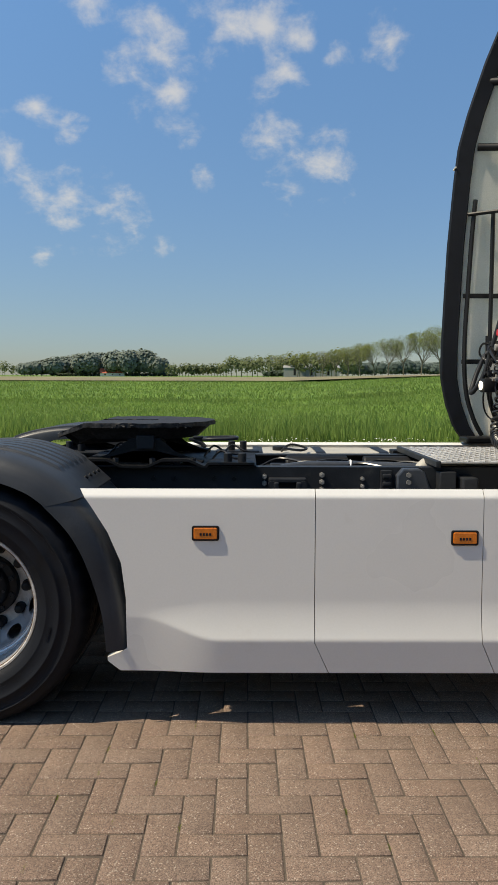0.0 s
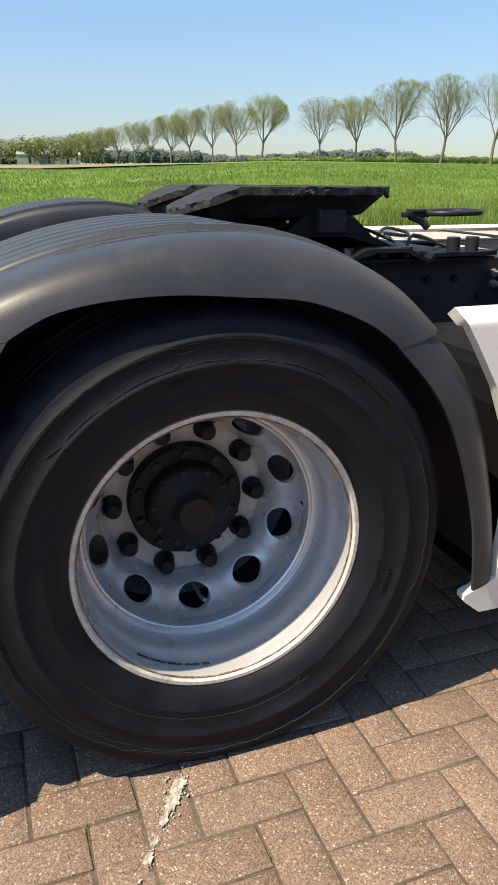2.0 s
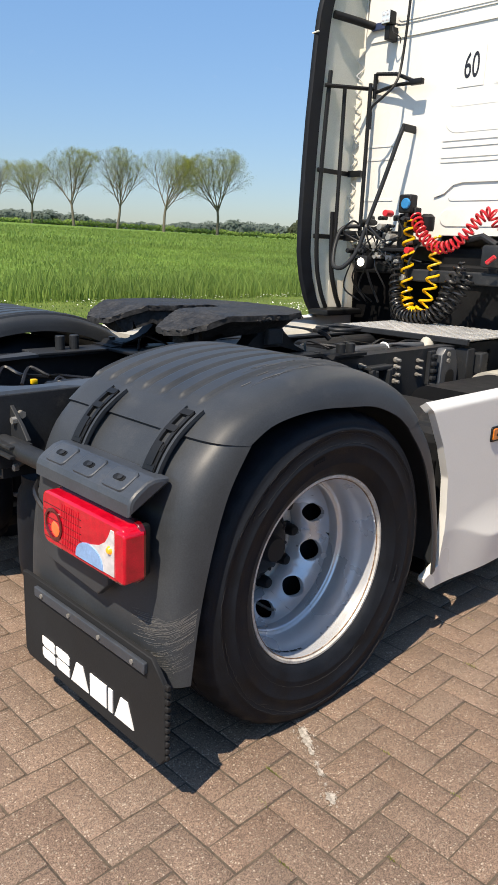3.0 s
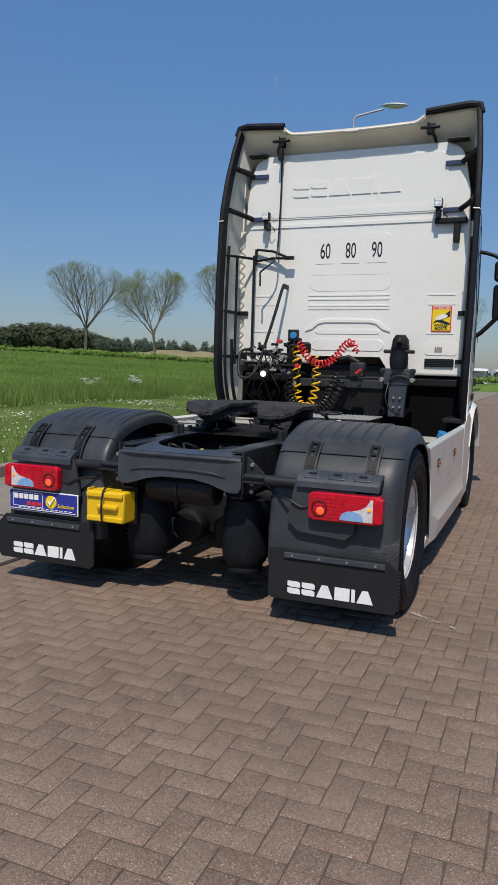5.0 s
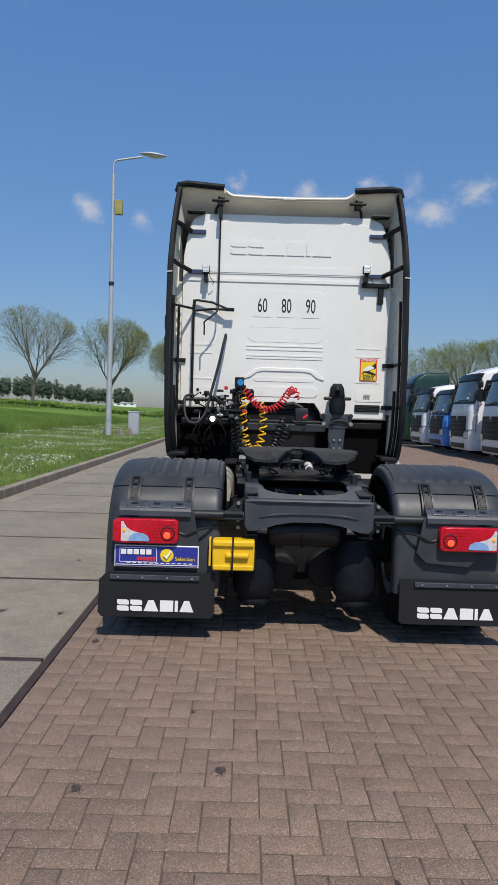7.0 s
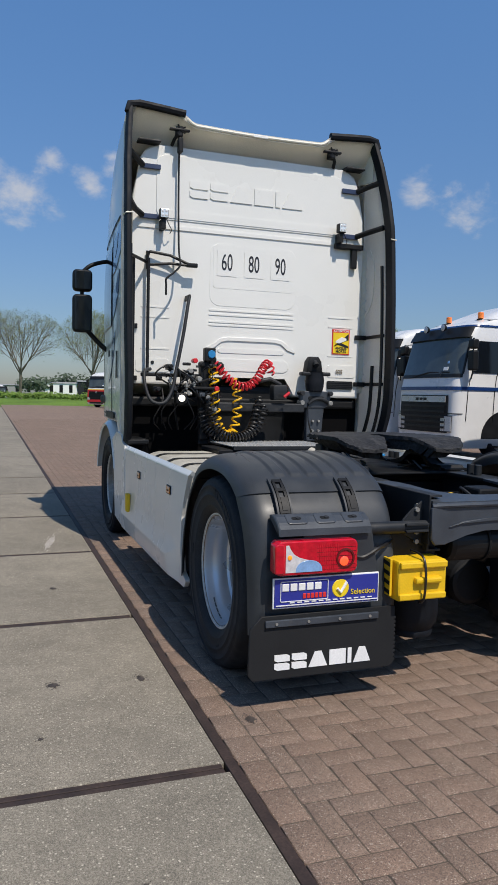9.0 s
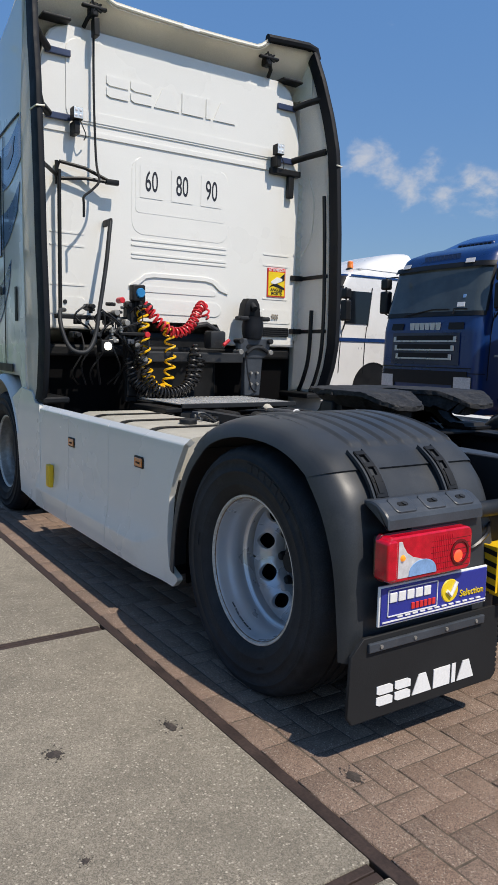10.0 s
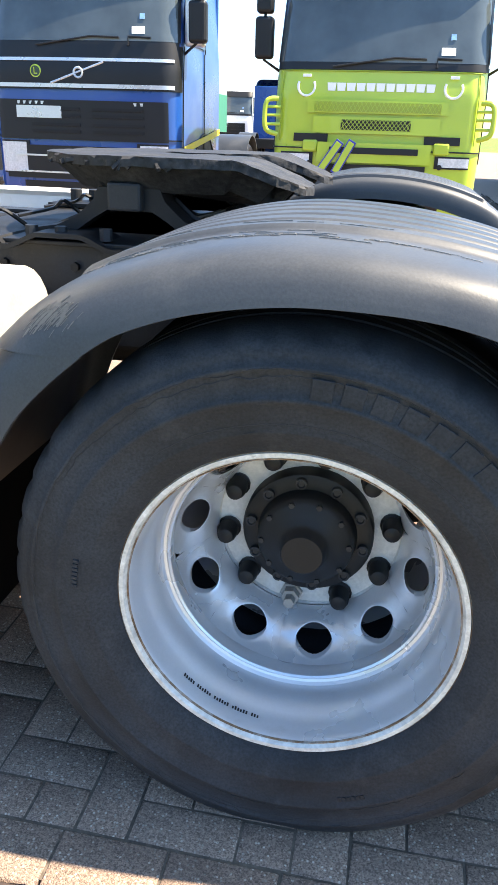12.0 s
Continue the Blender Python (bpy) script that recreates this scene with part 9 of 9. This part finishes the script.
for x, paint, top, ws0, label in ((14.6, TRUCKWHITE, 3.3, 1.95, "white truck with orange beacon"), (18.3, TRUCKWHITE, 3.35, 1.9, "white truck with black lower front"), (21.7, TRUCKWHITE, 3.3, 2.0, "white high-roofed truck with dark grille"), (25.2, SKYBLUE, 2.7, 1.6, "small light blue truck with dark visor"), (28.4, TRUCKWHITE, 2.9, 1.7, "white truck with low roof"), (33.0, DARKGREEN, 3.7, 2.1, "dark green high-roofed truck"), (37.5, DARKGREEN, 3.3, 2.0, "dark green truck with white cab side"), (41.0, TRUCKWHITE, 3.2, 1.95, "white truck far along the row"), (44.6, TRUCKWHITE, 3.4, 2.0, "white truck far along the row"), (48.2, TRUCKWHITE, 3.3, 1.9, "white truck far along the row"), (52.0, BLUE_B, 3.3, 2.0, "blue truck far along the row"), (55.8, TRUCKWHITE, 3.4, 2.0, "white truck far along the row"), (59.6, TRUCKWHITE, 3.2, 1.9, "white truck far along the row")):
    parked_truck(label, x, -7.5 + random.uniform(-0.15, 0.15), paint, ws0, ws0 + 0.80, top, extras=plain_extras, tail=False)


def red_front(t, P, patch, secs):
    patch("red_lower", 0.3, 4.7, 0.45, 1.62, COILRED, 0.006, "red lower cab", 0, 40, 4)
    patch("yellow_line", 0.3, 4.7, 1.62, 1.70, YELLOW, 0.006, "", 0, 40, 1)
    plain_extras(t, P, patch, secs)


# box trailers and trucks further back
def trailer(x, y, w, n, h, upper, lower, label, turn=0.0):
    t = thing("box_trailer", label, "trailer", m=pose(x, y, 0, 0, 0, turn))
    part("box_body", box((-w / 2, -n, 1.1), (w / 2, 0, h), 0.03), upper, t)
    part("lower_band", box((-w / 2 - 0.01, -n - 0.01, 1.1), (w / 2 + 0.01, 0.01, 1.1 + (h - 1.1) * 0.45), 0.01), lower, t)
    part("chassis", box((-0.5, -n, 0.75), (0.5, 0, 1.1), 0.03), STEEL_DARK, t)
    for k in range(3):
        for sgn in (-1, 1):
            m = Matrix.Translation((sgn * (w / 2 - 0.34), -n + 1.6 + 1.3 * k, 0.5)) @ side_matrix_x(sgn)
            part("tyre", lathe([(0.0, 0.25), (0.30, 0.30), (0.42, 0.325), (0.50, 0.26), (0.50, 0.04), (0.0, 0.0)], 28, m), RUBBER, t)


PALEGREEN, MIDGREEN, GREYTRAILER = tint("pale_green_box", (0.22, 0.33, 0.28), 0.6), tint("mid_green_box", (0.025, 0.17, 0.10), 0.6), tint("grey_tarpaulin", (0.22, 0.22, 0.20), 0.7)
trailer(7.85, -19, 2.5, 8, 3.9, PALEGREEN, MIDGREEN, "box trailer with pale upper and green lower side")
trailer(10.2, -34, 2.5, 9, 3.8, TRUCKWHITE, TRUCKWHITE, "white box trailer at the back of the yard")
trailer(-3.6, -13.5, 2.5, 10, 3.1, GREYTRAILER, GREYTRAILER, "grey tarpaulin trailer behind the row", -4)
parked_truck("white truck at the back of the yard", 8.65, -36, TRUCKWHITE, 1.9, 2.7, 3.2, extras=plain_extras, tail=False, group="trucks at the back of the yard")
parked_truck("blue truck at the back of the yard", 5.27, -34, BLUE_B, 1.9, 2.7, 3.2, extras=plain_extras, group="trucks at the back of the yard", turn=180)
for k in range(6):
    parked_truck(("white truck with red lower cab", "white truck seen far off at the road end", "dark blue truck far off", "white truck seen far off at the road end", "yellow truck far off", "white truck seen far off at the road end")[k], 65.5 + 2.8 * k, -7.0 - 3.6 * k, (TRUCKWHITE, TRUCKWHITE, BLUE_A, TRUCKWHITE, YELLOW, TRUCKWHITE)[k], 1.9, 2.7, 3.3, extras=red_front if k == 0 else plain_extras, tail=False, group="trucks at the road end", turn=40)
for k, (x, y) in enumerate(((92, 6), (100, 3), (108, 1))):
    parked_truck("white van parked beyond the yard", x, y, TRUCKWHITE, 1.2, 1.8, 2.3, tail=False, group="vans beyond the yard", turn=90 + 20 * k)

# ---- paving bricks, laid in herringbone ----
PITCH, JW = 0.1015, 0.0026


def herringbone(x0, x1, y0, y1):
    """Every brick as its low corner and its two lengths."""
    out = []
    for j in range(math.floor((y0 + 1.717) / PITCH) - 1, math.ceil((y1 + 1.717) / PITCH) + 1):
        for i in range(math.floor((x0 + 0.027) / PITCH) - 1, math.ceil((x1 + 0.027) / PITCH) + 1):
            x, y, k = -0.027 + i * PITCH, -1.717 + j * PITCH, (i - j) % 4
            if k == 0:
                out.append((x, y, 2 * PITCH, PITCH))
            elif k == 3:
                out.append((x, y, PITCH, 2 * PITCH))
    return [b for b in out if x0 <= b[0] < x1 and y0 <= b[1] < y1]


def brick_mesh(name, bricks, mat_, rng, y_max=1.316):
    b = np.array([(x + JW, y + JW, x + w - JW, min(y + h, y_max) - JW) for x, y, w, h in bricks if y + 0.02 < y_max])
    n = len(b)
    dz = rng.normal(0, 0.0007, n)[:, None] + np.stack([rng.normal(0, 0.0003, n) for _ in range(4)], 1)
    e = 0.0028
    jit = rng.uniform(-0.0014, 0.0014, (n, 4, 2))
    c0 = np.stack([b[:, [0, 1]], b[:, [2, 1]], b[:, [2, 3]], b[:, [0, 3]]], 1) + jit
    s = np.array([(1, 1), (-1, 1), (-1, -1), (1, -1)]) * e
    c1 = c0 + s[None]
    v = np.empty((n, 12, 3))
    v[:, 0:4, :2], v[:, 0:4, 2] = c0, -0.03
    v[:, 4:8, :2], v[:, 4:8, 2] = c0, -0.0030 + dz
    v[:, 8:12, :2], v[:, 8:12, 2] = c1, -0.0012 + dz
    quads = [(8, 9, 10, 11)]
    for k in range(4):
        m_ = (k + 1) % 4
        quads += [(k, m_, 4 + m_, 4 + k), (4 + k, 4 + m_, 8 + m_, 8 + k)]
    q = (np.array(quads)[None] + (np.arange(n) * 12)[:, None, None]).reshape(-1)
    me = bpy.data.meshes.new(name)
    me.vertices.add(n * 12)
    me.vertices.foreach_set("co", v.reshape(-1))
    me.loops.add(len(q))
    me.loops.foreach_set("vertex_index", q.astype(np.int32))
    me.polygons.add(len(q) // 4)
    me.polygons.foreach_set("loop_start", (np.arange(len(q) // 4) * 4).astype(np.int32))
    me.update(calc_edges=True)
    me.materials.append(mat_)
    return me


rng = np.random.default_rng(6)
STRETCH = (-1.62, 1.40, -3.15, -1.20)
laid = herringbone(-11.0, 34.0, -11.0, 1.31)
single = [b for b in laid if STRETCH[0] <= b[0] < STRETCH[1] and STRETCH[2] <= b[1] < STRETCH[3]][:300]
keep = set(single)
rest = [b for b in laid if b not in keep]
tagged(new("brick_field", brick_mesh("brick_field", rest, BRICKS, rng)), "brown concrete paving bricks in herringbone bond", kind="stuff").parent = road
edge = [(-11.0 + 0.2035 * k, 1.3175, 0.2035, 0.119) for k in range(222)]
for x0, x1, y0, y1 in ((34.1, 72.0, -70.0, 1.436), (-60.0, -11.1, -70.0, 1.436), (-11.0, 34.0, -70.0, -11.05)):
    part("paving_field", box((x0, y0, -0.05), (x1, y1, -0.003), 0), BRICKS, road, smooth=0)
tagged(new("edge_course", brick_mesh("edge_course", edge, BRICKS, rng, 1.4385)), "row of bricks along the slabs", kind="stuff").parent = road
flat = brick_mesh("brick", [(0, 0, 2 * PITCH, PITCH)], BRICK_ONE, rng)
tall = brick_mesh("brick", [(0, 0, PITCH, 2 * PITCH)], BRICK_ONE, rng)
for x, y, w, h in single:
    o = new("brick", flat if w > h else tall)
    o.parent = road
    o.matrix_basis = Matrix.Translation((x, y, rng.normal(0, 0.0005))) @ pose(0, 0, 0, rng.normal(0, 0.14), rng.normal(0, 0.14), rng.normal(0, 0.2))
